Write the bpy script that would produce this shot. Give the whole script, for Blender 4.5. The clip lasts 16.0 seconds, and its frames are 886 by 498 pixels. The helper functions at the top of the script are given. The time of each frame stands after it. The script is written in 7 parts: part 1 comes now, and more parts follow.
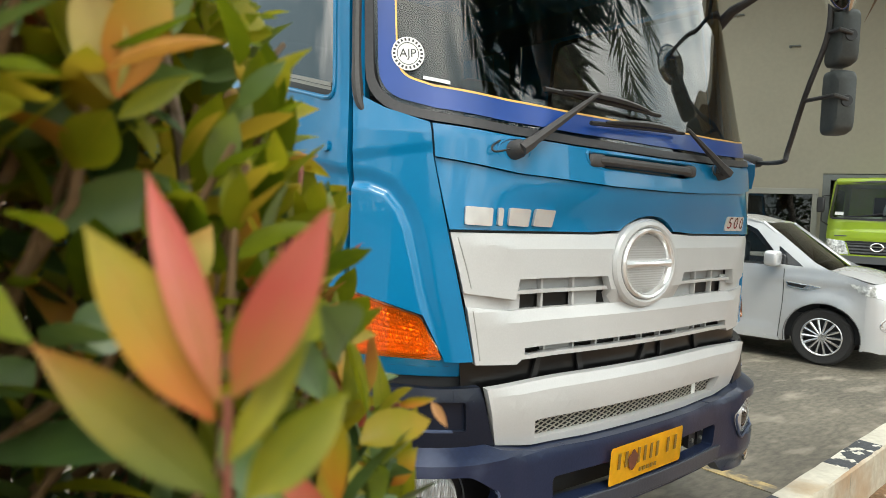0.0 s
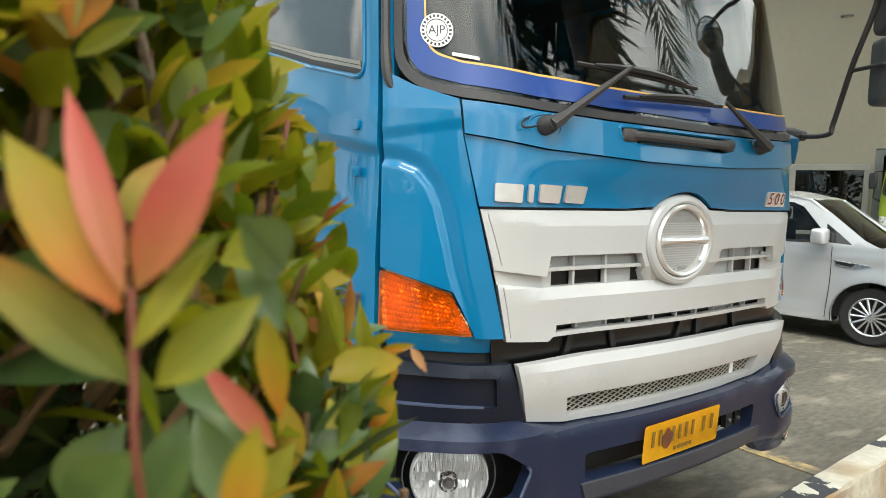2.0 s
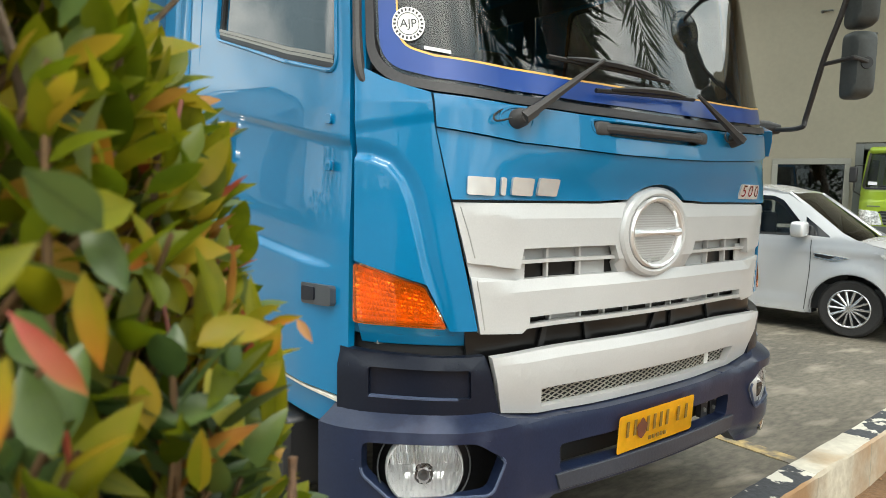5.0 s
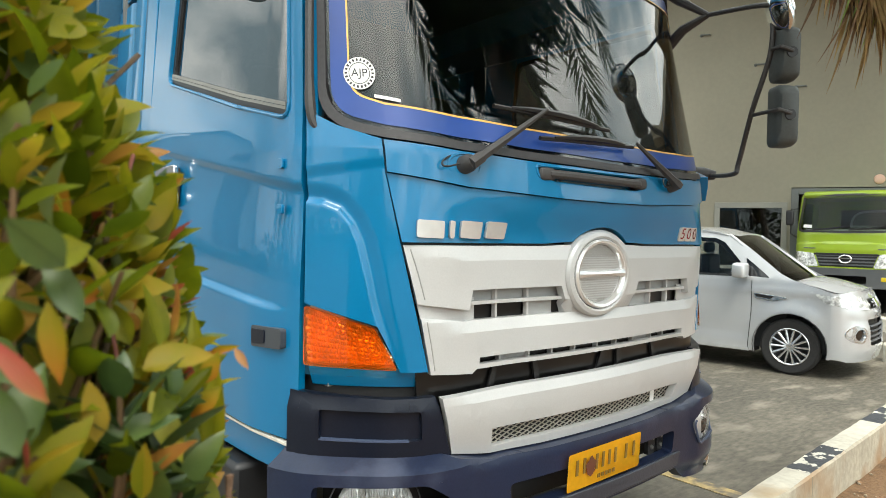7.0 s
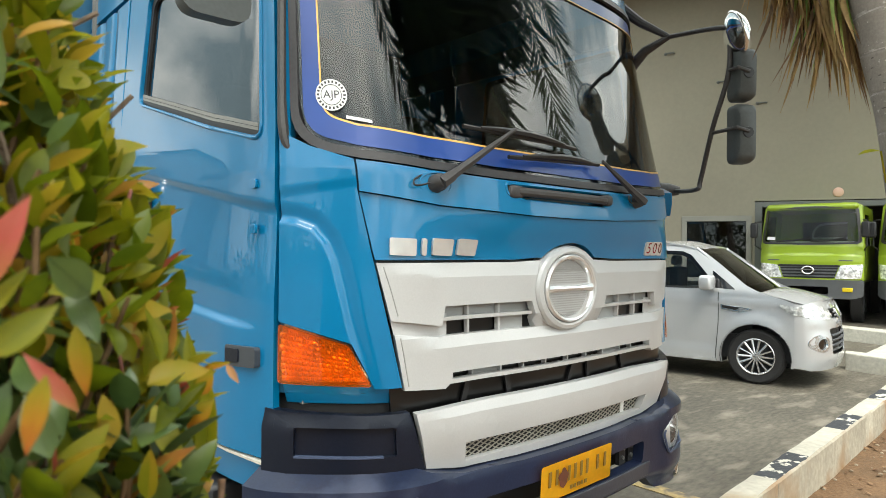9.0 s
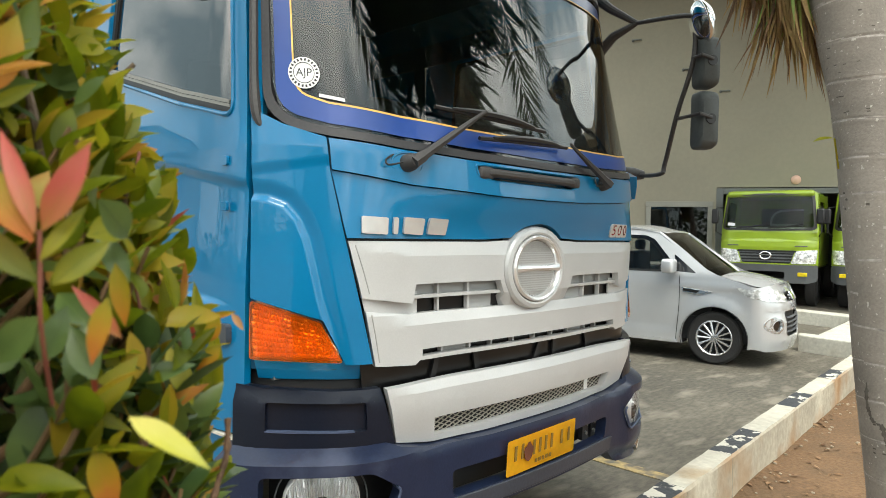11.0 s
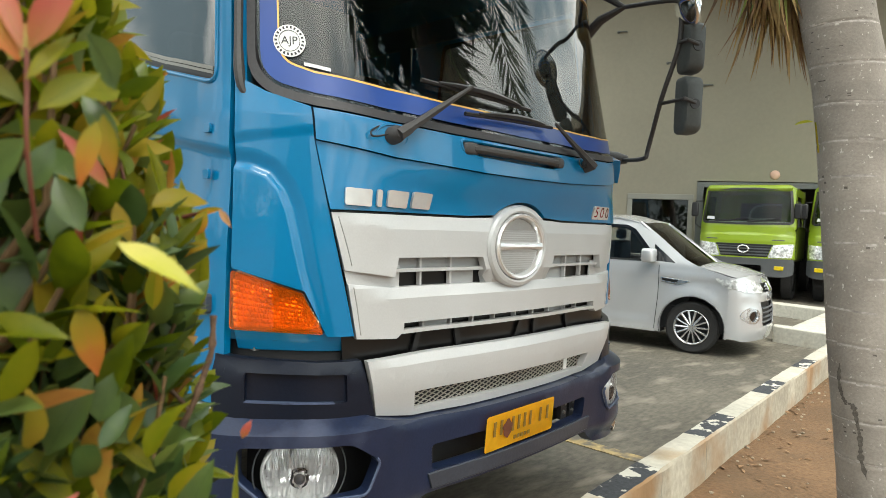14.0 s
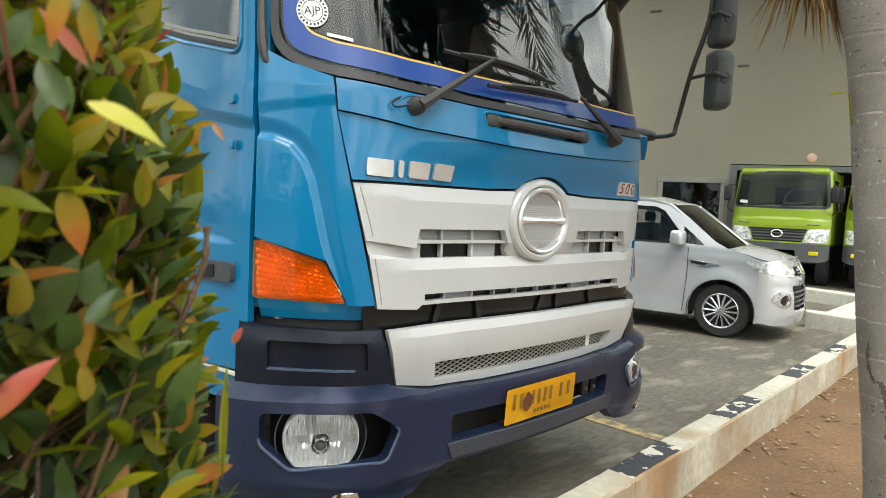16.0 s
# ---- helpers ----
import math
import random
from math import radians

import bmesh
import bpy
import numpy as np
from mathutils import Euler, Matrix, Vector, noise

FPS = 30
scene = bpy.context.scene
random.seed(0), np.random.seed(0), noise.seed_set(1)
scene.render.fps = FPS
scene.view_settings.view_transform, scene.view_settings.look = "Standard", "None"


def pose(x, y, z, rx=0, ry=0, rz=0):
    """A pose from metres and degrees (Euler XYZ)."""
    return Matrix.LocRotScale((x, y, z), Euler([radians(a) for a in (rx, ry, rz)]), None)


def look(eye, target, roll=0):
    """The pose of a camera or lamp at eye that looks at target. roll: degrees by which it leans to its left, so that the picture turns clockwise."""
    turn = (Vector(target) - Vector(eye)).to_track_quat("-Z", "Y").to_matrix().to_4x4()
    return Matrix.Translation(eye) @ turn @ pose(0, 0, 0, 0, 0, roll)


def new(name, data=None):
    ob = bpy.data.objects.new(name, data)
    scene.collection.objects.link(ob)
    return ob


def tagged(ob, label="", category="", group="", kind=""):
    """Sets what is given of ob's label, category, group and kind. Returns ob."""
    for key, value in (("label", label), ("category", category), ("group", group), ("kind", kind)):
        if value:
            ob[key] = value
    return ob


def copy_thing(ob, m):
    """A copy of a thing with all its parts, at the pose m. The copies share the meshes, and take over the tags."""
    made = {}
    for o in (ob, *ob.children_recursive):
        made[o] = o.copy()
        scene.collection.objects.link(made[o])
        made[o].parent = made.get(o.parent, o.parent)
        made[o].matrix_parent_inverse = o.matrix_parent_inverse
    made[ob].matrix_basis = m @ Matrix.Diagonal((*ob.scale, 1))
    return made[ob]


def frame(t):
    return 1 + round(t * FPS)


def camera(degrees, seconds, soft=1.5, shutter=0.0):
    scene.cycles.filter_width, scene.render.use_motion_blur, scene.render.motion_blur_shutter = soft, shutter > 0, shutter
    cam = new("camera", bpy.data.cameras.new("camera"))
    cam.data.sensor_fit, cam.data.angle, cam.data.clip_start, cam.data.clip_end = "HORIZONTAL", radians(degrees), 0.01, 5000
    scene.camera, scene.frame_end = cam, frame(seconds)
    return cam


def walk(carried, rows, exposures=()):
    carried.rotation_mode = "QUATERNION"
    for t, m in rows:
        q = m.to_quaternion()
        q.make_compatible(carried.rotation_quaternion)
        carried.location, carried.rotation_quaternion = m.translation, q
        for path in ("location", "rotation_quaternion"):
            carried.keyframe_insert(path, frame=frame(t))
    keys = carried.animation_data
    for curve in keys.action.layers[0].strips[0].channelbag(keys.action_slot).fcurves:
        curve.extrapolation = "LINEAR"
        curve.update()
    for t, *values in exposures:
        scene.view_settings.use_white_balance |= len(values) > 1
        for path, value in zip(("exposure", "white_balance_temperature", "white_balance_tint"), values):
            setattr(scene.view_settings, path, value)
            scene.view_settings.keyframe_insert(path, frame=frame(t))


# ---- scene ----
cam = camera(68.3, 16.0, soft=0.85)
cam.data.dof.use_dof, cam.data.dof.focus_distance, cam.data.dof.aperture_fstop = True, 2.4, 15.0
PATH = [
    (0, (-2.039, -1.332, 1.39), (-0.796, 0.232, 1.278), 2.1),
    (0.5, (-2.036, -1.335, 1.386), (-0.819, 0.249, 1.265), 1.9),
    (1, (-2.032, -1.338, 1.383), (-0.845, 0.266, 1.247), 2.0),
    (1.5, (-2.028, -1.345, 1.381), (-0.857, 0.269, 1.226), 1.8),
    (2, (-2.023, -1.351, 1.378), (-0.876, 0.278, 1.207), 1.5),
    (2.5, (-2.017, -1.355, 1.375), (-0.918, 0.306, 1.19), 1.1),
    (3, (-2.007, -1.36, 1.373), (-0.905, 0.299, 1.189), 0.8),
    (3.5, (-2.001, -1.367, 1.37), (-0.893, 0.288, 1.191), 1.2),
    (4, (-1.995, -1.375, 1.367), (-0.866, 0.264, 1.175), 1.1),
    (4.2, (-1.993, -1.378, 1.368), (-0.847, 0.249, 1.172), 1.0),
    (6.3, (-1.998, -1.402, 1.371), (-0.768, 0.173, 1.283), 1.3),
    (6.5, (-2.01, -1.431, 1.371), (-0.762, 0.131, 1.306), 1.2),
    (7, (-2.005, -1.426, 1.371), (-0.719, 0.105, 1.323), 1.1),
    (7.5, (-2.009, -1.433, 1.373), (-0.698, 0.078, 1.352), 1.0),
    (8, (-2.016, -1.434, 1.374), (-0.692, 0.064, 1.386), 1.5),
    (8.5, (-2.024, -1.445, 1.376), (-0.691, 0.046, 1.386), 0.9),
    (10.8, (-2.055, -1.474, 1.369), (-0.642, -0.059, 1.328), 0.8),
    (11, (-2.061, -1.474, 1.363), (-0.64, -0.067, 1.314), 1.0),
    (11.5, (-2.064, -1.473, 1.353), (-0.63, -0.082, 1.27), 1.2),
    (12, (-2.068, -1.473, 1.344), (-0.62, -0.097, 1.241), 1.4),
    (12.5, (-2.069, -1.475, 1.338), (-0.612, -0.109, 1.233), 1.5),
    (13, (-2.065, -1.47, 1.328), (-0.608, -0.105, 1.219), 1.7),
    (13.5, (-2.064, -1.471, 1.323), (-0.607, -0.103, 1.244), 2.1),
    (14, (-2.063, -1.471, 1.313), (-0.604, -0.106, 1.234), 2.2),
    (14.5, (-2.062, -1.476, 1.304), (-0.615, -0.099, 1.21), 2.3),
    (15, (-2.059, -1.478, 1.297), (-0.617, -0.097, 1.184), 2.6),
    (15.5, (-2.053, -1.483, 1.287), (-0.628, -0.087, 1.146), 2.3),
    (16, (-2.05, -1.492, 1.275), (-0.651, -0.069, 1.143), 2.6),
]
walk(cam, [(t, look(eye, target, roll)) for t, eye, target, roll in PATH], exposures=((0.0, 0.96, 6700, 4), (3.0, 1.04, 6700, 4), (8.5, 1.0, 6700, 4), (11.0, 0.93, 6700, 4), (16.0, 0.90, 6700, 4)))

# ---------------------------------------------------------------- light
world = bpy.data.worlds.new("sky")
scene.world = world
world.use_nodes = True
wn, wl = world.node_tree.nodes, world.node_tree.links
sky = wn.new("ShaderNodeTexSky")
sky.sky_type, sky.sun_disc = "NISHITA", False
sky.sun_elevation, sky.sun_rotation = radians(58), radians(200)
sky.dust_density, sky.air_density = 4.0, 1.0
coord = wn.new("ShaderNodeTexCoord")
cloud = wn.new("ShaderNodeTexNoise")
cloud.inputs["Scale"].default_value, cloud.inputs["Detail"].default_value = 5.0, 6
ramp = wn.new("ShaderNodeValToRGB")
ramp.color_ramp.elements[0].position, ramp.color_ramp.elements[0].color = 0.40, (2.3, 3.0, 3.3, 1)
ramp.color_ramp.elements[1].position, ramp.color_ramp.elements[1].color = 0.61, (9.6, 9.5, 9.2, 1)
mixw = wn.new("ShaderNodeMixRGB")
mixw.inputs[0].default_value = 0.86
wl.new(coord.outputs["Generated"], cloud.inputs["Vector"])
wl.new(cloud.outputs["Fac"], ramp.inputs[0])
wl.new(sky.outputs[0], mixw.inputs[1])
wl.new(ramp.outputs[0], mixw.inputs[2])
# an overcast sky: three times as bright overhead as at the horizon, brighter on the sun's side
axes = wn.new("ShaderNodeSeparateXYZ")
wl.new(coord.outputs["Generated"], axes.inputs[0])
height = wn.new("ShaderNodeMapRange")
height.inputs["To Min"].default_value, height.inputs["To Max"].default_value = 0.68, 1.32
wl.new(axes.outputs["Z"], height.inputs["Value"])
sunward = wn.new("ShaderNodeMapRange")
sunward.inputs["From Min"].default_value, sunward.inputs["From Max"].default_value = -1.0, 1.0
sunward.inputs["To Min"].default_value, sunward.inputs["To Max"].default_value = 1.46, 0.76
wl.new(axes.outputs["Y"], sunward.inputs["Value"])
lift = wn.new("ShaderNodeMath")
lift.operation = "MULTIPLY"
wl.new(height.outputs[0], lift.inputs[0])
wl.new(sunward.outputs[0], lift.inputs[1])
graded = wn.new("ShaderNodeVectorMath")
graded.operation = "SCALE"
wl.new(mixw.outputs[0], graded.inputs[0])
wl.new(lift.outputs[0], graded.inputs["Scale"])
wl.new(graded.outputs[0], wn["Background"].inputs[0])
wn["Background"].inputs[1].default_value = 0.15

sun_data = bpy.data.lights.new("sun", "SUN")
sun_data.energy, sun_data.angle, sun_data.color = 1.1, radians(25), (1.0, 0.975, 0.94)
sun = new("sun", sun_data)
sun.matrix_world = look((0, 0, 0), (0.25, 0.55, -1.0))


# ---------------------------------------------------------------- materials
def lin(r, g, b):
    return tuple(((c / 255) / 12.92 if c / 255 <= 0.04045 else ((c / 255 + 0.055) / 1.055) ** 2.4) for c in (r, g, b)) + (1,)


def material(name, rgb, rough=0.5, metal=0.0, coat=0.0, grain=0.0, scale=40.0, vary=0.0, vary_scale=3.0, bump=0.0,
             dirt=None, dirt_scale=4.0, dirt_low=0.55, dirt_high=0.75, rand=0.0, spec=0.5, coat_rough=0.03, drawn=None):
    """Paint, plastic, metal, stone: base colour with large and small variation, relief and stains of their own shape."""
    m = bpy.data.materials.new(name)
    m.use_nodes = True
    n, l = m.node_tree.nodes, m.node_tree.links
    p = n["Principled BSDF"]
    p.inputs["Base Color"].default_value = rgb
    p.inputs["Roughness"].default_value = rough
    p.inputs["Metallic"].default_value = metal
    p.inputs["Coat Weight"].default_value = coat
    p.inputs["Coat Roughness"].default_value = coat_rough
    p.inputs["Specular IOR Level"].default_value = spec
    tc = n.new("ShaderNodeTexCoord")
    out = None

    def noise_node(sc, detail=5):
        t = n.new("ShaderNodeTexNoise")
        t.inputs["Scale"].default_value, t.inputs["Detail"].default_value = sc, detail
        if drawn:
            mp = n.new("ShaderNodeMapping")
            mp.inputs["Rotation"].default_value = (0, 0, radians(drawn[1]))
            mp.inputs["Scale"].default_value = (drawn[0], 1, 1)
            l.new(tc.outputs["Object"], mp.inputs["Vector"])
            l.new(mp.outputs[0], t.inputs["Vector"])
        else:
            l.new(tc.outputs["Object"], t.inputs["Vector"])
        return t

    def shade(prev, fac, low, high):
        r = n.new("ShaderNodeMapRange")
        r.inputs["From Min"].default_value, r.inputs["From Max"].default_value = 0.3, 0.7
        r.inputs["To Min"].default_value, r.inputs["To Max"].default_value = low, high
        l.new(fac, r.inputs["Value"])
        mx = n.new("ShaderNodeMixRGB")
        mx.blend_type = "MULTIPLY"
        mx.inputs[0].default_value = 1
        if prev is None:
            mx.inputs[1].default_value = rgb
        else:
            l.new(prev, mx.inputs[1])
        l.new(r.outputs[0], mx.inputs[2])
        return mx.outputs[0]

    if vary:
        out = shade(out, noise_node(vary_scale).outputs["Fac"], 1 - vary, 1 + vary)
    if grain:
        out = shade(out, noise_node(scale, 8).outputs["Fac"], 1 - grain, 1 + grain)
    if rand:
        oi = n.new("ShaderNodeObjectInfo")
        out = shade(out, oi.outputs["Random"], 1 - rand, 1 + rand)
    if dirt:
        t = noise_node(dirt_scale, 9)
        r = n.new("ShaderNodeValToRGB")
        r.color_ramp.elements[0].position, r.color_ramp.elements[1].position = dirt_low, dirt_high
        l.new(t.outputs["Fac"], r.inputs[0])
        mx = n.new("ShaderNodeMixRGB")
        l.new(r.outputs[0], mx.inputs[0])
        if out is None:
            mx.inputs[1].default_value = rgb
        else:
            l.new(out, mx.inputs[1])
        mx.inputs[2].default_value = dirt
        out = mx.outputs[0]
    if out is not None:
        l.new(out, p.inputs["Base Color"])
    if bump:
        b = n.new("ShaderNodeBump")
        b.inputs["Strength"].default_value, b.inputs["Distance"].default_value = bump, 0.01
        l.new(noise_node(scale, 8).outputs["Fac"], b.inputs["Height"])
        l.new(b.outputs[0], p.inputs["Normal"])
    return m


def glass(name, rgb, rough=0.0, ior=1.45):
    m = bpy.data.materials.new(name)
    m.use_nodes = True
    p = m.node_tree.nodes["Principled BSDF"]
    p.inputs["Base Color"].default_value = rgb
    p.inputs["Roughness"].default_value = rough
    p.inputs["Transmission Weight"].default_value = 1
    p.inputs["IOR"].default_value = ior
    return m


BLUE = material("blue_paint", lin(0, 107, 154), 0.35, 0.0, 0.85, vary=0.05, grain=0.04, scale=300, coat_rough=0.012, spec=0.2)
SILVER = material("silver_paint", lin(186, 186, 186), 0.36, 0.1, 0.35, vary=0.04, grain=0.03, scale=200, coat_rough=0.12)
SLATE = material("grille_blank", lin(158, 159, 158), 0.5, vary=0.06)
NAVY = material("bumper_plastic", lin(26, 35, 58), 0.28, spec=0.45, vary=0.15, grain=0.12, scale=120, bump=0.05, dirt=lin(80, 86, 106), dirt_low=0.6, dirt_high=0.9)
NAVY_DARK = material("bumper_cover_plastic", lin(18, 23, 36), 0.3, spec=0.3, vary=0.12, grain=0.1, scale=120, bump=0.05)
BLACK = material("black_plastic", lin(28, 28, 30), 0.45, vary=0.1, grain=0.1, scale=150, bump=0.05)
RUBBER = material("black_rubber", lin(58, 56, 56), 0.55, vary=0.15, grain=0.15, scale=90, bump=0.06)
# DARK: near-black, the shade of hidden hollows is put into this colour
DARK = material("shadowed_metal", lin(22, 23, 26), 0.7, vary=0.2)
CHROME = material("chrome", lin(225, 225, 226), 0.09, 1.0, vary=0.03)
EMBLEM = material("emblem_grey", lin(168, 167, 165), 0.35, 0.2, grain=0.05)
STEEL = material("grey_steel", lin(120, 120, 118), 0.45, 0.7, vary=0.1, grain=0.1)
BAND = material("blue_film", lin(14, 58, 132), 0.3, coat=0.25, vary=0.12, vary_scale=5)
GOLD = material("gold_line", lin(226, 178, 92), 0.4)
WHITE = material("white_sticker", lin(228, 228, 226), 0.5, vary=0.03)
INK = material("dark_ink", lin(60, 60, 62), 0.6)
RED = material("red_badge", lin(118, 22, 38), 0.25, coat=0.5)
YELLOW = material("yellow_plate", lin(250, 192, 40), 0.42, vary=0.06, grain=0.05, scale=60, dirt=lin(190, 120, 20), dirt_scale=9, dirt_low=0.66, dirt_high=0.85)
PLATE_INK = material("plate_ink", lin(120, 92, 34), 0.5)
RUST = material("rust_patch", lin(92, 48, 26), 0.8, grain=0.2)
SCREEN = glass("windscreen_glass", (0.44, 0.46, 0.46, 1), 0.0, 1.52)
SIDEGLASS = glass("tinted_glass", (0.16, 0.17, 0.18, 1), 0.0, 2.4)
CLEAR = glass("clear_lens", (0.96, 0.97, 0.98, 1), 0.02)
INTERIOR = material("cab_interior", lin(112, 112, 110), 0.7, vary=0.1)
SEAT = material("seat_cloth", lin(70, 70, 72), 0.9, grain=0.2, scale=120)
ASPHALT = material("asphalt", lin(98, 92, 81), 0.72, grain=0.30, scale=30, vary=0.36, vary_scale=0.9, bump=0.5, dirt=lin(138, 130, 116), dirt_scale=5.5, dirt_low=0.54, dirt_high=0.70, drawn=(0.42, 8))
SOIL = material("dry_soil", lin(108, 82, 57), 0.95, grain=0.25, scale=45, vary=0.2, vary_scale=1.2, bump=0.8, dirt=lin(98, 77, 55), dirt_scale=3.4, dirt_low=0.5, dirt_high=0.75)
KERB_WHITE = material("kerb_white_paint", lin(184, 178, 164), 0.8, grain=0.10, scale=24, vary=0.1, bump=0.3, dirt=lin(166, 142, 110), dirt_scale=2.6, dirt_low=0.54, dirt_high=0.74)
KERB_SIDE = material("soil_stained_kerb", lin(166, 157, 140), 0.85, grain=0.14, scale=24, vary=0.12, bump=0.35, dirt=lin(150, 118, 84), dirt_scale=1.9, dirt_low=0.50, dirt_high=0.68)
KERB_BLACK = material("kerb_black_paint", lin(58, 60, 64), 0.8, grain=0.2, scale=40, bump=0.4, dirt=lin(204, 199, 186), dirt_scale=10, dirt_low=0.555, dirt_high=0.585)
CONCRETE = material("white_concrete", lin(196, 192, 180), 0.85, grain=0.12, scale=25, vary=0.1, bump=0.3, dirt=lin(150, 140, 122), dirt_scale=3, dirt_low=0.55, dirt_high=0.8)
ROADLINE = material("yellow_road_paint", lin(172, 150, 104), 0.85, grain=0.25, scale=30, dirt=lin(106, 100, 90), dirt_scale=9, dirt_low=0.42, dirt_high=0.58)
WALL = material("cream_wall", lin(134, 129, 114), 0.9, grain=0.03, scale=12, vary=0.06, vary_scale=0.5, bump=0.05)
CARPAINT = material("silver_car_paint", lin(204, 205, 207), 0.27, 0.40, 0.9, vary=0.03, grain=0.03, scale=400)
FILMGLASS = glass("sun_film_glass", (0.12, 0.13, 0.13, 1), 0.0, 1.6)
LIMEGLASS = glass("light_truck_glass", (0.46, 0.52, 0.46, 1), 0.0, 1.3)
CARGLASS = glass("car_side_glass", (0.86, 0.88, 0.88, 1), 0.0, 1.5)
RADIATOR = material("radiator_black", lin(9, 9, 10), 0.28, vary=0.3, vary_scale=8)
TYRE = material("tyre_rubber", lin(42, 41, 41), 0.8, grain=0.15, scale=60, bump=0.2)
ALLOY = material("alloy_wheel", lin(205, 206, 208), 0.25, 0.8)
LIME = material("lime_paint", lin(144, 168, 44), 0.28, coat=0.7, vary=0.05)
BARK = material("palm_bark", lin(139, 132, 124), 0.95, grain=0.10, scale=120, vary=0.2, vary_scale=6, bump=0.16, dirt=lin(184, 178, 170), dirt_scale=75, dirt_low=0.65, dirt_high=0.69)
SCAR = material("leaf_scar", lin(160, 153, 147), 0.95, grain=0.3, scale=60, vary=0.25, vary_scale=14, bump=0.3)
NICK = material("bark_nick", lin(92, 87, 80), 0.95, grain=0.3, scale=90, bump=0.4)



# ---------------------------------------------------------------- helpers for meshes
def mesh_object(name, bm, mat, smooth=32):
    me = bpy.data.meshes.new(name)
    bmesh.ops.recalc_face_normals(bm, faces=bm.faces)
    bm.to_mesh(me)
    bm.free()
    me.materials.append(mat)
    if smooth:
        me.shade_smooth()
        me.set_sharp_from_angle(angle=radians(smooth))
    ob = new(name, me)
    return ob


def part(name, bm, mat, parent, label="", smooth=32, bevel=0.0):
    ob = mesh_object(name, bm, mat, smooth)
    ob.parent = parent
    if label:
        ob["label"] = label
    if bevel:
        mod = ob.modifiers.new("edge", "BEVEL")
        mod.width, mod.segments, mod.limit_method, mod.angle_limit = bevel, 2, "ANGLE", radians(50)
        mod.harden_normals = False
    return ob


def thing(name, at, label, category, group="", kind=""):
    ob = new(name)
    ob.location = at
    ob.empty_display_size = 0.05
    tagged(ob, label, category, group, kind)
    return ob


def settle(root):
    """Parts are modelled in world places: keep them there under their thing."""
    inv = root.matrix_basis.inverted()
    for o in root.children:
        o.matrix_parent_inverse = inv
    return root


def box(bm, lo, hi, m=None):
    r = bmesh.ops.create_cube(bm, size=1)
    c = [(a + b) / 2 for a, b in zip(lo, hi)]
    d = [b - a for a, b in zip(lo, hi)]
    for v in r["verts"]:
        v.co = Vector((c[0] + v.co.x * d[0], c[1] + v.co.y * d[1], c[2] + v.co.z * d[2]))
        if m:
            v.co = m @ v.co
    return r["verts"]


def tube(bm, pts, radius, seg=8, caps=True):
    """A bent rod of round section through pts; radius is a number or one for each point."""
    pts = [Vector(p) for p in pts]
    rs = radius if isinstance(radius, (list, tuple)) else [radius] * len(pts)
    rings, up = [], None
    for i, p in enumerate(pts):
        d = (pts[min(i + 1, len(pts) - 1)] - pts[max(i - 1, 0)]).normalized()
        if up is None:
            up = d.orthogonal().normalized()
        up = (up - d * up.dot(d)).normalized()
        side = d.cross(up)
        rings.append([bm.verts.new(p + rs[i] * (math.cos(a) * up + math.sin(a) * side))
                      for a in [2 * math.pi * k / seg for k in range(seg)]])
    for a, b in zip(rings, rings[1:]):
        for k in range(seg):
            bm.faces.new((a[k], a[(k + 1) % seg], b[(k + 1) % seg], b[k]))
    if caps:
        bm.faces.new(rings[0][::-1])
        bm.faces.new(rings[-1])


def spline(pts, n=6):
    """Points of a smooth line through pts."""
    pts = [Vector(p) for p in pts]
    out = []
    for i in range(len(pts) - 1):
        a, b, c, d = pts[max(i - 1, 0)], pts[i], pts[i + 1], pts[min(i + 2, len(pts) - 1)]
        for k in range(n):
            t = k / n
            out.append(0.5 * (2 * b + (c - a) * t + (2 * a - 5 * b + 4 * c - d) * t * t + (3 * b - a - 3 * c + d) * t ** 3))
    return out + [pts[-1]]


def rounded(poly, r, n=4):
    """The corners of a flat outline, rounded."""
    out = []
    for i, p in enumerate(poly):
        p, a, b = Vector(p), Vector(poly[i - 1]), Vector(poly[(i + 1) % len(poly)])
        u, v = (a - p), (b - p)
        k = min(r, u.length * 0.45, v.length * 0.45)
        s, e = p + u.normalized() * k, p + v.normalized() * k
        for j in range(n + 1):
            t = j / n
            out.append(tuple((1 - t) ** 2 * s + 2 * t * (1 - t) * p + t * t * e))
    return out


def lathe(bm, profile, centre, axis, seg=32):
    """A turned shape: profile of (radius, height along axis)."""
    axis = Vector(axis).normalized()
    u = axis.orthogonal().normalized()
    if abs(axis.z) < 0.9:
        u = Vector((0, 0, 1)).cross(axis).normalized()
    w = axis.cross(u)
    rings = []
    for r, h in profile:
        if r < 1e-6:
            rings.append([bm.verts.new(Vector(centre) + axis * h)])
        else:
            rings.append([bm.verts.new(Vector(centre) + axis * h + r * (math.cos(a) * u + math.sin(a) * w))
                          for a in [2 * math.pi * k / seg for k in range(seg)]])
    for a, b in zip(rings, rings[1:]):
        for k in range(seg):
            j = (k + 1) % seg
            if len(a) == 1 and len(b) > 1:
                bm.faces.new((a[0], b[k], b[j]))
            elif len(b) == 1 and len(a) > 1:
                bm.faces.new((a[k], a[j], b[0]))
            elif len(a) > 1:
                bm.faces.new((a[k], a[j], b[j], b[k]))


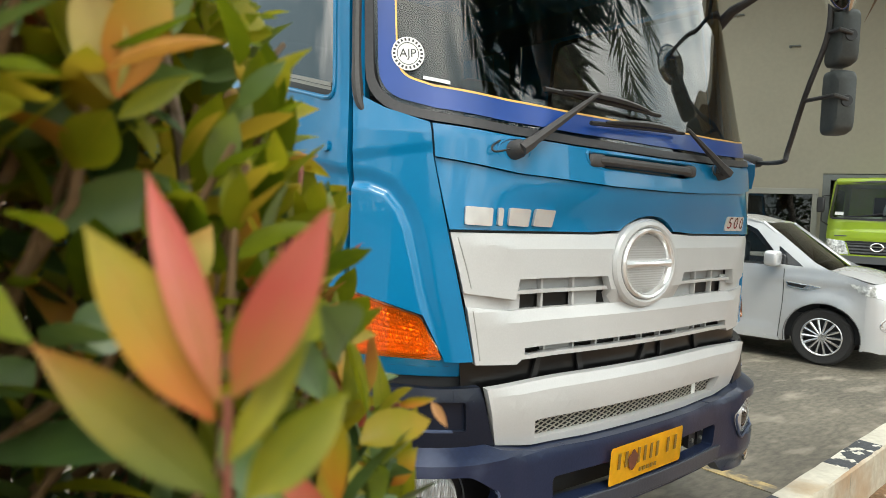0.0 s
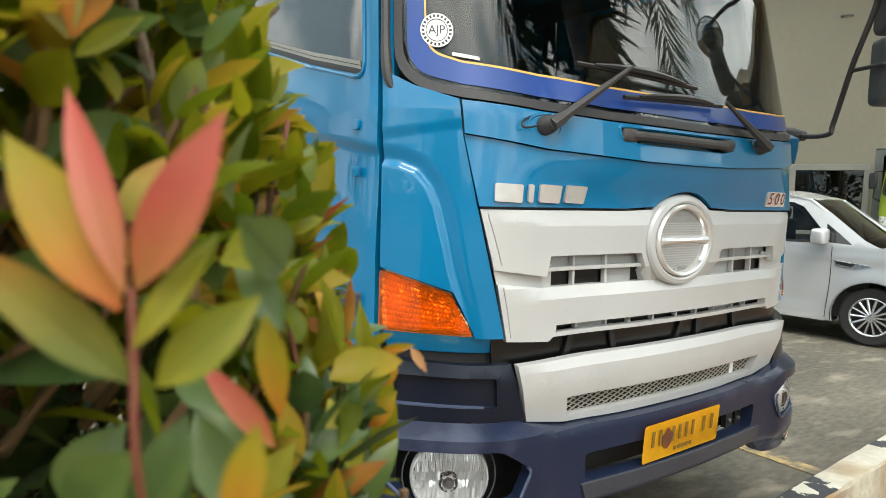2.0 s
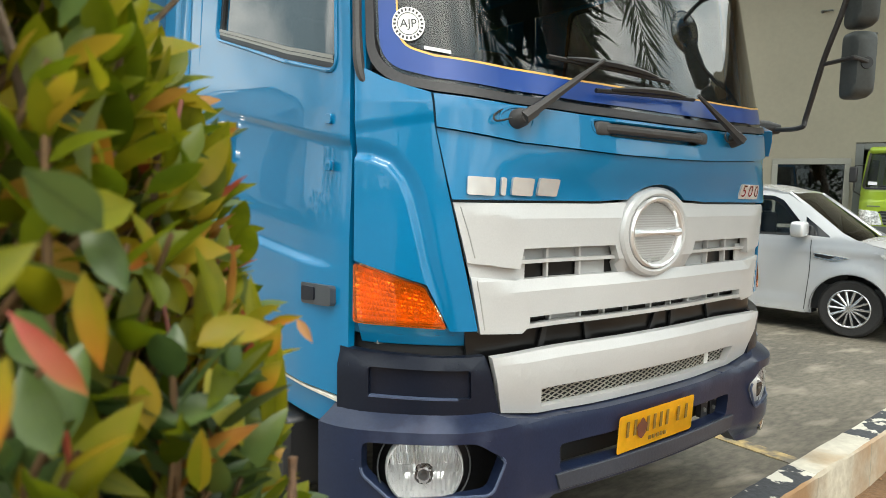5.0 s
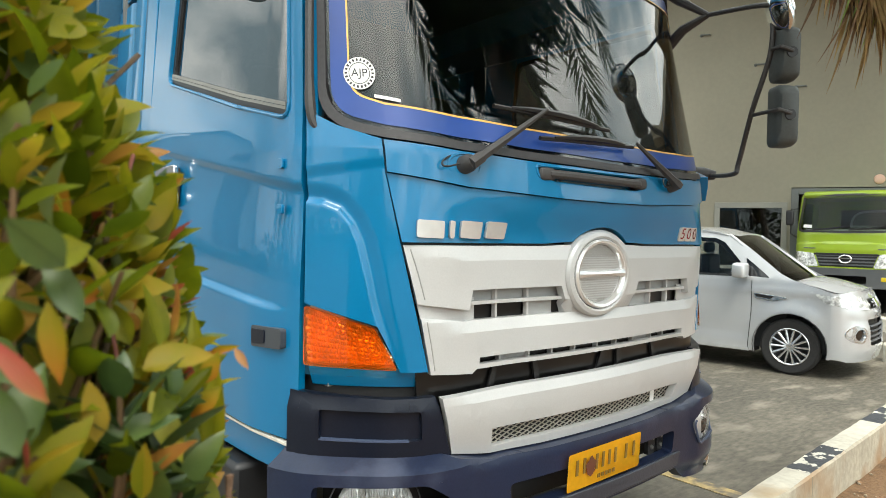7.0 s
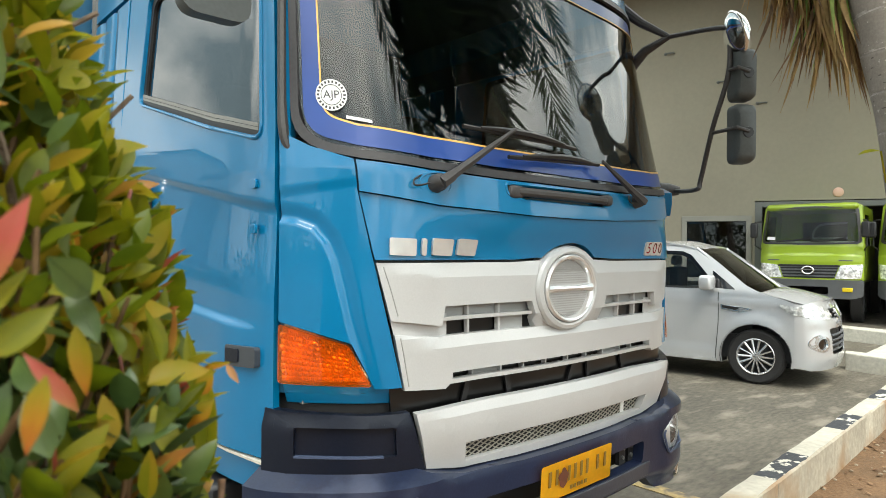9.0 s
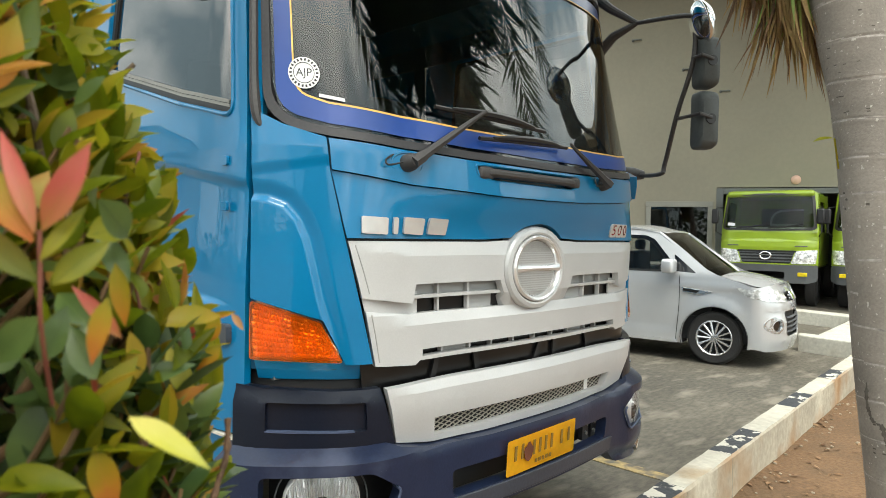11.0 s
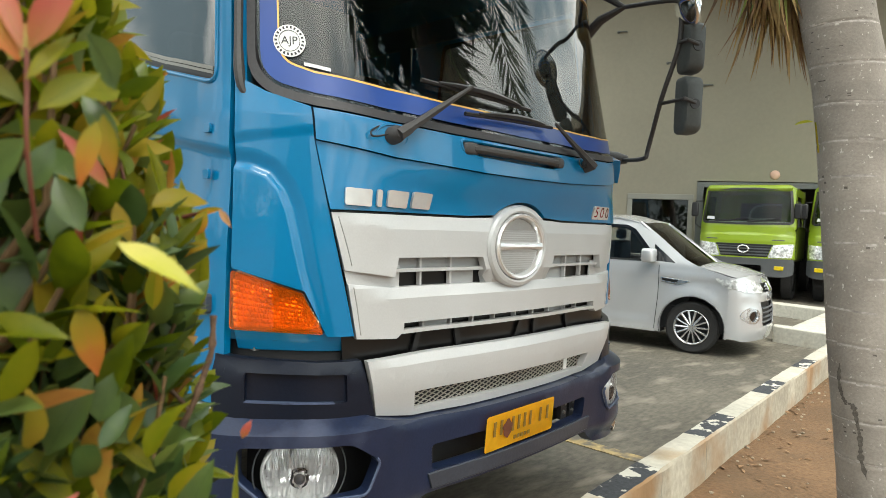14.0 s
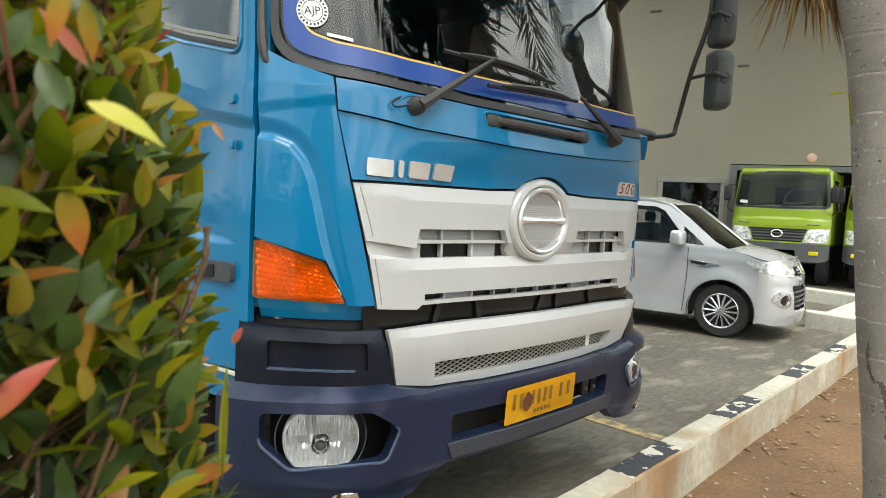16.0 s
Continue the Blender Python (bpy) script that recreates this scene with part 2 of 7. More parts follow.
# the cab's skin: s runs along the body's girth from the middle of the nose, z is the height
GIRTH = [(0, .02), (.2, .024), (.4, .037), (.6, .058), (.7, .078), (.8, .108), (.87, .145), (.94, .20), (1.0, .255),
         (1.05, .31), (1.075, .36), (1.09, .45), (1.10, .6), (1.10, 2.6)]
ARC = [0.0]
for p0, p1 in zip(GIRTH, GIRTH[1:]):
    ARC.append(ARC[-1] + math.dist(p0, p1))


SLOPE = [(0.0, 1.0)]
for k in range(1, len(GIRTH) - 1):
    w0, w1 = ARC[k] - ARC[k - 1], ARC[k + 1] - ARC[k]
    SLOPE.append(tuple(((GIRTH[k][i] - GIRTH[k - 1][i]) / w0 * w1 + (GIRTH[k + 1][i] - GIRTH[k][i]) / w1 * w0) / (w0 + w1) for i in (0, 1)))
SLOPE[0] = (1.0, 0.0)
SLOPE.append((0.0, 1.0))


def bend(a):
    """A smooth line through the points of the girth; straight on at both ends."""
    if a <= 0:
        return GIRTH[0][0] + a, GIRTH[0][1]
    k = min(len(GIRTH) - 2, next((i for i in range(len(ARC) - 1) if ARC[i + 1] >= a), len(GIRTH) - 2))
    w = ARC[k + 1] - ARC[k]
    u = (a - ARC[k]) / w
    if u > 1 or k == len(GIRTH) - 2:
        return GIRTH[k][0], GIRTH[k][1] + u * w
    h = (2 * u ** 3 - 3 * u * u + 1, u ** 3 - 2 * u * u + u, 3 * u * u - 2 * u ** 3, u ** 3 - u * u)
    return tuple(h[0] * GIRTH[k][i] + h[1] * w * SLOPE[k][i] + h[2] * GIRTH[k + 1][i] + h[3] * w * SLOPE[k + 1][i] for i in (0, 1))


def girth(a):
    """Plan place and outward normal at arc length a of one half."""
    a = max(0.0, a)
    e = 0.03
    (x, y), (x0, y0), (x1, y1) = bend(a), bend(a - e), bend(a + e)
    if a < e:
        return x, y, Vector((0, -1, 0)) if a < 1e-6 else Vector((y1 - y0, -(x1 - x0), 0)).normalized()
    return x, y, Vector((y1 - y0, -(x1 - x0), 0)).normalized()


def skin(s, z, off=0.0):
    x, y, nrm = girth(abs(s))
    h = max(0.0, z - 1.62)
    w = min(1.0, max(0.0, (0.62 - (y - 0.02)) / 0.6))
    x, y = x - 0.05 * h * (x / 1.1), y + 0.25 * h * w
    y += 0.045 * (1 - smoothstep(0.45, 0.85, abs(s))) * smoothstep(1.50, 1.34, z)  # the grille lies back of the flap
    p = Vector((x + nrm.x * off, y + nrm.y * off, z))
    if s < 0:
        p.x = -p.x
    return p


def plate_on(place, outline, holes=(), thick=0.02, off=0.0, step_s=0.05, step_z=0.2, folds=()):
    """A panel cut to an outline (with holes) in two coordinates and bent onto place(s, z, off)."""
    flat = bmesh.new()
    for loop in [outline, *holes]:
        vs = [flat.verts.new((a, b, 0)) for a, b in loop]
        for i in range(len(vs)):
            flat.edges.new((vs[i - 1], vs[i]))
    bmesh.ops.triangle_fill(flat, use_beauty=True, use_dissolve=False, edges=flat.edges[:], normal=(0, 0, 1))
    lo_s, hi_s = min(a for a, _ in outline), max(a for a, _ in outline)
    lo_z, hi_z = min(b for _, b in outline), max(b for _, b in outline)

    def cuts(lo, hi, step):
        k = math.ceil((lo + 1e-5) / step)
        while k * step < hi - 1e-5:
            yield k * step
            k += 1
    for c in cuts(lo_s, hi_s, step_s):
        bmesh.ops.bisect_plane(flat, geom=flat.verts[:] + flat.edges[:] + flat.faces[:], plane_co=(c, 0, 0), plane_no=(1, 0, 0), dist=1e-6)
    for c in cuts(lo_z, hi_z, step_z):
        bmesh.ops.bisect_plane(flat, geom=flat.verts[:] + flat.edges[:] + flat.faces[:], plane_co=(0, c, 0), plane_no=(0, 1, 0), dist=1e-6)
    for (a0, b0), (a1, b1) in folds:
        bmesh.ops.bisect_plane(flat, geom=flat.verts[:] + flat.edges[:] + flat.faces[:], plane_co=(a0, b0, 0), plane_no=(b1 - b0, a0 - a1, 0), dist=1e-6)
    bmesh.ops.dissolve_limit(flat, angle_limit=0.001, verts=[], edges=[e for e in flat.edges if len(e.link_faces) == 2 and
                             abs(e.verts[0].co.x - e.verts[1].co.x) > 1e-5 and abs(e.verts[0].co.y - e.verts[1].co.y) > 1e-5])
    bm = bmesh.new()
    front, back = {}, {}
    for v in flat.verts:
        o = off(v.co.x, v.co.y) if callable(off) else off
        front[v] = bm.verts.new(place(v.co.x, v.co.y, o))
        back[v] = bm.verts.new(place(v.co.x, v.co.y, o - thick))
    for f in flat.faces:
        try:
            bm.faces.new([front[v] for v in f.verts])
            bm.faces.new([back[v] for v in reversed(f.verts)])
        except ValueError:
            pass
    for e in flat.edges:
        if len(e.link_faces) == 1:
            a, b = e.verts
            bm.faces.new((front[a], front[b], back[b], back[a]))
    flat.free()
    return bm


def sheet_on(place, low, high, s0, s1, cols, rows, thick, off):
    """A smooth pane between two edges low(s) and high(s), as a regular net."""
    bm = bmesh.new()
    nets = []
    for o in (off, off - thick):
        net = []
        for i in range(cols + 1):
            a = s0 + (s1 - s0) * i / cols
            net.append([bm.verts.new(place(a, low(a) + (high(a) - low(a)) * j / rows, o)) for j in range(rows + 1)])
        nets.append(net)
    for i in range(cols):
        for j in range(rows):
            bm.faces.new((nets[0][i][j], nets[0][i + 1][j], nets[0][i + 1][j + 1], nets[0][i][j + 1]))
            bm.faces.new((nets[1][i][j + 1], nets[1][i + 1][j + 1], nets[1][i + 1][j], nets[1][i][j]))
    rim = [(i, 0) for i in range(cols)] + [(cols, j) for j in range(rows)] + [(i, rows) for i in range(cols, 0, -1)] + [(0, j) for j in range(rows, 0, -1)]
    for (a, b), (c, d) in zip(rim, rim[1:] + rim[:1]):
        bm.faces.new((nets[0][a][b], nets[1][a][b], nets[1][c][d], nets[0][c][d]))
    return bm


def mirrored(outline):
    return [(-a, b) for a, b in reversed(outline)]


def circle(cs, cz, r, n=32, rz=None):
    return [(cs + r * math.cos(2 * math.pi * k / n), cz + (rz or r) * math.sin(2 * math.pi * k / n)) for k in range(n)]


def smoothstep(a, b, x):
    t = min(1.0, max(0.0, (x - a) / (b - a)))
    return t * t * (3 - 2 * t)


# ---------------------------------------------------------------- ground, kerb, wall
def kerb_y(x):
    return -0.045 + 0.058 * x


def build_ground():
    # one sheet: asphalt yard, soil bed lower behind the kerb
    bm = bmesh.new()
    box(bm, (-400, -400, -0.6), (400, 400, -0.13))
    tagged(part("ground", bm, SOIL, None, smooth=0), "bare reddish soil with scattered litter", "ground", kind="structure")
    bm = bmesh.new()
    vs = [bm.verts.new(p) for p in ((-60, kerb_y(-60) - 0.02, 0), (60, kerb_y(60) - 0.02, 0), (60, 80, 0), (-60, 80, 0))]
    f = bm.faces.new(vs)
    r = bmesh.ops.extrude_face_region(bm, geom=[f])
    for v in r["geom"]:
        if isinstance(v, bmesh.types.BMVert):
            v.co.z = -0.4
    tagged(part("road", bm, ASPHALT, None, smooth=0), "worn grey asphalt parking yard with pale patches", "asphalt", kind="structure")
    # soil bed, gently uneven
    bm = bmesh.new()
    nx, ny = 90, 50
    grid = {}
    for i in range(nx + 1):
        for j in range(ny + 1):
            x = -6 + 22 * i / nx
            y = kerb_y(x) - 0.10 - 9 * (j / ny) ** 1.6
            z = -0.085 + 0.018 * noise.noise(Vector((x * 1.7, y * 1.7, 0))) + 0.008 * noise.noise(Vector((x * 7, y * 7, 3)))
            grid[i, j] = bm.verts.new((x, y, z))
    for i in range(nx):
        for j in range(ny):
            bm.faces.new((grid[i, j], grid[i + 1, j], grid[i + 1, j + 1], grid[i, j + 1]))
    tagged(part("soil_bed", bm, SOIL, None), "reddish dry soil planting bed beside the kerb", "soil", kind="structure")
    bm = bmesh.new()
    box(bm, (1.385, 0.02, 0.001), (1.49, 5.2, 0.005))
    tagged(part("parking_line", bm, ROADLINE, None, smooth=0), "faded yellow painted parking bay line", "road marking", kind="structure")


def build_kerb():
    # concrete kerb stones, alternately white and black on top, edges chipped
    kerb = thing("kerb", (1, kerb_y(1), 0), "concrete kerb painted in white and flaking black blocks", "kerb", kind="structure")
    rng = random.Random(4)
    joints = [(-7.0, -5.9, 1), (-5.9, -4.2, 0), (-4.2, -3.6, 1), (-3.6, -2.6, 0), (-2.6, -2.05, 1), (-2.05, -0.95, 0), (-0.95, -0.42, 1), (-0.42, 0.47, 0),
              (0.47, 1.0, 1), (1.0, 1.66, 0), (1.66, 2.24, 1), (2.24, 3.06, 0), (3.06, 3.6, 1), (3.6, 4.35, 0), (4.35, 4.85, 1), (4.85, 6.7, 0)]
    for a, b, black in joints:
        bm = bmesh.new()
        n = max(3, int((b - a) / 0.07))
        rows = []
        for i in range(n + 1):
            x = a + (b - a) * i / n
            y = kerb_y(x)
            ch = 0.008 + 0.006 * rng.random()
            j = [0.004 * (rng.random() - 0.5) for _ in range(6)]
            prof = [(y, -0.2), (y, 0.15 - ch + j[0]), (y - ch, 0.15 + j[1]), (y - 0.145 + ch, 0.15 + j[2]), (y - 0.145 + j[3], 0.15 - ch), (y - 0.15 + j[4], -0.2)]
            rows.append([bm.verts.new((x, yy, zz)) for yy, zz in prof])
        for r0, r1 in zip(rows, rows[1:]):
            for k in range(5):
                bm.faces.new((r0[k], r1[k], r1[k + 1], r0[k + 1]))
        bm.faces.new(rows[0])
        bm.faces.new(rows[-1][::-1])
        ob = part("kerb_stone", bm, KERB_WHITE, kerb, smooth=40)
        ob.data.materials.append(KERB_BLACK)
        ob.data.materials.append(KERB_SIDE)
        for f in ob.data.polygons:
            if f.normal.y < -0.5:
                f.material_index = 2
            elif black and f.normal.z > 0.5:
                f.material_index = 1
    settle(kerb)


def build_island():
    # low white concrete edging that closes the yard behind the silver car
    bm = bmesh.new()
    pts = [(6.64, 1.02), (6.50, 0.30), (9.6, 0.62), (9.9, 2.0), (9.55, 2.0), (9.30, 1.0), (6.84, 0.86), (6.86, 1.08)]
    vs = [bm.verts.new((x, y, 0.20)) for x, y in pts]
    f = bm.faces.new(vs)
    r = bmesh.ops.extrude_face_region(bm, geom=[f])
    for v in r["geom"]:
        if isinstance(v, bmesh.types.BMVert):
            v.co.z = -0.05
    ob = part("concrete_edging", bm, CONCRETE, None, smooth=0, bevel=0.015)
    tagged(ob, "low white painted concrete edging round a bed", "kerb", kind="structure")


GT = 25.0  # heading of the showroom wall's normal


def wall_place(u, z, d=0.0):
    """A place on the showroom wall: u along it, d in front of it."""
    a = radians(GT)
    o = Vector((12.4, 4.4, 0))
    return o + Vector((math.sin(a), -math.cos(a), 0)) * u + Vector((-math.cos(a), -math.sin(a), 0)) * d + Vector((0, 0, z))


def build_showroom():
    def place(u, z, d):
        return wall_place(u, z, d)
    window = [(-1.42, 0.75), (-0.12, 0.75), (-0.12, 2.10), (-1.42, 2.10)]
    bm = plate_on(place, [(-22, -0.1), (-0.0, -0.1), (0.0, 2.47), (6.2, 2.47), (6.2, -0.1), (16, -0.1), (16, 7.26), (-22, 7.26)], [window], 0.3, 0.0, 40, 40)
    tagged(part("wall_east", bm, WALL, None, smooth=0), "tall plain cream rendered showroom wall", "wall", kind="structure")
    win = thing("window_1", wall_place(-0.77, 0.75), "grey framed showroom window with dark glass", "window", kind="structure")
    for nm, a, b in (("window_frame", (-1.48, 2.04), (-0.06, 2.16)), ("window_frame", (-1.48, 0.69), (-0.06, 0.80)),
                     ("window_frame", (-1.48, 0.80), (-1.37, 2.04)), ("window_frame", (-0.17, 0.80), (-0.06, 2.04))):
        bm = plate_on(place, [a, (b[0], a[1]), b, (a[0], b[1])], (), 0.2, 0.03, 9, 9)
        part(nm, bm, FRAME_GREY, win, smooth=0, bevel=0.008)
    bm = plate_on(place, [(-1.37, 0.80), (-0.17, 0.80), (-0.17, 2.04), (-1.37, 2.04)], (), 0.01, -0.05, 9, 9)
    ob = part("pane", bm, FILMGLASS, win, "sun film glass that mirrors trees", smooth=0)
    ob.visible_shadow = False
    settle(win)
    dr = thing("door_1", wall_place(3, 0), "dark framed workshop opening behind the lime truck", "doorway", kind="structure")
    for a, b in (((0.0, 0.0), (0.14, 2.45)), ((0.14, 2.33), (6.06, 2.45)), ((6.06, 0.0), (6.2, 2.45))):
        bm = plate_on(place, [a, (b[0], a[1]), b, (a[0], b[1])], (), 0.3, 0.012, 9, 9)
        part("door_frame", bm, DARKFRAME, dr, smooth=0, bevel=0.006)
    settle(dr)
    # the workshop behind the opening
    bm = bmesh.new()
    m = Matrix.Translation(wall_place(0, 0)) @ Matrix.Rotation(radians(GT), 4, "Z")
    for lo, hi in (((7, -16, -0.1), (7.3, 22, 9)), ((0.3, -7, 3.2), (7, 1, 3.4)), ((0.3, 0.8, 0), (7, 1.0, 3.2)), ((0.3, -7, 0), (7, -6.8, 3.2))):
        box(bm, lo, hi, m)
    tagged(part("wall_workshop", bm, WORKSHOP, None, smooth=0), "dim grey walls of the workshop interior", "wall", kind="structure")
    # eaves above the wall; the second, deeper box is added out of view to shade it
    bm = bmesh.new()
    box(bm, (-1.3, -16, 7.27), (1, 22, 7.6), m)
    box(bm, (-3.4, -4.5, 7.24), (-1.31, 0.6, 7.6), m)
    tagged(part("ceiling", bm, WALL, None, smooth=0), "cream showroom roof overhang with an added unseen canopy", "roof", kind="structure")
    # small round lamp fitting high on the wall
    for u_, z_ in ((-1.76, 5.83), (-.66, 5.09), (.12, 4.57)):
        hk = thing("wall_bracket", wall_place(u_, z_), "small dark metal bracket on the cream wall", "bracket", "brackets on the wall")
        bm = bmesh.new()
        a_, b_ = wall_place(u_ - .09, z_, .0), wall_place(u_ + .09, z_, .0)
        out_ = wall_place(0, 0, .05) - wall_place(0, 0, 0)
        tube(bm, [a_, a_ + out_, b_ + out_, b_], .016, 6)
        part("rod", bm, DARKFRAME, hk)
        bm = bmesh.new()
        lathe(bm, [(.035, 0), (.032, .010), (0, .012)], wall_place(u_ - .09, z_), out_, 12)
        part("plate", bm, DARKFRAME, hk)
        settle(hk)
    sp = thing("wall_alarm", wall_place(1.55, 2.62), "small round cream fitting on the wall", "wall fitting")
    bm = bmesh.new()
    lathe(bm, [(0, 0.06), (0.05, 0.055), (0.09, 0.03), (0.1, 0)], wall_place(1.55, 2.62, 0.0), wall_place(0, 0, 1) - wall_place(0, 0, 0), 20)
    part("cover", bm, PINKISH, sp)
    settle(sp)


FRAME_GREY = material("window_frame_grey", lin(128, 127, 119), 0.6, vary=0.05)
DARKFRAME = material("dark_door_frame", lin(92, 95, 93), 0.6, vary=0.1)
WORKSHOP = material("workshop_wall", lin(96, 96, 92), 0.9, vary=0.15)
PINKISH = material("fitting_plastic", lin(206, 168, 150), 0.6)
build_ground()
build_kerb()
build_island()
build_showroom()


# ---------------------------------------------------------------- the blue truck
def crease(s, z):
    """The raised field of the corner panel below its arched fold."""
    a = abs(s)
    line = [(1.30, 1.478), (1.16, 1.474), (1.10, 1.468), (1.047, 1.448), (1.005, 1.40), (.979, 1.343), (.955, 1.25), (.934, 1.156), (.905, 1.06), (.87, .93), (.84, .80)]
    d = min(math.dist((a, z), q0) if k < 0 else math.dist((a, z), q1) if k > 1 else math.dist((a, z), (q0[0] + k * (q1[0] - q0[0]), q0[1] + k * (q1[1] - q0[1])))
            for q0, q1 in zip(line, line[1:])
            for k in [((a - q0[0]) * (q1[0] - q0[0]) + (z - q0[1]) * (q1[1] - q0[1])) / ((q1[0] - q0[0]) ** 2 + (q1[1] - q0[1]) ** 2)])
    if z > 1.476 or a < float(np.interp(z, [q[1] for q in reversed(line)], [q[0] for q in reversed(line)])):
        d = -d
    groove = -0.009 * smoothstep(-0.045, 0.0, d) * (1 - smoothstep(0.0, 0.022, d))
    upper = 0.006 * smoothstep(1.555, 1.590, z + 0.14 * (a - 0.95))
    return groove + 0.006 * smoothstep(0.0, 0.022, d) + upper


def grille_relief(s, z):
    """Flat bars with a chamfer above and end facets that fall back to the flange."""
    a = abs(s)
    if z > 1.128:
        edge, outer = 0.625 + 0.72 * max(0.0, z - 1.208), 0.808 + 0.266 * (z - 1.157)
        ridge = 1.288 if a < 0.682 else 1.288 + 0.245 * (a - 0.682)
    else:
        edge, outer = 0.583 + 0.54 * max(0.0, z - 0.991), 0.765 + 0.18 * (z - 0.942)
        ridge = 1.064 if a < 0.622 else 1.064 + 0.26 * (a - 0.622)
    back = min(1.0, max(0.0, (outer - a) / (outer - edge)))
    return 0.006 + 0.024 * back - 0.5 * max(0.0, z - ridge) * (1 if z < 1.128 else 0.6)


GRILLE_FOLDS = [((sg * .682, 1.288), (sg * .625, 1.208)) for sg in (-1, 1)] + [((sg * .682, 1.288), (sg * .865, 1.333)) for sg in (-1, 1)] + [((-.6, 1.288), (.6, 1.288))] + [((sg * .808, 1.157), (sg * .855, 1.334)) for sg in (-1, 1)]
LOWER_FOLDS = [((sg * .622, 1.064), (sg * .583, .991)) for sg in (-1, 1)] + [((sg * .622, 1.064), (sg * .806, 1.112)) for sg in (-1, 1)] + [((-.6, 1.064), (.6, 1.064))] + [((sg * .765, .942), (sg * .796, 1.114)) for sg in (-1, 1)]


def letters(text, size):
    """The faces of a word in the built-in font, centred, as lists of x and y."""
    cu = bpy.data.curves.new("word", "FONT")
    cu.body, cu.size, cu.align_x, cu.align_y = text, size, "CENTER", "CENTER"
    ob = bpy.data.objects.new("word", cu)
    me = ob.to_mesh()
    faces = [([me.vertices[v].co.x for v in f.vertices], [me.vertices[v].co.y for v in f.vertices]) for f in me.polygons]
    ob.to_mesh_clear()
    bpy.data.objects.remove(ob)
    bpy.data.curves.remove(cu)
    return faces


def build_truck():
    t = thing("truck", (0, 1.5, 0), "blue cab-over heavy truck with silver grille and dark bumper", "truck")
    P = lambda name, bm, mat, label="", smooth=32, bevel=0.0, parent=None: part(name, bm, mat, parent or t, label, smooth, bevel)

    # inner dark shell: shade put into its colour, so that joints between the panels read as gaps
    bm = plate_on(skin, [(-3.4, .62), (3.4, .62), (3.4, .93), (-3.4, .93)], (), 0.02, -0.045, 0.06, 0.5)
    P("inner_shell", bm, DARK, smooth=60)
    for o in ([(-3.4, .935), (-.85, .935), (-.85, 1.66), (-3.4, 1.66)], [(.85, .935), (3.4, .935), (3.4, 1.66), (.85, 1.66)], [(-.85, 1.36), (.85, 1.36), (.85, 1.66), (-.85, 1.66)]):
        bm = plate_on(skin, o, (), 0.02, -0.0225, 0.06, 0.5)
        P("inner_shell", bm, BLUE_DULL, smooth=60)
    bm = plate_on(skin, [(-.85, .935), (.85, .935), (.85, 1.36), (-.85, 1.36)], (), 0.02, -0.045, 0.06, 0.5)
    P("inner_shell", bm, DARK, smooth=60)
    bm = plate_on(skin, [(-0.80, .80), (.80, .80), (.86, 1.34), (-.86, 1.34)], (), 0.02, -0.018, 0.06, 0.5)
    P("radiator_screen", bm, RADIATOR, smooth=60)
    for c, lean in ((-.52, .03), (-.30, -.02), (.02, .05), (.16, .0), (.44, -.03)):
        bm = plate_on(skin, [(c - .012, .86), (c + .012, .86), (c + .012 + lean, .96), (c - .012 + lean, .96)], (), 0.01, -0.006, 0.1, 0.2)
        P("strut", bm, BLACK)

    # nose: upper cowl and lower flap
    seam = [(-.915, 1.549), (-.657, 1.514), (-.253, 1.496), (0, 1.493), (.253, 1.496), (.657, 1.514), (.915, 1.549)]
    top = [(.925, 1.645), (.68, 1.622), (.425, 1.612), (0, 1.607), (-.425, 1.612), (-.68, 1.622), (-.925, 1.645)]
    hole = rounded([(-.392, 1.601), (-.378, 1.562), (-.30, 1.547), (.16, 1.541), (.232, 1.556), (.236, 1.588), (.20, 1.601), (0, 1.600), (-.30, 1.602)], 0.018, 3)
    cowl = [(a, b + 0.0003) for a, b in seam] + top

    def cowl_off(s, z):
        return 0.012 - 0.09 * max(0.0, z - 1.50) + 0.003
    bm = plate_on(skin, cowl, [hole], 0.02, cowl_off, 0.04, 0.02)
    P("cowl_panel", bm, BLUE, bevel=0.0015)
    bm = plate_on(skin, [(a * 1.06 + 0.003, (b - 1.578) * 1.25 + 1.578) for a, b in hole], (), 0.004, -0.027, 0.05, 0.1)
    P("grab_recess", bm, BLUE)
    bm = bmesh.new()
    rim_ = [skin(a, b, .006) for a, b in hole]
    tube(bm, rim_ + rim_[:1], .0065, 6, False)
    P("grab_recess_edge", bm, BLUE)
    bm = plate_on(skin, rounded([(-.27, 1.560), (.10, 1.556), (.10, 1.546), (-.27, 1.550)], .004, 2), (), 0.004, -0.016, 0.05, 0.1)
    P("grab_plate", bm, STEEL, "pale plate below the grab handle")
    bm = bmesh.new()
    tube(bm, spline([skin(-.335, 1.577, -0.02), skin(-.30, 1.576, 0.012), skin(-.05, 1.573, 0.018), skin(.15, 1.572, 0.016), skin(.185, 1.572, -0.02)], 5), 0.0155, 10)
    for s in (-.338, .190):
        r = bmesh.ops.create_uvsphere(bm, u_segments=14, v_segments=8, radius=1)
        for v in r["verts"]:
            q = [math.copysign(abs(c) ** .55, c) for c in v.co]
            v.co = skin(s, 1.575, -0.002) + Vector((q[0] * .040, q[1] * .020, q[2] * .023))
    P("grab_handle", bm, RUBBER, "dark grey plastic grab handle")

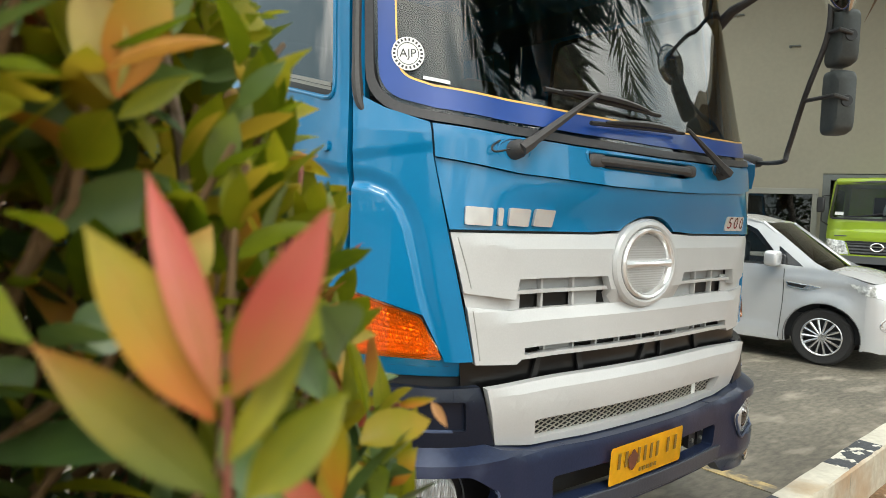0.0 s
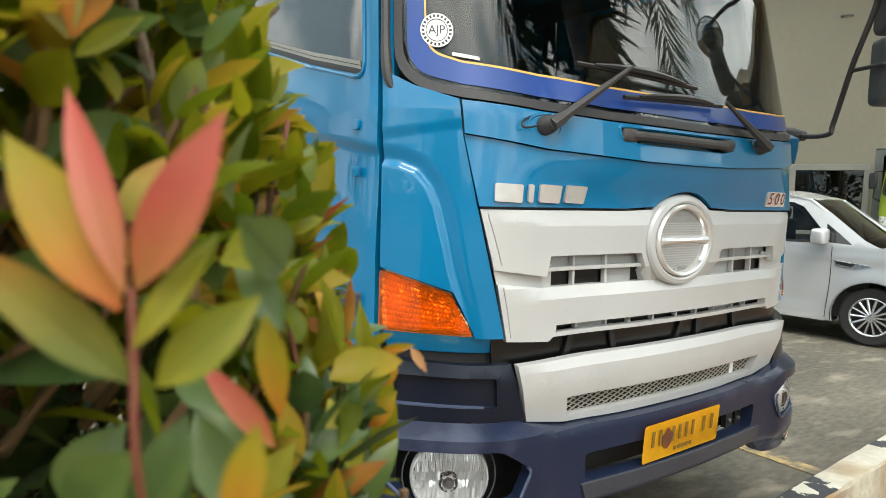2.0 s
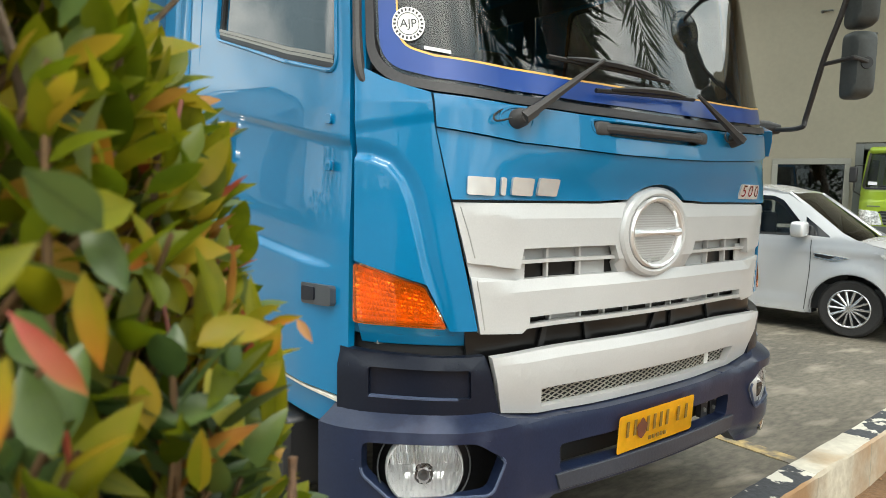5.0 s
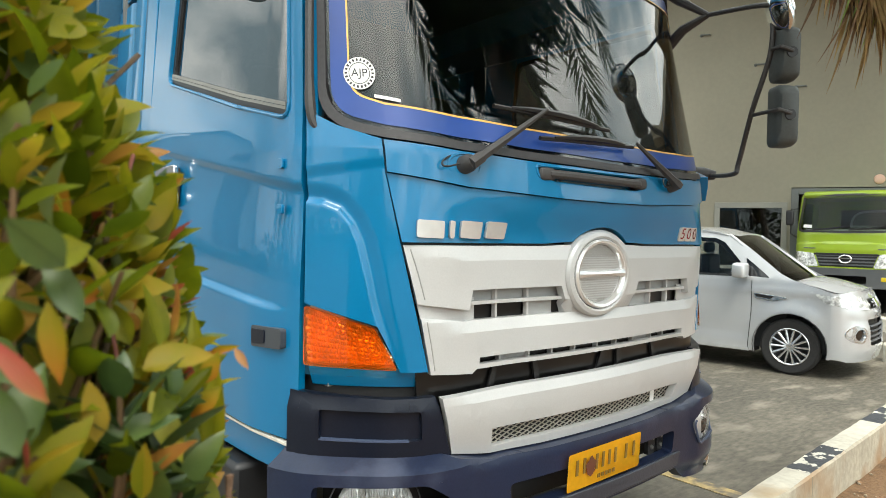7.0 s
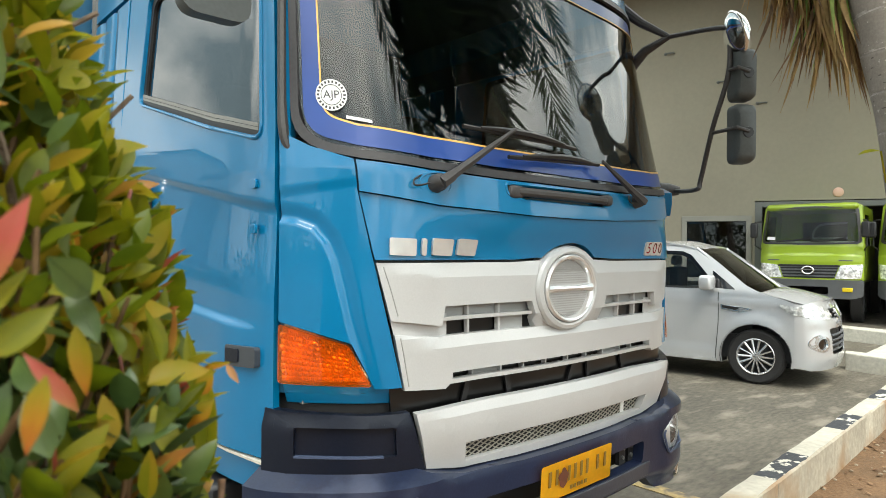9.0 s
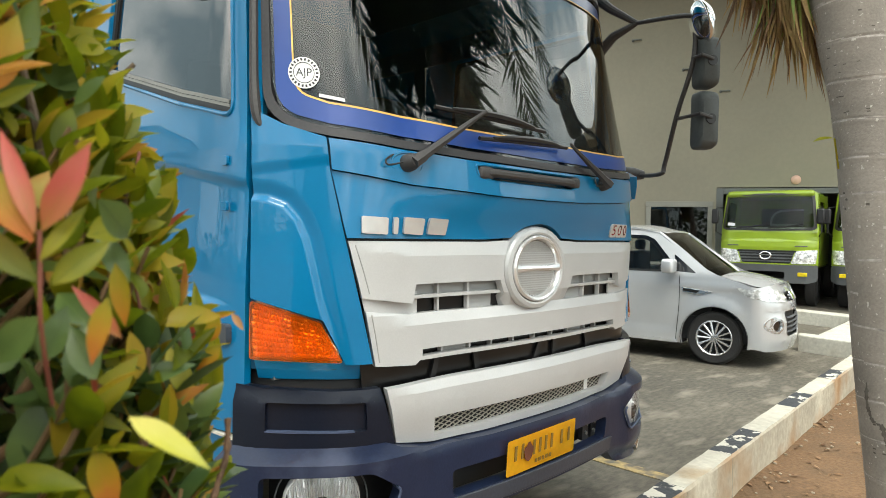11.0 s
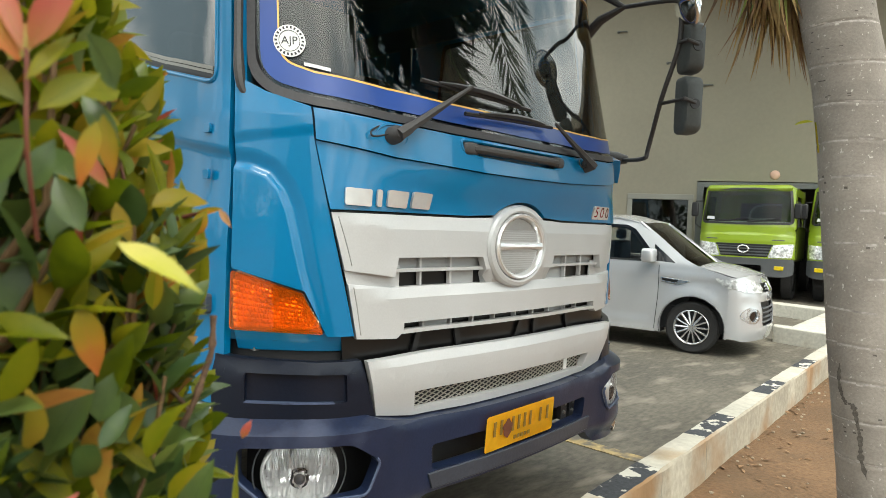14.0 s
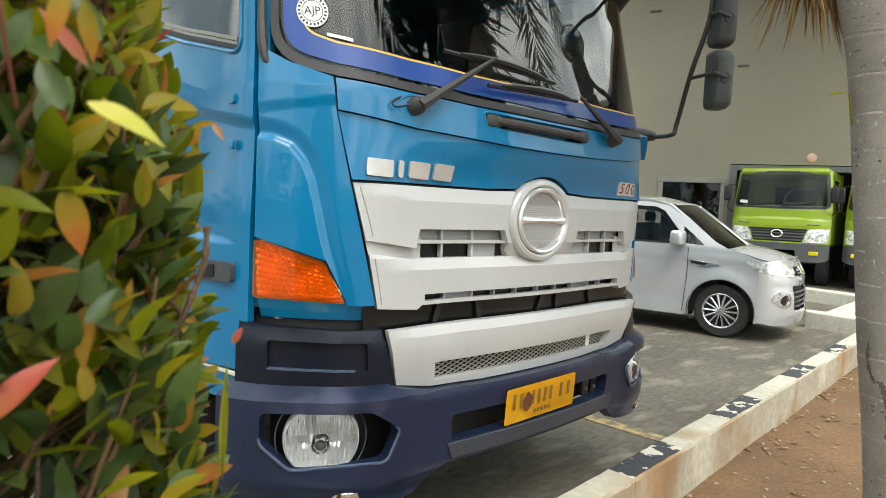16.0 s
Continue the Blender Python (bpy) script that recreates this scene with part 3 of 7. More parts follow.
    ring = [(0.205 * math.cos(a), 1.235 + 0.155 * math.sin(a)) for a in [radians(k) for k in range(40, 141, 10)]]
    rim = [(.30, 1.342), (.22, 1.347)] + [(a * 1.04, b + 0.014) for a, b in ring] + [(-.22, 1.347), (-.30, 1.342)]
    flap = [(-.918, 1.5475)] + [(a, b - 0.0012) for a, b in seam[1:-1]] + [(.918, 1.5475), (.869, 1.342)] + rim + [(-.869, 1.342)]

    def flap_off(s, z):
        return 0.016 - 0.085 * (z - 1.342)
    bm = plate_on(skin, flap, (), 0.02, flap_off, 0.04, 0.03)
    P("front_flap", bm, BLUE, bevel=0.0015)

    # corner panels, turn lamps, strips below
    corner = [(-1.152, 1.735), (-1.115, 1.712), (-1.06, 1.684), (-.931, 1.645), (-.921, 1.55), (-.872, 1.335), (-.780, .953), (-.866, .953), (-.935, 1.092), (-1.152, 1.157)]
    lamp = rounded([(-1.152, 1.150), (-.942, 1.086), (-.874, .962), (-1.152, .972)], 0.012, 3)
    strip = [(-1.152, .972), (-.815, .962), (-.808, .90), (-1.152, .905)]
    for mir in (0, 1):
        f = mirrored if mir else (lambda o: o)
        bm = plate_on(skin, f(corner), (), 0.02, lambda s, z: crease(s, z) + 0.007, 0.0048, 0.0048)
        P("corner_panel", bm, BLUE, smooth=50, bevel=0.0015)
        bm = plate_on(skin, f(lamp), (), 0.006, 0.016, 0.03, 0.05)
        lens = P("turn_lamp", bm, ORANGE, "faceted orange turn signal lens", bevel=0.004)
        lens.visible_shadow = False
        # blocks of fine prisms inside the lens
        bm = bmesh.new()
        sg = 1 if mir else -1
        rp = random.Random(12)
        rows_ = 9
        for r_ in range(rows_):
            fine = (.0062, .010, .018)[(r_ * 2 + r_ // 3) % 3]
            s0 = .885
            while s0 < 1.148:
                s1 = s0 + fine * rp.uniform(.9, 1.1)
                top_ = [float(np.interp(x_, [.88, .942, 1.15], [.985, 1.078, 1.140])) for x_ in (s0, s1)]
                lo_, hi_ = r_ / rows_, (r_ + 1) / rows_
                q = [(s0, .974 + (top_[0] - .974) * lo_), (s1, .974 + (top_[1] - .974) * lo_), (s1, .974 + (top_[1] - .974) * hi_), (s0, .974 + (top_[0] - .974) * hi_)]
                up_ = rp.uniform(.000, .006)
                c_ = (sum(a for a, _ in q) / 4, sum(b for _, b in q) / 4)
                mid_ = bm.verts.new(skin(sg * c_[0], c_[1], -.006 + up_))
                ring_ = [bm.verts.new(skin(sg * a, b, -.008)) for a, b in q]
                for k in range(4):
                    bm.faces.new((ring_[k - 1], ring_[k], mid_))
                s0 = s1
        part("prisms", bm, ORANGE_DEEP, lens, smooth=0)
        bm = plate_on(skin, f(lamp), (), 0.006, -0.016, 0.03, 0.05)
        part("lamp_back", bm, ORANGE_DEEP, lens)
        bm = plate_on(skin, f(strip), (), 0.006, lambda s, z: -0.008 - 0.40 * max(0.0, .972 - z), 0.04, 0.03)
        P("lower_strip", bm, BLUE, bevel=0.002)

    # grille
    low = [(-.594, .983), (.594, .983), (.594, .961), (-.594, .961)]
    rim2 = [(.30, 1.334), (.22, 1.338)] + [(a * 1.0, b + 0.005) for a, b in ring] + [(-.22, 1.338), (-.30, 1.334)]
    upper_half = [(-.818, 1.157), (-.640, 1.134), (-.628, 1.196), (-.23, 1.196), (-.19, 1.10), (.19, 1.10), (.23, 1.196), (.628, 1.196), (.640, 1.134), (.818, 1.157), (.865, 1.334)] + rim2 + [(-.865, 1.334)]
    bm = plate_on(skin, upper_half, (), 0.03, grille_relief, 0.04, 0.05, GRILLE_FOLDS)
    grille = P("grille", bm, SILVER, "silver painted plastic grille", smooth=14, bevel=0.004)
    lower_half = [(-.77, .942), (-.622, .934), (-.604, .948), (.604, .948), (.622, .934), (.775, .942), (.806, 1.114), (.640, 1.098), (.628, 1.100), (-.628, 1.100), (-.640, 1.098), (-.806, 1.114)]
    bm = plate_on(skin, lower_half, [low], 0.03, grille_relief, 0.04, 0.05, LOWER_FOLDS)
    part("lower_grille", bm, SILVER, grille, smooth=14, bevel=0.004)
    bm = plate_on(skin, [(-.822, 1.17), (-.60, 1.17), (-.60, 1.09), (-.80, 1.09)], (), 0.006, -0.003, 0.05, 0.2)
    part("gap_back", bm, SILVER, grille)
    bm = plate_on(skin, [(.822, 1.17), (.80, 1.09), (.60, 1.09), (.60, 1.17)], (), 0.006, -0.003, 0.05, 0.2)
    part("gap_back", bm, SILVER, grille)
    for sg in (-1, 1):
        # pressed line along the outer flange of both grille halves
        for line in ([(.842, 1.322), (.818, 1.250), (.795, 1.172)], [(.786, 1.105), (.772, 1.040), (.756, .955)]):
            bm = bmesh.new()
            tube(bm, [skin(sg * a, b, grille_relief(a, b) + .0005) for a, b in spline([(a, b, 0) for a, b in line], 5) and [(q.x, q.y) for q in spline([(a, b, 0) for a, b in line], 5)]], 0.0022, 5)
            part("flange_line", bm, EMBLEM, grille)
        # slot backs: upper row blanked, lower row partly open
        bm = plate_on(skin, [(sg * .64, 1.155), (sg * .19, 1.155), (sg * .19, 1.205), (sg * .64, 1.205)][::sg], (), 0.004, -0.014, 0.05, 0.2)
        part("blank", bm, SLATE, grille, smooth=60)
        bm = plate_on(skin, [(sg * .365, 1.098), (sg * .235, 1.098), (sg * .235, 1.155), (sg * .365, 1.155)][::sg], (), 0.004, -0.014, 0.05, 0.2)
        part("blank", bm, SLATE, grille, smooth=60)
        bm = plate_on(skin, [(sg * .635, 1.148), (sg * .20, 1.148), (sg * .20, 1.160), (sg * .635, 1.160)][::sg], (), 0.022, 0.014, 0.05, 0.2)
        part("bar", bm, SILVER, grille, bevel=0.003)
        for c in (.507, .367):
            bm = plate_on(skin, [(sg * (c + .005), 1.10), (sg * (c - .005), 1.10), (sg * (c - .003), 1.20), (sg * (c + .007), 1.20)][::sg], (), 0.02, 0.006, 0.05, 0.2)
            part("divider", bm, SILVER, grille, bevel=0.002)
    for c in (-.485, -.355, -.245, -.125, .005, .125, .245, .385, .485):
        bm = plate_on(skin, [(c - .004, .957), (c + .004, .957), (c + .004, .986), (c - .004, .986)], (), 0.02, 0.004, 0.05, 0.2)
        part("divider", bm, SILVER, grille)
    for a, b in ((-.48, -.36), (.25, .38)):
        bm = plate_on(skin, [(a, .953), (b, .953), (b, .988), (a, .988)], (), 0.004, -0.012, 0.05, 0.2)
        part("blank", bm, SLATE, grille)

    # round emblem: ring, cross bar, two ribbed halves
    ctr = skin(-.028, 1.235, 0.004)

    def wide(bm):
        for v in bm.verts:
            v.co.x = ctr.x + (v.co.x - ctr.x) * 1.20
    ax = Vector((0, -1, 0))
    bm = bmesh.new()
    lathe(bm, [(.156, -.03), (.156, .026), (.150, .036), (.137, .040), (.130, .036), (.126, .026), (.126, -.01)], ctr, ax, 56)
    wide(bm)
    hub = P("emblem", bm, SILVER, "round grey emblem surround")
    bm = bmesh.new()
    lathe(bm, [(.127, .02), (.126, .040), (.120, .046), (.112, .044), (.106, .034), (.104, .02)], ctr, ax, 56)
    wide(bm)
    part("emblem_ring", bm, EMBLEM_CHROME, hub, "chrome ring")
    bm = bmesh.new()
    lathe(bm, [(.106, .0), (.106, .022), (.0, .026)], ctr, ax, 48)
    wide(bm)
    part("emblem_disc", bm, EMBLEM, hub)
    for k in range(24):
        z = -0.098 + 0.196 * k / 23
        if abs(z) < 0.02:
            continue
        w = math.sqrt(max(0, .104 ** 2 - z * z)) * 0.92
        bm = bmesh.new()
        box(bm, (ctr.x - w, ctr.y - .0285, ctr.z + z - .0018), (ctr.x + w, ctr.y - .02, ctr.z + z + .0018))
        wide(bm)
        part("rib", bm, EMBLEM, hub, smooth=0)
    bm = bmesh.new()
    n = 14
    rows = []
    for k in range(n + 1):
        x = -.112 + .224 * k / n
        h = .010 + .010 * (abs(x) / .112) ** 2.5
        rows.append([bm.verts.new((ctr.x + x, ctr.y + dy, ctr.z + dz)) for dy, dz in ((-.02, h), (-.042, h * .7), (-.046, 0), (-.042, -h * .7), (-.02, -h))])
    for a, b in zip(rows, rows[1:]):
        for k in range(4):
            bm.faces.new((a[k], a[k + 1], b[k + 1], b[k]))
    wide(bm)
    part("emblem_bar", bm, EMBLEM_CHROME, hub, "chrome cross bar")

    # name badge as plain chrome blocks, model badge as red blocks
    for a, b in ((-.828, -.742), (-.722, -.704), (-.682, -.600), (-.580, -.497)):
        o = rounded([(a, 1.358), (b, 1.355), (b, 1.408), (a, 1.411)], 0.006, 2)
        bm = plate_on(skin, o, (), 0.012, 0.026, 0.02, 0.2)
        P("badge", bm, CHROME_SATIN, "plain chrome badge block", bevel=0.003)
    for k, digit in enumerate("500"):
        mid_s, mid_z = .588 + .052 * k, 1.386
        o = rounded([(mid_s - .027, mid_z - .030), (mid_s + .023, mid_z - .030), (mid_s + .027, mid_z + .030), (mid_s - .023, mid_z + .030)], .008, 2)
        bd = P("badge", plate_on(skin, o, (), 0.010, 0.020, 0.02, 0.2), CHROME_SATIN, "chrome edged red model number", bevel=0.002)
        bm = bmesh.new()
        for px, py in letters(digit, .066):
            bm.faces.new([bm.verts.new(skin(mid_s + a * 1.15 + .06 * b, mid_z + b, .0218)) for a, b in zip(px, py)])
        bmesh.ops.remove_doubles(bm, verts=bm.verts[:], dist=1e-5)
        part("badge_digit", bm, RED, bd, smooth=0)

    # windscreen: rubber frame, blue film, gold line, glass
    def bow_corner(p, c, q, n=6):
        return [tuple((1 - u) ** 2 * p[i] + 2 * u * (1 - u) * c[i] + u * u * q[i] for i in (0, 1)) for u in [k / n for k in range(n + 1)]]

    def screen(m, up=2.55):
        pts = [(-1.118 + m, up - m)] + bow_corner((-1.118 + m, 1.80 + m * .3), (-1.118 + m, 1.688 + m), (-.99 + m * .4, 1.664 + m))
        pts += [(-.915, 1.650 + m), (-.68, 1.627 + m), (-.425, 1.617 + m), (0, 1.612 + m)]
        return pts + [(-a, b) for a, b in reversed(pts[:-1])]
    bm = plate_on(skin, screen(0), [screen(.026)], 0.03, 0.006, 0.04, 0.06)
    P("windscreen_seal", bm, SEAL, "black rubber windscreen seal", bevel=0.006)
    edge_low = [(1.098, 1.86), (1.090, 1.79), (1.07, 1.735), (1.04, 1.705), (.99, 1.688), (.915, 1.674), (.68, 1.651), (.425, 1.641), (0, 1.636)]
    bm = sheet_on(skin, lambda a: float(np.interp(abs(a), [q[0] for q in reversed(edge_low)], [q[1] for q in reversed(edge_low)])), lambda a: 2.53, -1.098, 1.098, 96, 30, 0.006, -0.008)
    ws = P("windscreen", bm, SCREEN, "large tinted windscreen", smooth=60)
    ws.visible_shadow = False

    def film(m):
        pts = [(-1.080 + m * .9, 2.5 - m)] + bow_corner((-1.080 + m * .9, 1.81 + m * .5), (-1.080 + m * .9, 1.722 + m * .97), (-.985 + m * .25, 1.706 + m))
        pts += [(-.915, 1.690 + m), (-.68, 1.667 + m), (-.425, 1.657 + m), (0, 1.652 + m)]
        return pts + [(-a, b) for a, b in reversed(pts[:-1])]
    bm = plate_on(skin, film(0.0), [film(.062)], 0.002, -0.004, 0.04, 0.06)
    part("film", bm, BAND, ws, "blue sun film along the glass edge", smooth=60)
    bm = plate_on(skin, film(.062), [film(.068)], 0.002, -0.003, 0.04, 0.06)
    part("trim_line", bm, GOLD, ws, "thin gold line", smooth=60)
    # round sticker and a small white label on the glass
    bm = plate_on(skin, circle(-.988, 1.846, .050, 40), (), 0.001, -0.001, 0.02, 0.05)
    part("sticker", bm, WHITE, ws, "round white sticker with dark ring of marks")
    bm = plate_on(skin, circle(-.988, 1.846, .0335, 32), [circle(-.988, 1.846, .0315, 32)], 0.001, 0.0005, 0.05, 0.1)
    for k in range(22):
        a0 = 2 * math.pi * k / 22
        cs, sn = math.cos(a0), math.sin(a0)
        q = [(r * cs - w * sn, r * sn + w * cs) for r, w in ((.038, -.003), (.046, -.003), (.046, .003), (.038, .003))]
        vs = [bm.verts.new(skin(-.988 + x, 1.846 + y, .0006)) for x, y in q]
        bm.faces.new(vs)
    for px, py in letters("AJP", .036):
        bm.faces.new([bm.verts.new(skin(-.988 + a, 1.846 + b, .0006)) for a, b in zip(px, py)])
    part("sticker_print", bm, INK, ws, smooth=0)
    bm = plate_on(skin, [(-.945, 1.772), (-.865, 1.760), (-.865, 1.770), (-.945, 1.782)], (), 0.001, 0.0, 0.05, 0.1)
    part("label", bm, WHITE, ws, "small white paper label", smooth=0)

    # roof, pillars above the windscreen, back wall of the cab
    for sg in (-1, 1):
        o = [(sg * 1.122, 1.70), (sg * 1.165, 1.72), (sg * 1.165, 2.56), (sg * 1.122, 2.56)][::-sg]
        bm = plate_on(skin, o, (), 0.03, -0.002, 0.03, 0.1)
        P("pillar", bm, BLUE)
        bm = bmesh.new()
        tube(bm, spline([skin(sg * a_, z, o_) for a_, z, o_ in ((1.120, 1.672, .004), (1.134, 1.70, .010), (1.141, 1.78, .013), (1.142, 1.95, .010), (1.140, 2.2, .006), (1.140, 2.45, .002))], 3), [0.005, .009, .012, .014, 0.016, 0.017, 0.016] + [0.014] * 7 + [0.012] * 2, 8)
        P("pillar_trim", bm, RUBBER, "black pillar trim")
    bm = plate_on(skin, [(-3.3, 2.56), (3.3, 2.56), (3.3, 2.80), (-3.3, 2.80)], (), 0.03, 0.0, 0.08, 0.06)
    P("header_panel", bm, BLUE)
    bm = bmesh.new()
    ringp = [skin(s, 2.80, -0.01) for s in np.linspace(-3.3, 3.3, 60)]
    vs = [bm.verts.new(p) for p in ringp]
    bm.faces.new(vs)
    bmesh.ops.solidify(bm, geom=bm.faces[:], thickness=0.04)
    P("roof", bm, BLUE)
    bm = bmesh.new()
    box(bm, (-1.06, 2.36, 0.75), (1.06, 2.42, 2.8))
    P("rear_wall", bm, INTERIOR, smooth=0)

    # doors: skin with a window hole, tinted pane, dark seal, handle
    door = rounded([(-1.172, .735), (-1.172, 1.60), (-1.178, 2.54), (-2.60, 2.54), (-2.63, 1.96), (-2.63, .90), (-2.30, .735)], 0.03, 3)
    wind = rounded([(-1.240, 1.722), (-1.268, 2.46), (-2.33, 2.46), (-2.385, 2.005), (-2.0, 1.905), (-1.6, 1.80)], 0.05, 4)

    def door_off(s, z):
        a = abs(s)
        ledge = 1.478 + 0.165 * (a - 1.17)
        low = 1.130 + 0.075 * (a - 1.25)
        groove = -0.012 * smoothstep(ledge + .034, ledge + .004, z) * smoothstep(ledge - .32, ledge - .02, z)
        belt = -0.006 * smoothstep(ledge + .10, ledge + .30, z)
        return groove + belt + 0.018 * smoothstep(low + 0.012, low - .014, z) * smoothstep(1.19, 1.45, a) + 0.008
    for mir in (0, 1):
        f = mirrored if mir else (lambda o: o)
        bm = plate_on(skin, f(door), [f(wind)], 0.03, door_off, 0.03, 0.0065)
        dr = P("door", bm, BLUE, "blue cab door", smooth=40, bevel=0.004)
        cz = 2.12
        seal = [((a + 1.42) * 0.972 - 1.42, (b - cz) * 0.925 + cz) for a, b in wind]
        bm = plate_on(skin, f(wind), [f(seal)], 0.02, -0.008, 0.06, 0.1)
        part("window_seal", bm, BLACK, dr)
        # ribbed grey channel along the lower edge of the glass, and the lip of the frame
        foot = [(-1.262, 1.731), (-1.6, 1.806), (-2.0, 1.911), (-2.36, 2.004)]
        for up, high, mat in ((.000, .013, BLACK), (.013, .010, CHANNEL), (.025, .012, CHANNEL)):
            bm = plate_on(skin, f([(a, b + up) for a, b in foot] + [(a, b + up + high) for a, b in reversed(foot)]), (), 0.006, -0.003 + .12 * up, 0.06, 0.1)
            part("window_channel", bm, mat, dr, "ribbed grey window channel", smooth=50)
        bm = bmesh.new()
        lip = [skin(a, b, door_off(a, b) + .001) for a, b in f([((a + 1.81) * 1.012 - 1.81, (b - cz) * 1.03 + cz) for a, b in wind])]
        tube(bm, lip + lip[:1], .0065, 6, False)
        part("window_lip", bm, BLUE, dr, smooth=60)
        sg_ = 1 if mir else -1
        bm = sheet_on(skin, lambda a: float(np.interp(abs(a), [1.22, 1.6, 2.4], [1.70, 1.775, 1.98])), lambda a: 2.48, sg_ * 1.225, sg_ * 2.395, 40, 12, 0.005, -0.018)
        pane = part("pane", bm, SIDEGLASS, dr, "tinted side window", smooth=60)
        pane.visible_shadow = False
        sg = 1 if mir else -1
        bm = plate_on(skin, f(rounded([(-2.17, 1.47), (-2.17, 1.625), (-2.42, 1.625), (-2.42, 1.47)], 0.03)), (), 0.02, 0.022, 0.05, 0.05)
        part("handle_cup", bm, BLACK, dr, "dark handle recess", bevel=0.006)
        for z0_, z1_ in ((1.462, 1.520), (1.570, 1.632)):
            bm = plate_on(skin, f(rounded([(-2.15, z0_), (-2.15, z1_), (-2.40, z1_), (-2.40, z0_)], 0.022)), (), 0.02, 0.036, 0.05, 0.05)
            part("handle", bm, CHROME, dr, "chrome door handle", bevel=0.008)
        for z in (1.56, 1.42):
            r = plate_on(skin, f(rounded([(-1.245, z), (-1.245, z + .03), (-1.275, z + .03), (-1.275, z)], 0.008)), (), 0.01, 0.018, 0.05, 0.05)
            part("stop", r, BLUE, dr, bevel=0.003)
        # marker lamp low on the door
        bm = plate_on(skin, f(rounded([(-1.225, 1.010), (-1.225, 1.072), (-1.400, 1.066), (-1.400, .999)], 0.012)), (), 0.03, 0.030, 0.05, 0.05)
        sl = P("marker_lamp", bm, MARKER, "grey side marker lamp", bevel=0.010)
        bm = plate_on(skin, f(rounded([(-1.31, 1.018), (-1.31, 1.060), (-1.392, 1.057), (-1.392, 1.008)], 0.008)), (), 0.01, 0.034, 0.05, 0.05)
        part("marker_lens", bm, NAVY_DARK, sl, bevel=0.003)
        bm = plate_on(skin, f([(-1.185, .727), (-2.3, .727), (-2.3, .719), (-1.185, .719)]), (), 0.02, 0.022, 0.2, 0.2)
        P("sill_strip", bm, CONCRETE, "pale sill line")
        bm = plate_on(skin, f([(-1.185, .712), (-2.3, .712), (-2.3, .60), (-1.185, .63)]), (), 0.02, 0.004, 0.1, 0.2)
        P("sill_panel", bm, BLUE)
        # rear quarter with pressed ribs
        bm = plate_on(skin, f([(-2.645, .75), (-2.645, 2.54), (-3.33, 2.54), (-3.33, .75)]), (), 0.03,
                      lambda s, z: 0.0 - 0.02 * (1 - smoothstep(0.0, 0.03, abs(abs(abs(s) - 2.95) - 0.10))) * smoothstep(1.7, 1.8, z), 0.03, 0.2)
        P("rear_quarter", bm, BLUE, smooth=50, bevel=0.004)

    # inner lining behind the joints of the upper cab
    for sg in (-1, 1):
        for o in ([(1.17, 2.48), (3.36, 2.48), (3.36, 2.62), (1.17, 2.62)], [(1.125, 1.58), (1.215, 1.58), (1.215, 2.6), (1.125, 2.6)], [(2.60, 1.58), (2.70, 1.58), (2.70, 2.6), (2.60, 2.6)]):
            bm = plate_on(skin, [(sg * a, b) for a, b in o][::sg], (), 0.01, -0.040, 0.06, 0.2)
            P("lining", bm, BLUE_DULL)
    # dashboard, wheel and seats behind the glass
    bm = bmesh.new()
    box(bm, (-0.98, .42, 1.30), (.98, .85, 1.66))
    P("dashboard", bm, INTERIOR, bevel=0.05)
    for x in (-.55, .55):
        bm = bmesh.new()
        box(bm, (x - .26, 1.55, 1.15), (x + .26, 1.72, 1.95))
        box(bm, (x - .14, 1.57, 1.98), (x + .14, 1.68, 2.18))
        box(bm, (x - .26, 1.05, 1.10), (x + .26, 1.6, 1.28))
        P("seat", bm, SEAT, bevel=0.05)
    bm = bmesh.new()
    ring_pts = [Vector((-.55 + .22 * math.cos(a), .95 + .12 * math.sin(a), 1.68 + .18 * math.sin(a))) for a in np.linspace(0, 2 * math.pi, 30)]
    tube(bm, ring_pts, 0.015, 8, False)
    P("steering_wheel", bm, BLACK)
    bm = bmesh.new()
    box(bm, (-1.0, .3, .9), (1.0, 2.4, 1.1))
    P("cab_floor", bm, INTERIOR, smooth=0)

    # bumper: dark end covers, main beam, silver centre strip, mesh, lamps
    def bump_off(s, z):
        end = smoothstep(.585, .69, abs(s))
        lip = smoothstep(.710, .645, z)
        chamfer = min(1.0, max(0.0, (.712 - z) / .040))
        return 0.014 + 0.056 * (lip * (1 - end) + chamfer * end) + 0.010 * end * chamfer - 0.03 * smoothstep(.42, .34, z)
    fog_l = rounded([(-1.10, .636), (-.80, .638), (-.706, .572), (-.750, .478), (-1.015, .466), (-1.10, .54)], 0.02, 3)
    opening = rounded([(-.485, .568), (.485, .568), (.470, .478), (-.478, .478)], 0.02, 3)
    beam = [(-1.215, .715), (-.76, .712), (-.69, .690), (-.56, .664), (-.3, .656), (.3, .656), (.56, .664), (.69, .690), (.76, .712), (1.215, .715),
            (1.215, .31), (1.1, .30), (.62, .33), (.5, .405), (-.5, .405), (-.62, .33), (-1.1, .30), (-1.215, .31)]
    bm = plate_on(skin, beam, [fog_l, [(a - .085, b) for a, b in mirrored(fog_l)], opening], 0.05, bump_off, 0.03, 0.02, [((-1, .672), (1, .672))])
    beam_ob = P("bumper", bm, NAVY, "dark navy plastic bumper with scuffs", smooth=22, bevel=0.005)
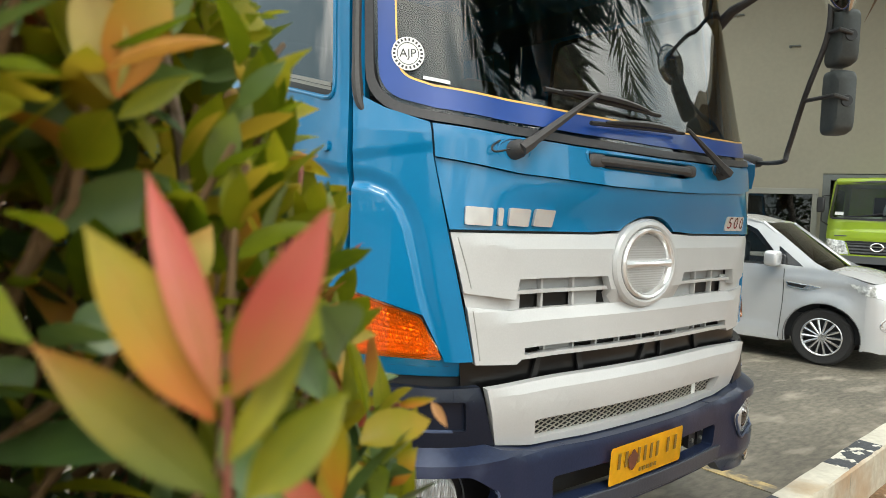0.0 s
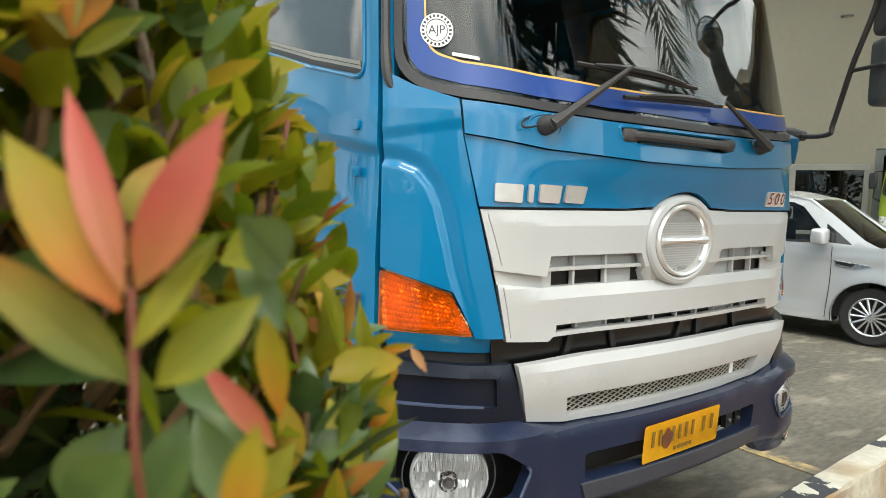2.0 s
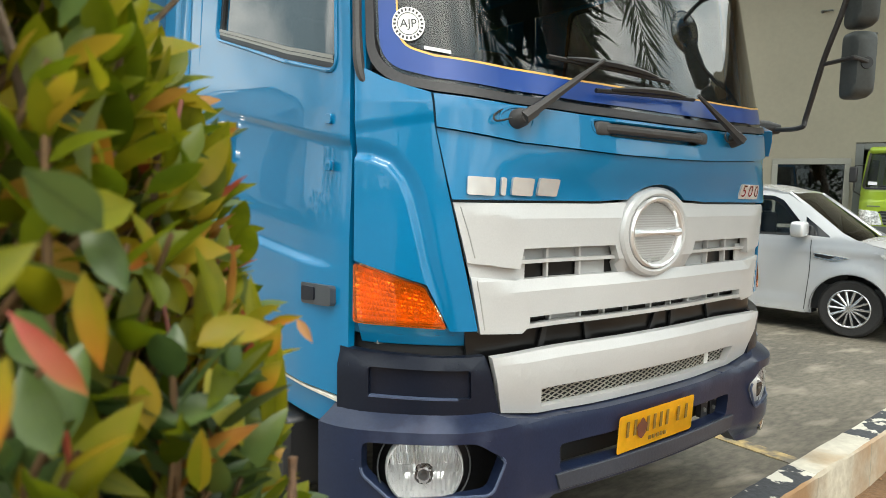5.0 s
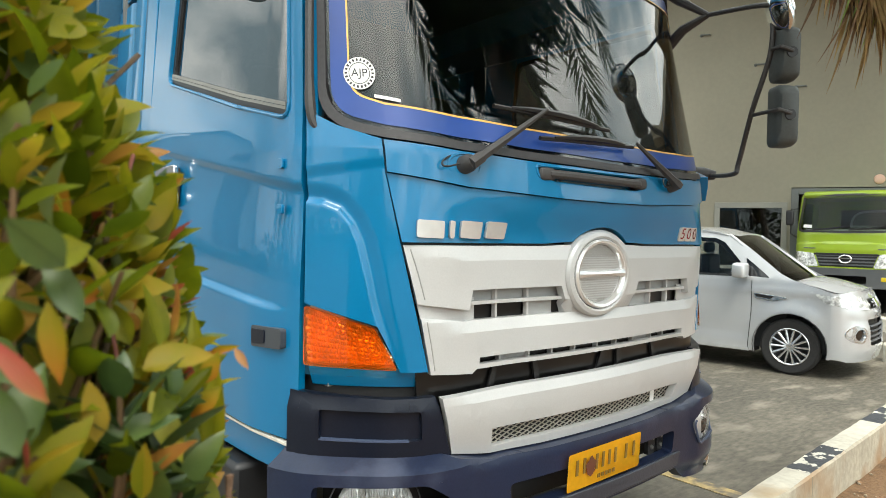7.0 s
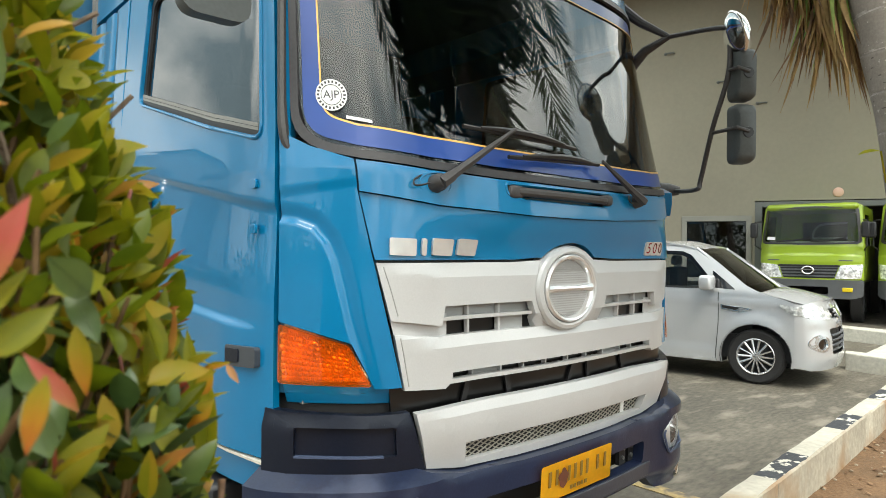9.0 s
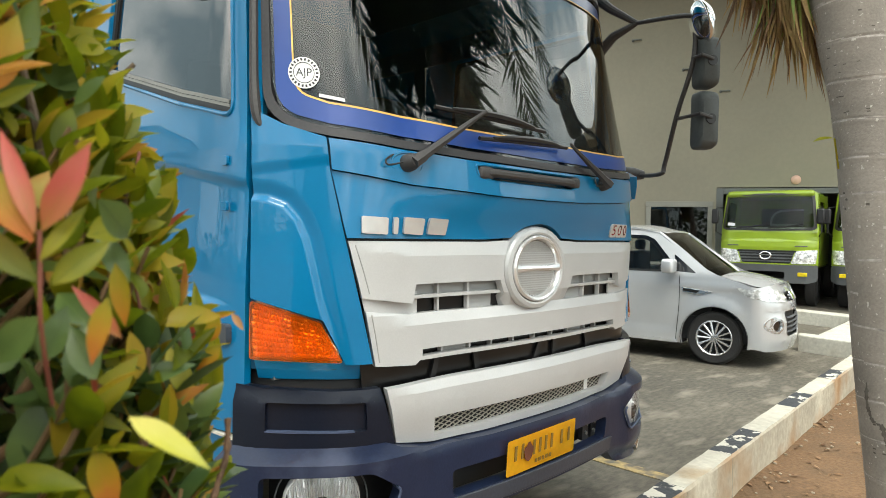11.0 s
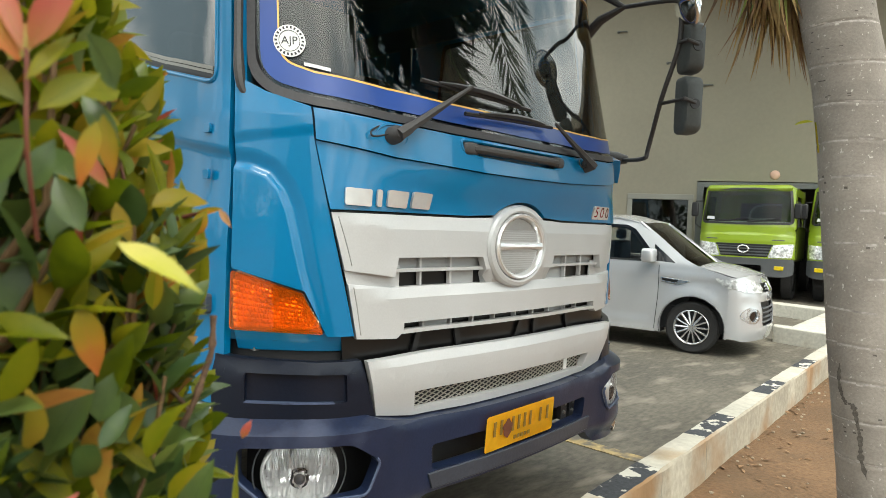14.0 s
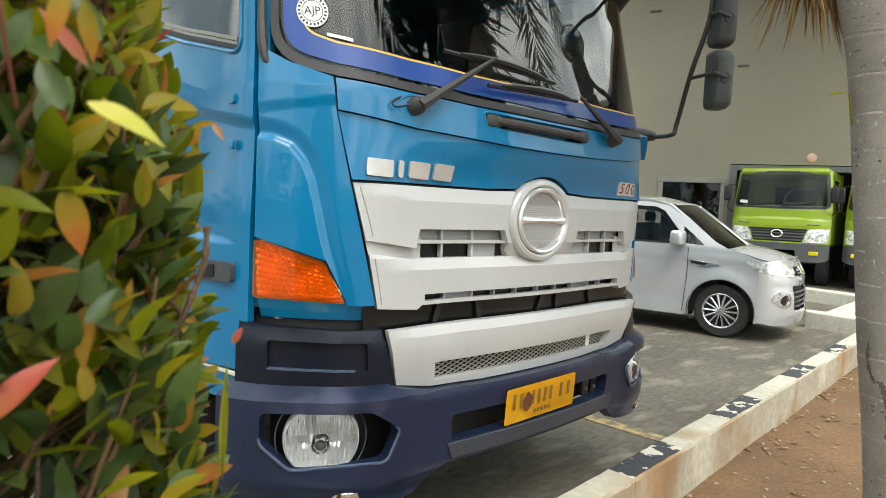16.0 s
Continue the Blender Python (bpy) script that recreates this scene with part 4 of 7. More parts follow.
    # dark sheet standing in for the shade inside the bumper opening
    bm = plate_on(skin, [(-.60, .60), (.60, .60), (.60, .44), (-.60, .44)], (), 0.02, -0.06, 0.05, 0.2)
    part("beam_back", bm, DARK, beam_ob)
    # chassis bits inside the opening
    for s in (-.46, .38, .455):
        bm = plate_on(skin, [(s - .026, .566), (s + .026, .566), (s + .026, .480), (s - .026, .480)], (), 0.02, 0.024, 0.05, 0.2)
        part("bracket", bm, BLACK, beam_ob)
    for s, z in ((-.452, .545), (-.456, .508), (.385, .545), (.378, .508), (.455, .542), (.452, .505)):
        bm = bmesh.new()
        c = skin(s, z, 0.022)
        lathe(bm, [(0, .010), (.008, .009), (.011, 0)], c, (0, -1, 0), 10)
        part("bolt", bm, STEEL, beam_ob)
    # lower lip bar
    bm = plate_on(skin, [(-.50, .474), (.52, .474), (.50, .418), (-.48, .418)], (), 0.05, 0.078, 0.05, 0.2)
    part("lip", bm, LIP, beam_ob, "charcoal lower lip with a worn edge", bevel=0.010)
    cover = [(-1.20, .893), (-1.04, .883), (-.90, .876), (-.755, .876), (-.70, .692), (-1.20, .70)]
    pocket = rounded([(-1.10, .845), (-.805, .838), (-.80, .752), (-1.10, .757)], 0.008, 2)
    upper_strip = [(-.745, .876), (-.4, .880), (.4, .880), (.745, .876), (.692, .692), (.545, .668), (.3, .660), (-.3, .660), (-.545, .668), (-.692, .692)]
    grid_hole = [(-.545, .752), (.545, .752), (.52, .690), (-.535, .689)]
    for mir in (0, 1):
        f = mirrored if mir else (lambda o: o)
        bm = plate_on(skin, f(cover), [f(pocket)], 0.03, lambda s, z: 0.012 + 0.012 * smoothstep(.88, .84, z), 0.04, 0.04)
        cv = P("bumper_cover", bm, NAVY_DARK, "dark plastic bumper end cover", bevel=0.004)
        bm = plate_on(skin, f([(-1.13, .86), (-.78, .85), (-.77, .74), (-1.13, .745)]), (), 0.01, 0.008, 0.05, 0.2)
        part("pocket", bm, NAVY_DARK, cv)
        bm = plate_on(skin, f([(-1.10, .759), (-.84, .754), (-.84, .750), (-1.10, .754)]), (), 0.02, 0.026, 0.05, 0.2)
        part("pocket_edge", bm, NAVY_EDGE, cv)
        sg = 1 if mir else -1
        # headlamp: bowl, projector, clear lens
        c = skin(.85, .548, 0.0) if mir else skin(-.935, .548, 0.0)
        nrm = Vector((.36, -.933, 0)) if mir else Vector((-.52, -.854, 0))
        bm = plate_on(skin, f([(-1.12, .66), (-.58, .66), (-.58, .38), (-1.12, .38)]), (), 0.01, -0.07, 0.05, 0.2)
        hl = P("headlamp", bm, BLACK, "round clear headlamp in the bumper")
        def flat_foot(bm_, at=c):
            for v in bm_.verts:
                v.co.z = max(v.co.z, at.z - .088)
            return bm_
        bm = bmesh.new()
        lathe(bm, [(.117, .020), (.115, .044), (.110, .048), (.107, .030), (.109, .0)], c, nrm, 44)
        part("rim", flat_foot(bm), CHROME_SATIN, hl, "thin bright rim", smooth=50)
        bm = bmesh.new()
        lathe(bm, [(.136, .018), (.138, .026), (.141, .018)], c, nrm, 44)
        part("outer_ring", flat_foot(bm), STEEL_DARK, hl)
        u = Vector((-nrm.y, nrm.x, 0)) * -sg
        rl = random.Random(7)
        # reflector: a bowl of many small mirrors, fine upright flutes across the middle
        bm = bmesh.new()

        def bowl(x, z, d=0.0):
            return c + nrm * (-.055 + 4.4 * (x * x + z * z) + d) + u * x + Vector((0, 0, z))
        for z0, z1, w in ((.082, .107, .018), (.052, .082, .013), (.030, .052, .006), (.004, .030, .006), (-.016, .004, .013), (-.036, -.016, .012), (-.062, -.036, .011), (-.088, -.062, .014)):
            x = -.107
            while x < .107:
                x1 = x + w * rl.uniform(.85, 1.15)
                q = [(max(-.107, min(.107, a)), b) for a, b in ((x, z0), (x1, z0), (x1, z1), (x, z1))]
                lim = [math.sqrt(max(0.0, .108 ** 2 - b * b)) for _, b in q]
                q = [(max(-m_, min(m_, a)), b) for (a, b), m_ in zip(q, lim)]
                if abs(q[1][0] - q[0][0]) + abs(q[2][0] - q[3][0]) > .004:
                    hump, tilt, rise = rl.uniform(.001, .0045), rl.uniform(-.0025, .0025), rl.uniform(.2, .75) * (z1 - z0) * (1 if z0 > -.03 else .3)
                    mb, mt = ((q[0][0] + q[1][0]) / 2, z0), ((q[2][0] + q[3][0]) / 2, z1)
                    v = [bm.verts.new(bowl(*p_, d_)) for p_, d_ in ((q[0], rise), (mb, hump + rise), (q[1], tilt + rise), (q[2], -tilt), (mt, hump), (q[3], 0))]
                    bm.faces.new((v[0], v[1], v[4], v[5]))
                    bm.faces.new((v[1], v[2], v[3], v[4]))
                x = x1
        part("reflector", bm, LAMP_BOWL, hl, "bright reflector of many small facets", smooth=0)
        bm = bmesh.new()
        lathe(bm, [(.030, .004), (.024, .012), (.016, .004), (.012, -.02), (0, -.02)], bowl(0, -.026), nrm, 24)
        part("bulb_collar", bm, CHROME, hl)
        bm = bmesh.new()
        lathe(bm, [(0, .006), (.010, .004), (.014, -.006), (.016, -.04)], c + Vector((0, 0, -.026)) - nrm * .03, nrm, 20)
        part("bulb_cap", bm, STEEL_DARK, hl)
        bm = bmesh.new()
        lathe(bm, [(.112, .042), (.092, .056), (.050, .064), (0, .067), (0, .063), (.050, .060), (.092, .052), (.112, .038)], c, nrm, 40)
        ob = part("lens", flat_foot(bm), CLEAR, hl, "clear lens")
        ob.visible_shadow = False
        # raised edge round the lamp well
        bm = bmesh.new()
        edge = [skin(sg * (abs(a) - (.085 if mir else 0)), b, bump_off(a, b) + 0.004) for a, b in fog_l]
        low_ = [p for p in edge if p.z < .585]
        tube(bm, low_, 0.005, 6, False)
        part("well_edge", bm, NAVY_EDGE, hl)
        # small lower lamp
        c2 = skin(sg * .86, .36, 0.05)
        bm = bmesh.new()
        lathe(bm, [(.045, 0), (.043, .014), (.03, .02), (0, .024)], c2, nrm, 24)
        part("lower_lamp", bm, CHROME, hl)
    def strip_off(s, z):
        a = abs(s)
        ridge = .848 if a < .62 else .848 + .224 * (a - .62)
        edge = .535 + .535 * (z - .689)
        return 0.022 + 0.030 * min(1.0, max(0.0, (z - .66) / .14)) - 0.45 * max(0.0, z - ridge) - 0.09 * max(0.0, a - edge)
    bm = plate_on(skin, upper_strip, [grid_hole], 0.03, strip_off, 0.04, 0.05, [((-.6, .848), (.6, .848)), ((-.62, .848), (-.745, .876)), ((.62, .848), (.745, .876)), ((-.62, .848), (-.535, .689)), ((.62, .848), (.535, .689))])
    st2 = P("bumper_strip", bm, SILVER, "silver bumper centre strip", smooth=14, bevel=0.004)
    # dark backing sheet, its colour stands for the shade behind the mesh
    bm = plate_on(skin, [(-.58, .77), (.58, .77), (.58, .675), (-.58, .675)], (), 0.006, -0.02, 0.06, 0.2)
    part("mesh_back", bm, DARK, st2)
    # expanded metal mesh
    bm = bmesh.new()
    pitch, n = .044, 32
    for k in range(-7, n):
        for d in (1, -1):
            x0 = -.56 + pitch * .82 * k
            a, b = (x0, .680), (x0 + .19, .762)
            if d < 0:
                a, b = (x0, .762), (x0 + .19, .680)
            seg = [(a[0] + (b[0] - a[0]) * i / 8, a[1] + (b[1] - a[1]) * i / 8) for i in range(9)]
            seg = [q for q in seg if -.56 < q[0] < .56]
            if len(seg) > 1:
                tube(bm, [skin(q[0], q[1], 0.002) for q in seg], 0.0024, 4)
    part("mesh_grid", bm, MESHMETAL, st2, "expanded metal mesh", smooth=0)

    bm = plate_on(skin, [(.395, .752), (.425, .752), (.420, .692), (.392, .692)], (), 0.003, 0.006, 0.1, 0.2)
    part("mesh_tag", bm, WHITE, st2, "small pale scrap on the mesh", smooth=0)

    # number plate with plain bars
    pc = Vector((-.03, -.016, .557))
    m = Matrix.Translation(pc) @ Matrix.Rotation(radians(-1.0), 4, "Y") @ Matrix.Rotation(radians(4), 4, "X")
    bm = bmesh.new()
    o = rounded([(-.215, -.0675), (.215, -.0675), (.215, .0675), (-.215, .0675)], .012)
    vs = [bm.verts.new((a, 0, b)) for a, b in o]
    bm.faces.new(vs)
    bmesh.ops.solidify(bm, geom=bm.faces[:], thickness=0.003)
    bm.transform(m)
    pl = P("number_plate", bm, YELLOW, "yellow metal number plate, scratched", smooth=0)
    for a, b in ((-.185, -.155), (-.145, -.115), (-.075, -.045), (-.038, -.008), (-.001, .029), (.036, .066), (.10, .135), (.148, .183)):
        bm = bmesh.new()
        box(bm, ((a + b) / 2 - .0065, -.0055, -.013), ((a + b) / 2 + .0065, -.0035, .043), m)
        part("plate_bar", bm, PLATE_INK, pl, smooth=0)
    for k in range(5):
        bm = bmesh.new()
        box(bm, (-.05 + .022 * k, -.0055, -.048), (-.036 + .022 * k, -.0035, -.034), m)
        part("plate_bar", bm, PLATE_INK, pl, smooth=0)
    bm = bmesh.new()
    vs = [bm.verts.new(m @ Vector((-.095 + .028 * math.cos(a) * (1 + .2 * math.sin(5 * a)), -.0066, .006 + .034 * math.sin(a) * (1 + .15 * math.cos(4 * a))))) for a in np.linspace(0, 2 * math.pi, 18)[:-1]]
    bm.faces.new(vs)
    part("rust_patch", bm, RUST, pl, smooth=0)

    # wipers
    def wiper(pivot, elbow, tip0, tip1):
        bm = bmesh.new()
        c = skin(*pivot, 0.0)
        lathe(bm, [(.030, -.01), (.028, .030), (.020, .048), (0, .052)], c, (0, -1, .2), 18)
        w = P("wiper", bm, RUBBER, "black wiper")
        bm = bmesh.new()
        rim_ = [skin(a, b, .006) for a, b in circle(pivot[0], pivot[1], .056, 28, .036)]
        tube(bm, rim_ + rim_[:1], .0042, 6, False)
        P("wiper_recess", bm, BLUE)
        bm = bmesh.new()
        tube(bm, spline([skin(pivot[0] - .03, pivot[1], .03), skin(pivot[0] - .075, pivot[1] - .010, .03), skin(pivot[0] - .080, pivot[1] + .006, .02), skin(pivot[0] - .04, pivot[1] + .03, .0)], 6), .0032, 6)
        part("washer_hose", bm, BLACK, w)
        bm = bmesh.new()
        a, b = skin(*pivot, .045), skin(*elbow, .05)
        k = a.lerp(b, .35)
        tube(bm, [a, a.lerp(b, .12), a.lerp(b, .14), k, b], [.021, .020, .0165, .0145, .0065], 6)
        part("wiper_arm", bm, RUBBER, w)
        bm = bmesh.new()
        pts = [skin(tip0[0] + (tip1[0] - tip0[0]) * i / 8, tip0[1] + (tip1[1] - tip0[1]) * i / 8, .022) for i in range(9)]
        tube(bm, pts, .0075, 6)
        pts2 = [x + Vector((0, -.014, .011)) * math.sin(math.pi * (i + 1) / 8) for i, x in enumerate(pts[1:-1])]
        tube(bm, pts2, [.005, .009, .011, .012, .011, .009, .005], 6)
        for i, j in ((1, 3), (5, 7)):
            tube(bm, [pts[i], pts[j - (1 if i == 1 else 2)] + Vector((0, -.010, .008))], .003, 5)
        part("wiper_blade", bm, BLACK, w)
    wiper(WIPE[0], WIPE[1], WIPE[2], WIPE[3])
    wiper(WIPE[4], WIPE[5], WIPE[6], WIPE[7])

    # near-side mirrors on a bent arm
    bm = bmesh.new()
    tube(bm, spline([(1.10, .34, 1.70), (1.165, .268, 1.69), (1.065, 0.083, 1.681), (1.067, 0.060, 1.733), (0.987, -0.035, 1.958), (0.955, -0.122, 2.191), (0.958, -0.122, 2.363), (0.936, -0.093, 2.406), (1.0065, .203, 2.45)], 6), .0115, 10)
    arm = P("mirror_arm", bm, RUBBER, "bent black mirror arm")
    bm = bmesh.new()
    tube(bm, [(1.08, .34, 1.70), (1.15, .28, 1.697), (1.185, .235, 1.692)], [.038, .036, .022], 12)
    part("arm_foot", bm, RUBBER, arm)
    bm = bmesh.new()
    tube(bm, [(.95, .44, 2.64), (.965, .33, 2.54), (1.0065, .203, 2.45)], [.03, .022, .014], 10)
    tube(bm, [(.99, .42, 2.32), (.985, .32, 2.40), (1.0065, .203, 2.45)], [.03, .024, .014], 10)
    part("arm_fork", bm, RUBBER, arm)
    for z0, z1, cx, cy in ((2.068, 2.305, 1.000, -.171), (1.781, 2.052, 1.000, -.171)):
        bm = bmesh.new()
        prof = rounded([(-.063, 0), (.063, 0), (.063, z1 - z0), (-.063, z1 - z0)], .034, 5)
        d1 = Vector((.80, -.60, 0)) * 0.78
        n1 = Vector((-.60, -.80, 0))
        rings = []
        for k, (off, sc) in enumerate(((.05, 1.0), (.0, 1.0), (-.03, .93), (-.045, .75))):
            mid = (z1 - z0) / 2
            rings.append([bm.verts.new(Vector((cx, cy, z0)) + d1 * a * sc + Vector((0, 0, mid + (b - mid) * sc)) + n1 * -off) for a, b in prof])
        for r0, r1 in zip(rings, rings[1:]):
            for k in range(len(r0)):
                bm.faces.new((r0[k - 1], r0[k], r1[k], r1[k - 1]))
        bm.faces.new(rings[0])
        bm.faces.new(rings[-1][::-1])
        mr = P("mirror", bm, MIRRORBACK, "dark grey plastic side mirror", smooth=50)
        bm = bmesh.new()
        zc = (z0 + z1) / 2
        tube(bm, [(.996 if z0 < 2 else .956, -.028 if z0 < 2 else -.12, zc + .02), Vector((cx, cy, zc + .018)) - d1 * .075 + n1 * .058, Vector((cx, cy, zc + .004)) + n1 * .050], .009, 8)
        part("clamp", bm, RUBBER, mr, "dark clamp arm")
        bm = bmesh.new()
        lathe(bm, [(.026, 0), (.024, .006), (0, .007)], Vector((cx, cy, zc)) + n1 * .043, n1, 16)
        part("clamp_socket", bm, BLACK, mr)
    kc, ka = Vector((.965, -.15, 2.368)), Vector((-.58, .66, -.25))
    bm = bmesh.new()
    lathe(bm, [(0, -.055), (.05, -.050), (.085, -.034), (.106, -.008), (.110, .004), (.104, .008), (.099, .006)], kc, ka, 36)
    km = P("kerb_mirror", bm, CHROME, "round chrome-backed kerb mirror", smooth=80)
    bm = bmesh.new()
    lathe(bm, [(.101, .005), (.085, .022), (.06, .036), (.03, .044), (0, .047)], kc, ka, 36)
    part("mirror_glass", bm, MIRROR, km, "convex mirror glass", smooth=80)
    bm = bmesh.new()
    tube(bm, [kc + Vector((0, 0, -.02)), (.958, -.122, 2.315)], .010, 8)
    part("stalk", bm, RUBBER, km)
    # far-side small bracket below the mirror arm
    bm = plate_on(skin, [(.93, 1.66), (1.10, 1.70), (1.13, 1.58), (1.0, 1.55)], (), 0.05, 0.05, 0.04, 0.1)
    P("step_bracket", bm, BLUE, bevel=0.01)
    # driver's mirror, seen against the side window
    bm = bmesh.new()
    prof = rounded([(-.095, 0), (.095, 0), (.095, .36), (-.095, .36)], .05, 5)
    rings = []
    for off, sc in ((.05, 1), (0, 1), (-.03, .9), (-.04, .7)):
        rings.append([bm.verts.new(Vector((-1.31, .27 - off, 1.985)) + Vector((a * sc, 0, .18 + (b - .18) * sc))) for a, b in prof])
    for r0, r1 in zip(rings, rings[1:]):
        for k in range(len(r0)):
            bm.faces.new((r0[k - 1], r0[k], r1[k], r1[k - 1]))
    bm.faces.new(rings[0])
    bm.faces.new(rings[-1][::-1])
    mr = P("mirror", bm, MIRRORBACK, "dark grey plastic side mirror", smooth=50)
    bm = bmesh.new()
    tube(bm, spline([(-1.08, .40, 2.5), (-1.2, .33, 2.5), (-1.31, .25, 2.42), (-1.31, .25, 2.2)], 5), .012, 8)
    part("mirror_arm", bm, RUBBER, mr)

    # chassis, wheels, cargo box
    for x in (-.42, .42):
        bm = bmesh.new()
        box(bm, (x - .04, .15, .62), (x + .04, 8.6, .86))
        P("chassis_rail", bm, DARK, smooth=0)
    for x, y in ((-.98, 1.45), (.98, 1.45), (-.95, 5.4), (.95, 5.4), (-.95, 6.7), (.95, 6.7)):
        sg = -1 if x < 0 else 1
        bm = bmesh.new()
        lathe(bm, [(.27, -.12), (.42, -.14), (.49, -.11), (.505, -.04), (.505, .04), (.49, .11), (.42, .14), (.27, .12), (.27, -.12)], (x, y, .505), (sg, 0, 0), 40)
        wh = P("wheel", bm, TYRE, "black truck tyre on steel rim")
        bm = bmesh.new()
        lathe(bm, [(.275, .11), (.255, .09), (.23, .02), (.12, .0), (.11, .06), (0, .07)], (x, y, .505), (sg, 0, 0), 30)
        part("rim", bm, STEEL_DARK, wh)
        bm = bmesh.new()
        if y < 2:
            pts = [(x + sg * .12, y + .62 * math.cos(a), .52 + .60 * math.sin(a)) for a in np.linspace(.1, math.pi - .1, 14)]
            rows = [[bm.verts.new((px - sg * .34, py, pz)), bm.verts.new((px, py, pz))] for px, py, pz in pts]
            for a, b in zip(rows, rows[1:]):
                bm.faces.new((a[0], a[1], b[1], b[0]))
            bmesh.ops.solidify(bm, geom=bm.faces[:], thickness=0.02)
            P("mudguard", bm, BLACK)
        else:
            bm.free()
    for sg in (-1, 1):
        bm = bmesh.new()
        box(bm, (sg * 1.07 - .09, .62, .34), (sg * 1.07 + .05, .98, .60))
        P("step", bm, BLACK, bevel=0.02)
        bm = bmesh.new()
        box(bm, (sg * .95 - .2, 2.55, .50), (sg * .95 + .2, 3.5, .95))
        P("fuel_tank", bm, STEEL_DARK, bevel=0.05)
    bm = bmesh.new()
    box(bm, (-1.16, 2.50, .95), (1.16, 2.56, 3.3))
    P("gap_frame", bm, BLUE_DULL, smooth=0)
    bm = bmesh.new()
    box(bm, (-1.2, 2.70, 1.0), (1.2, 8.8, 3.5))
    cb = P("cargo_body", bm, BLUE_DULL, "dull blue steel cargo body", smooth=0, bevel=0.02)
    for k in range(8):
        for sg in (-1, 1):
            bm = bmesh.new()
            box(bm, (sg * 1.2 - .04, 2.8 + .8 * k, 1.0), (sg * 1.2 + .04, 2.88 + .8 * k, 3.5))
            part("rib", bm, BLUE_DULL, cb, smooth=0)
    for z in (1.3, 1.9, 2.45, 3.1):
        bm = bmesh.new()
        box(bm, (-1.2, 2.66, z), (1.2, 2.70, z + .07))
        part("rib", bm, BLUE_DULL, cb, smooth=0)
    settle(t)
    return t


WIPE = [(-.675, 1.580), (-.345, 1.788), (-.555, 1.778), (.005, 1.760), (.425, 1.582), (.132, 1.722), (-.372, 1.692), (.145, 1.712)]
ORANGE = bpy.data.materials.new("orange_lens")
ORANGE.use_nodes = True
_p = ORANGE.node_tree.nodes["Principled BSDF"]
_p.inputs["Base Color"].default_value = lin(246, 128, 34)
_p.inputs["Roughness"].default_value = 0.05
_p.inputs["Transmission Weight"].default_value = 0.9
_p.inputs["Coat Weight"].default_value = 0.6
ORANGE_DEEP = material("lamp_prisms", lin(222, 206, 184), 0.12, 0.55, vary=0.5, vary_scale=9)
CHROME_SATIN = material("satin_chrome", lin(214, 214, 213), 0.22, 0.45, vary=0.05, vary_scale=30)
EMBLEM_CHROME = material("emblem_chrome", lin(226, 226, 226), 0.16, 0.55)
LAMP_BOWL = material("lamp_bowl", lin(253, 253, 253), 0.10, 0.30, vary=0.05, vary_scale=20)
SEAL = material("weathered_rubber", lin(46, 44, 46), 0.42, vary=0.15, grain=0.15, scale=90, bump=0.06)
# NAVY_EDGE: paler than the bumper plastic, for the pocket and lamp well edges
NAVY_EDGE = material("pale_plastic_edge", lin(70, 80, 104), 0.35, vary=0.15)
MARKER = material("marker_lamp_plastic", lin(62, 66, 72), 0.4, vary=0.1)
MIRROR = material("mirror_glass", lin(215, 218, 218), 0.02, 1.0)
STEEL_DARK = material("dark_grey_plastic", lin(92, 94, 98), 0.5, vary=0.1)
MESHMETAL = material("mesh_metal", lin(170, 166, 156), 0.5, 0.3, vary=0.1)
MIRRORBACK = material("mirror_plastic", lin(70, 74, 74), 0.55, vary=0.12, grain=0.08, scale=80)
LIP = material("charcoal_plastic", lin(50, 53, 62), 0.36, vary=0.15, grain=0.12, scale=90, bump=0.06, dirt=lin(104, 104, 108), dirt_low=0.62, dirt_high=0.85)
CHANNEL = material("window_channel_grey", lin(138, 136, 130), 0.4, 0.2, vary=0.1)
BLACK_GLOSS = material("gloss_black", lin(18, 18, 20), 0.08, coat=0.8)
BLUE_DULL = material("dull_blue_paint", lin(14, 74, 104), 0.5, vary=0.15, grain=0.1)
build_truck()


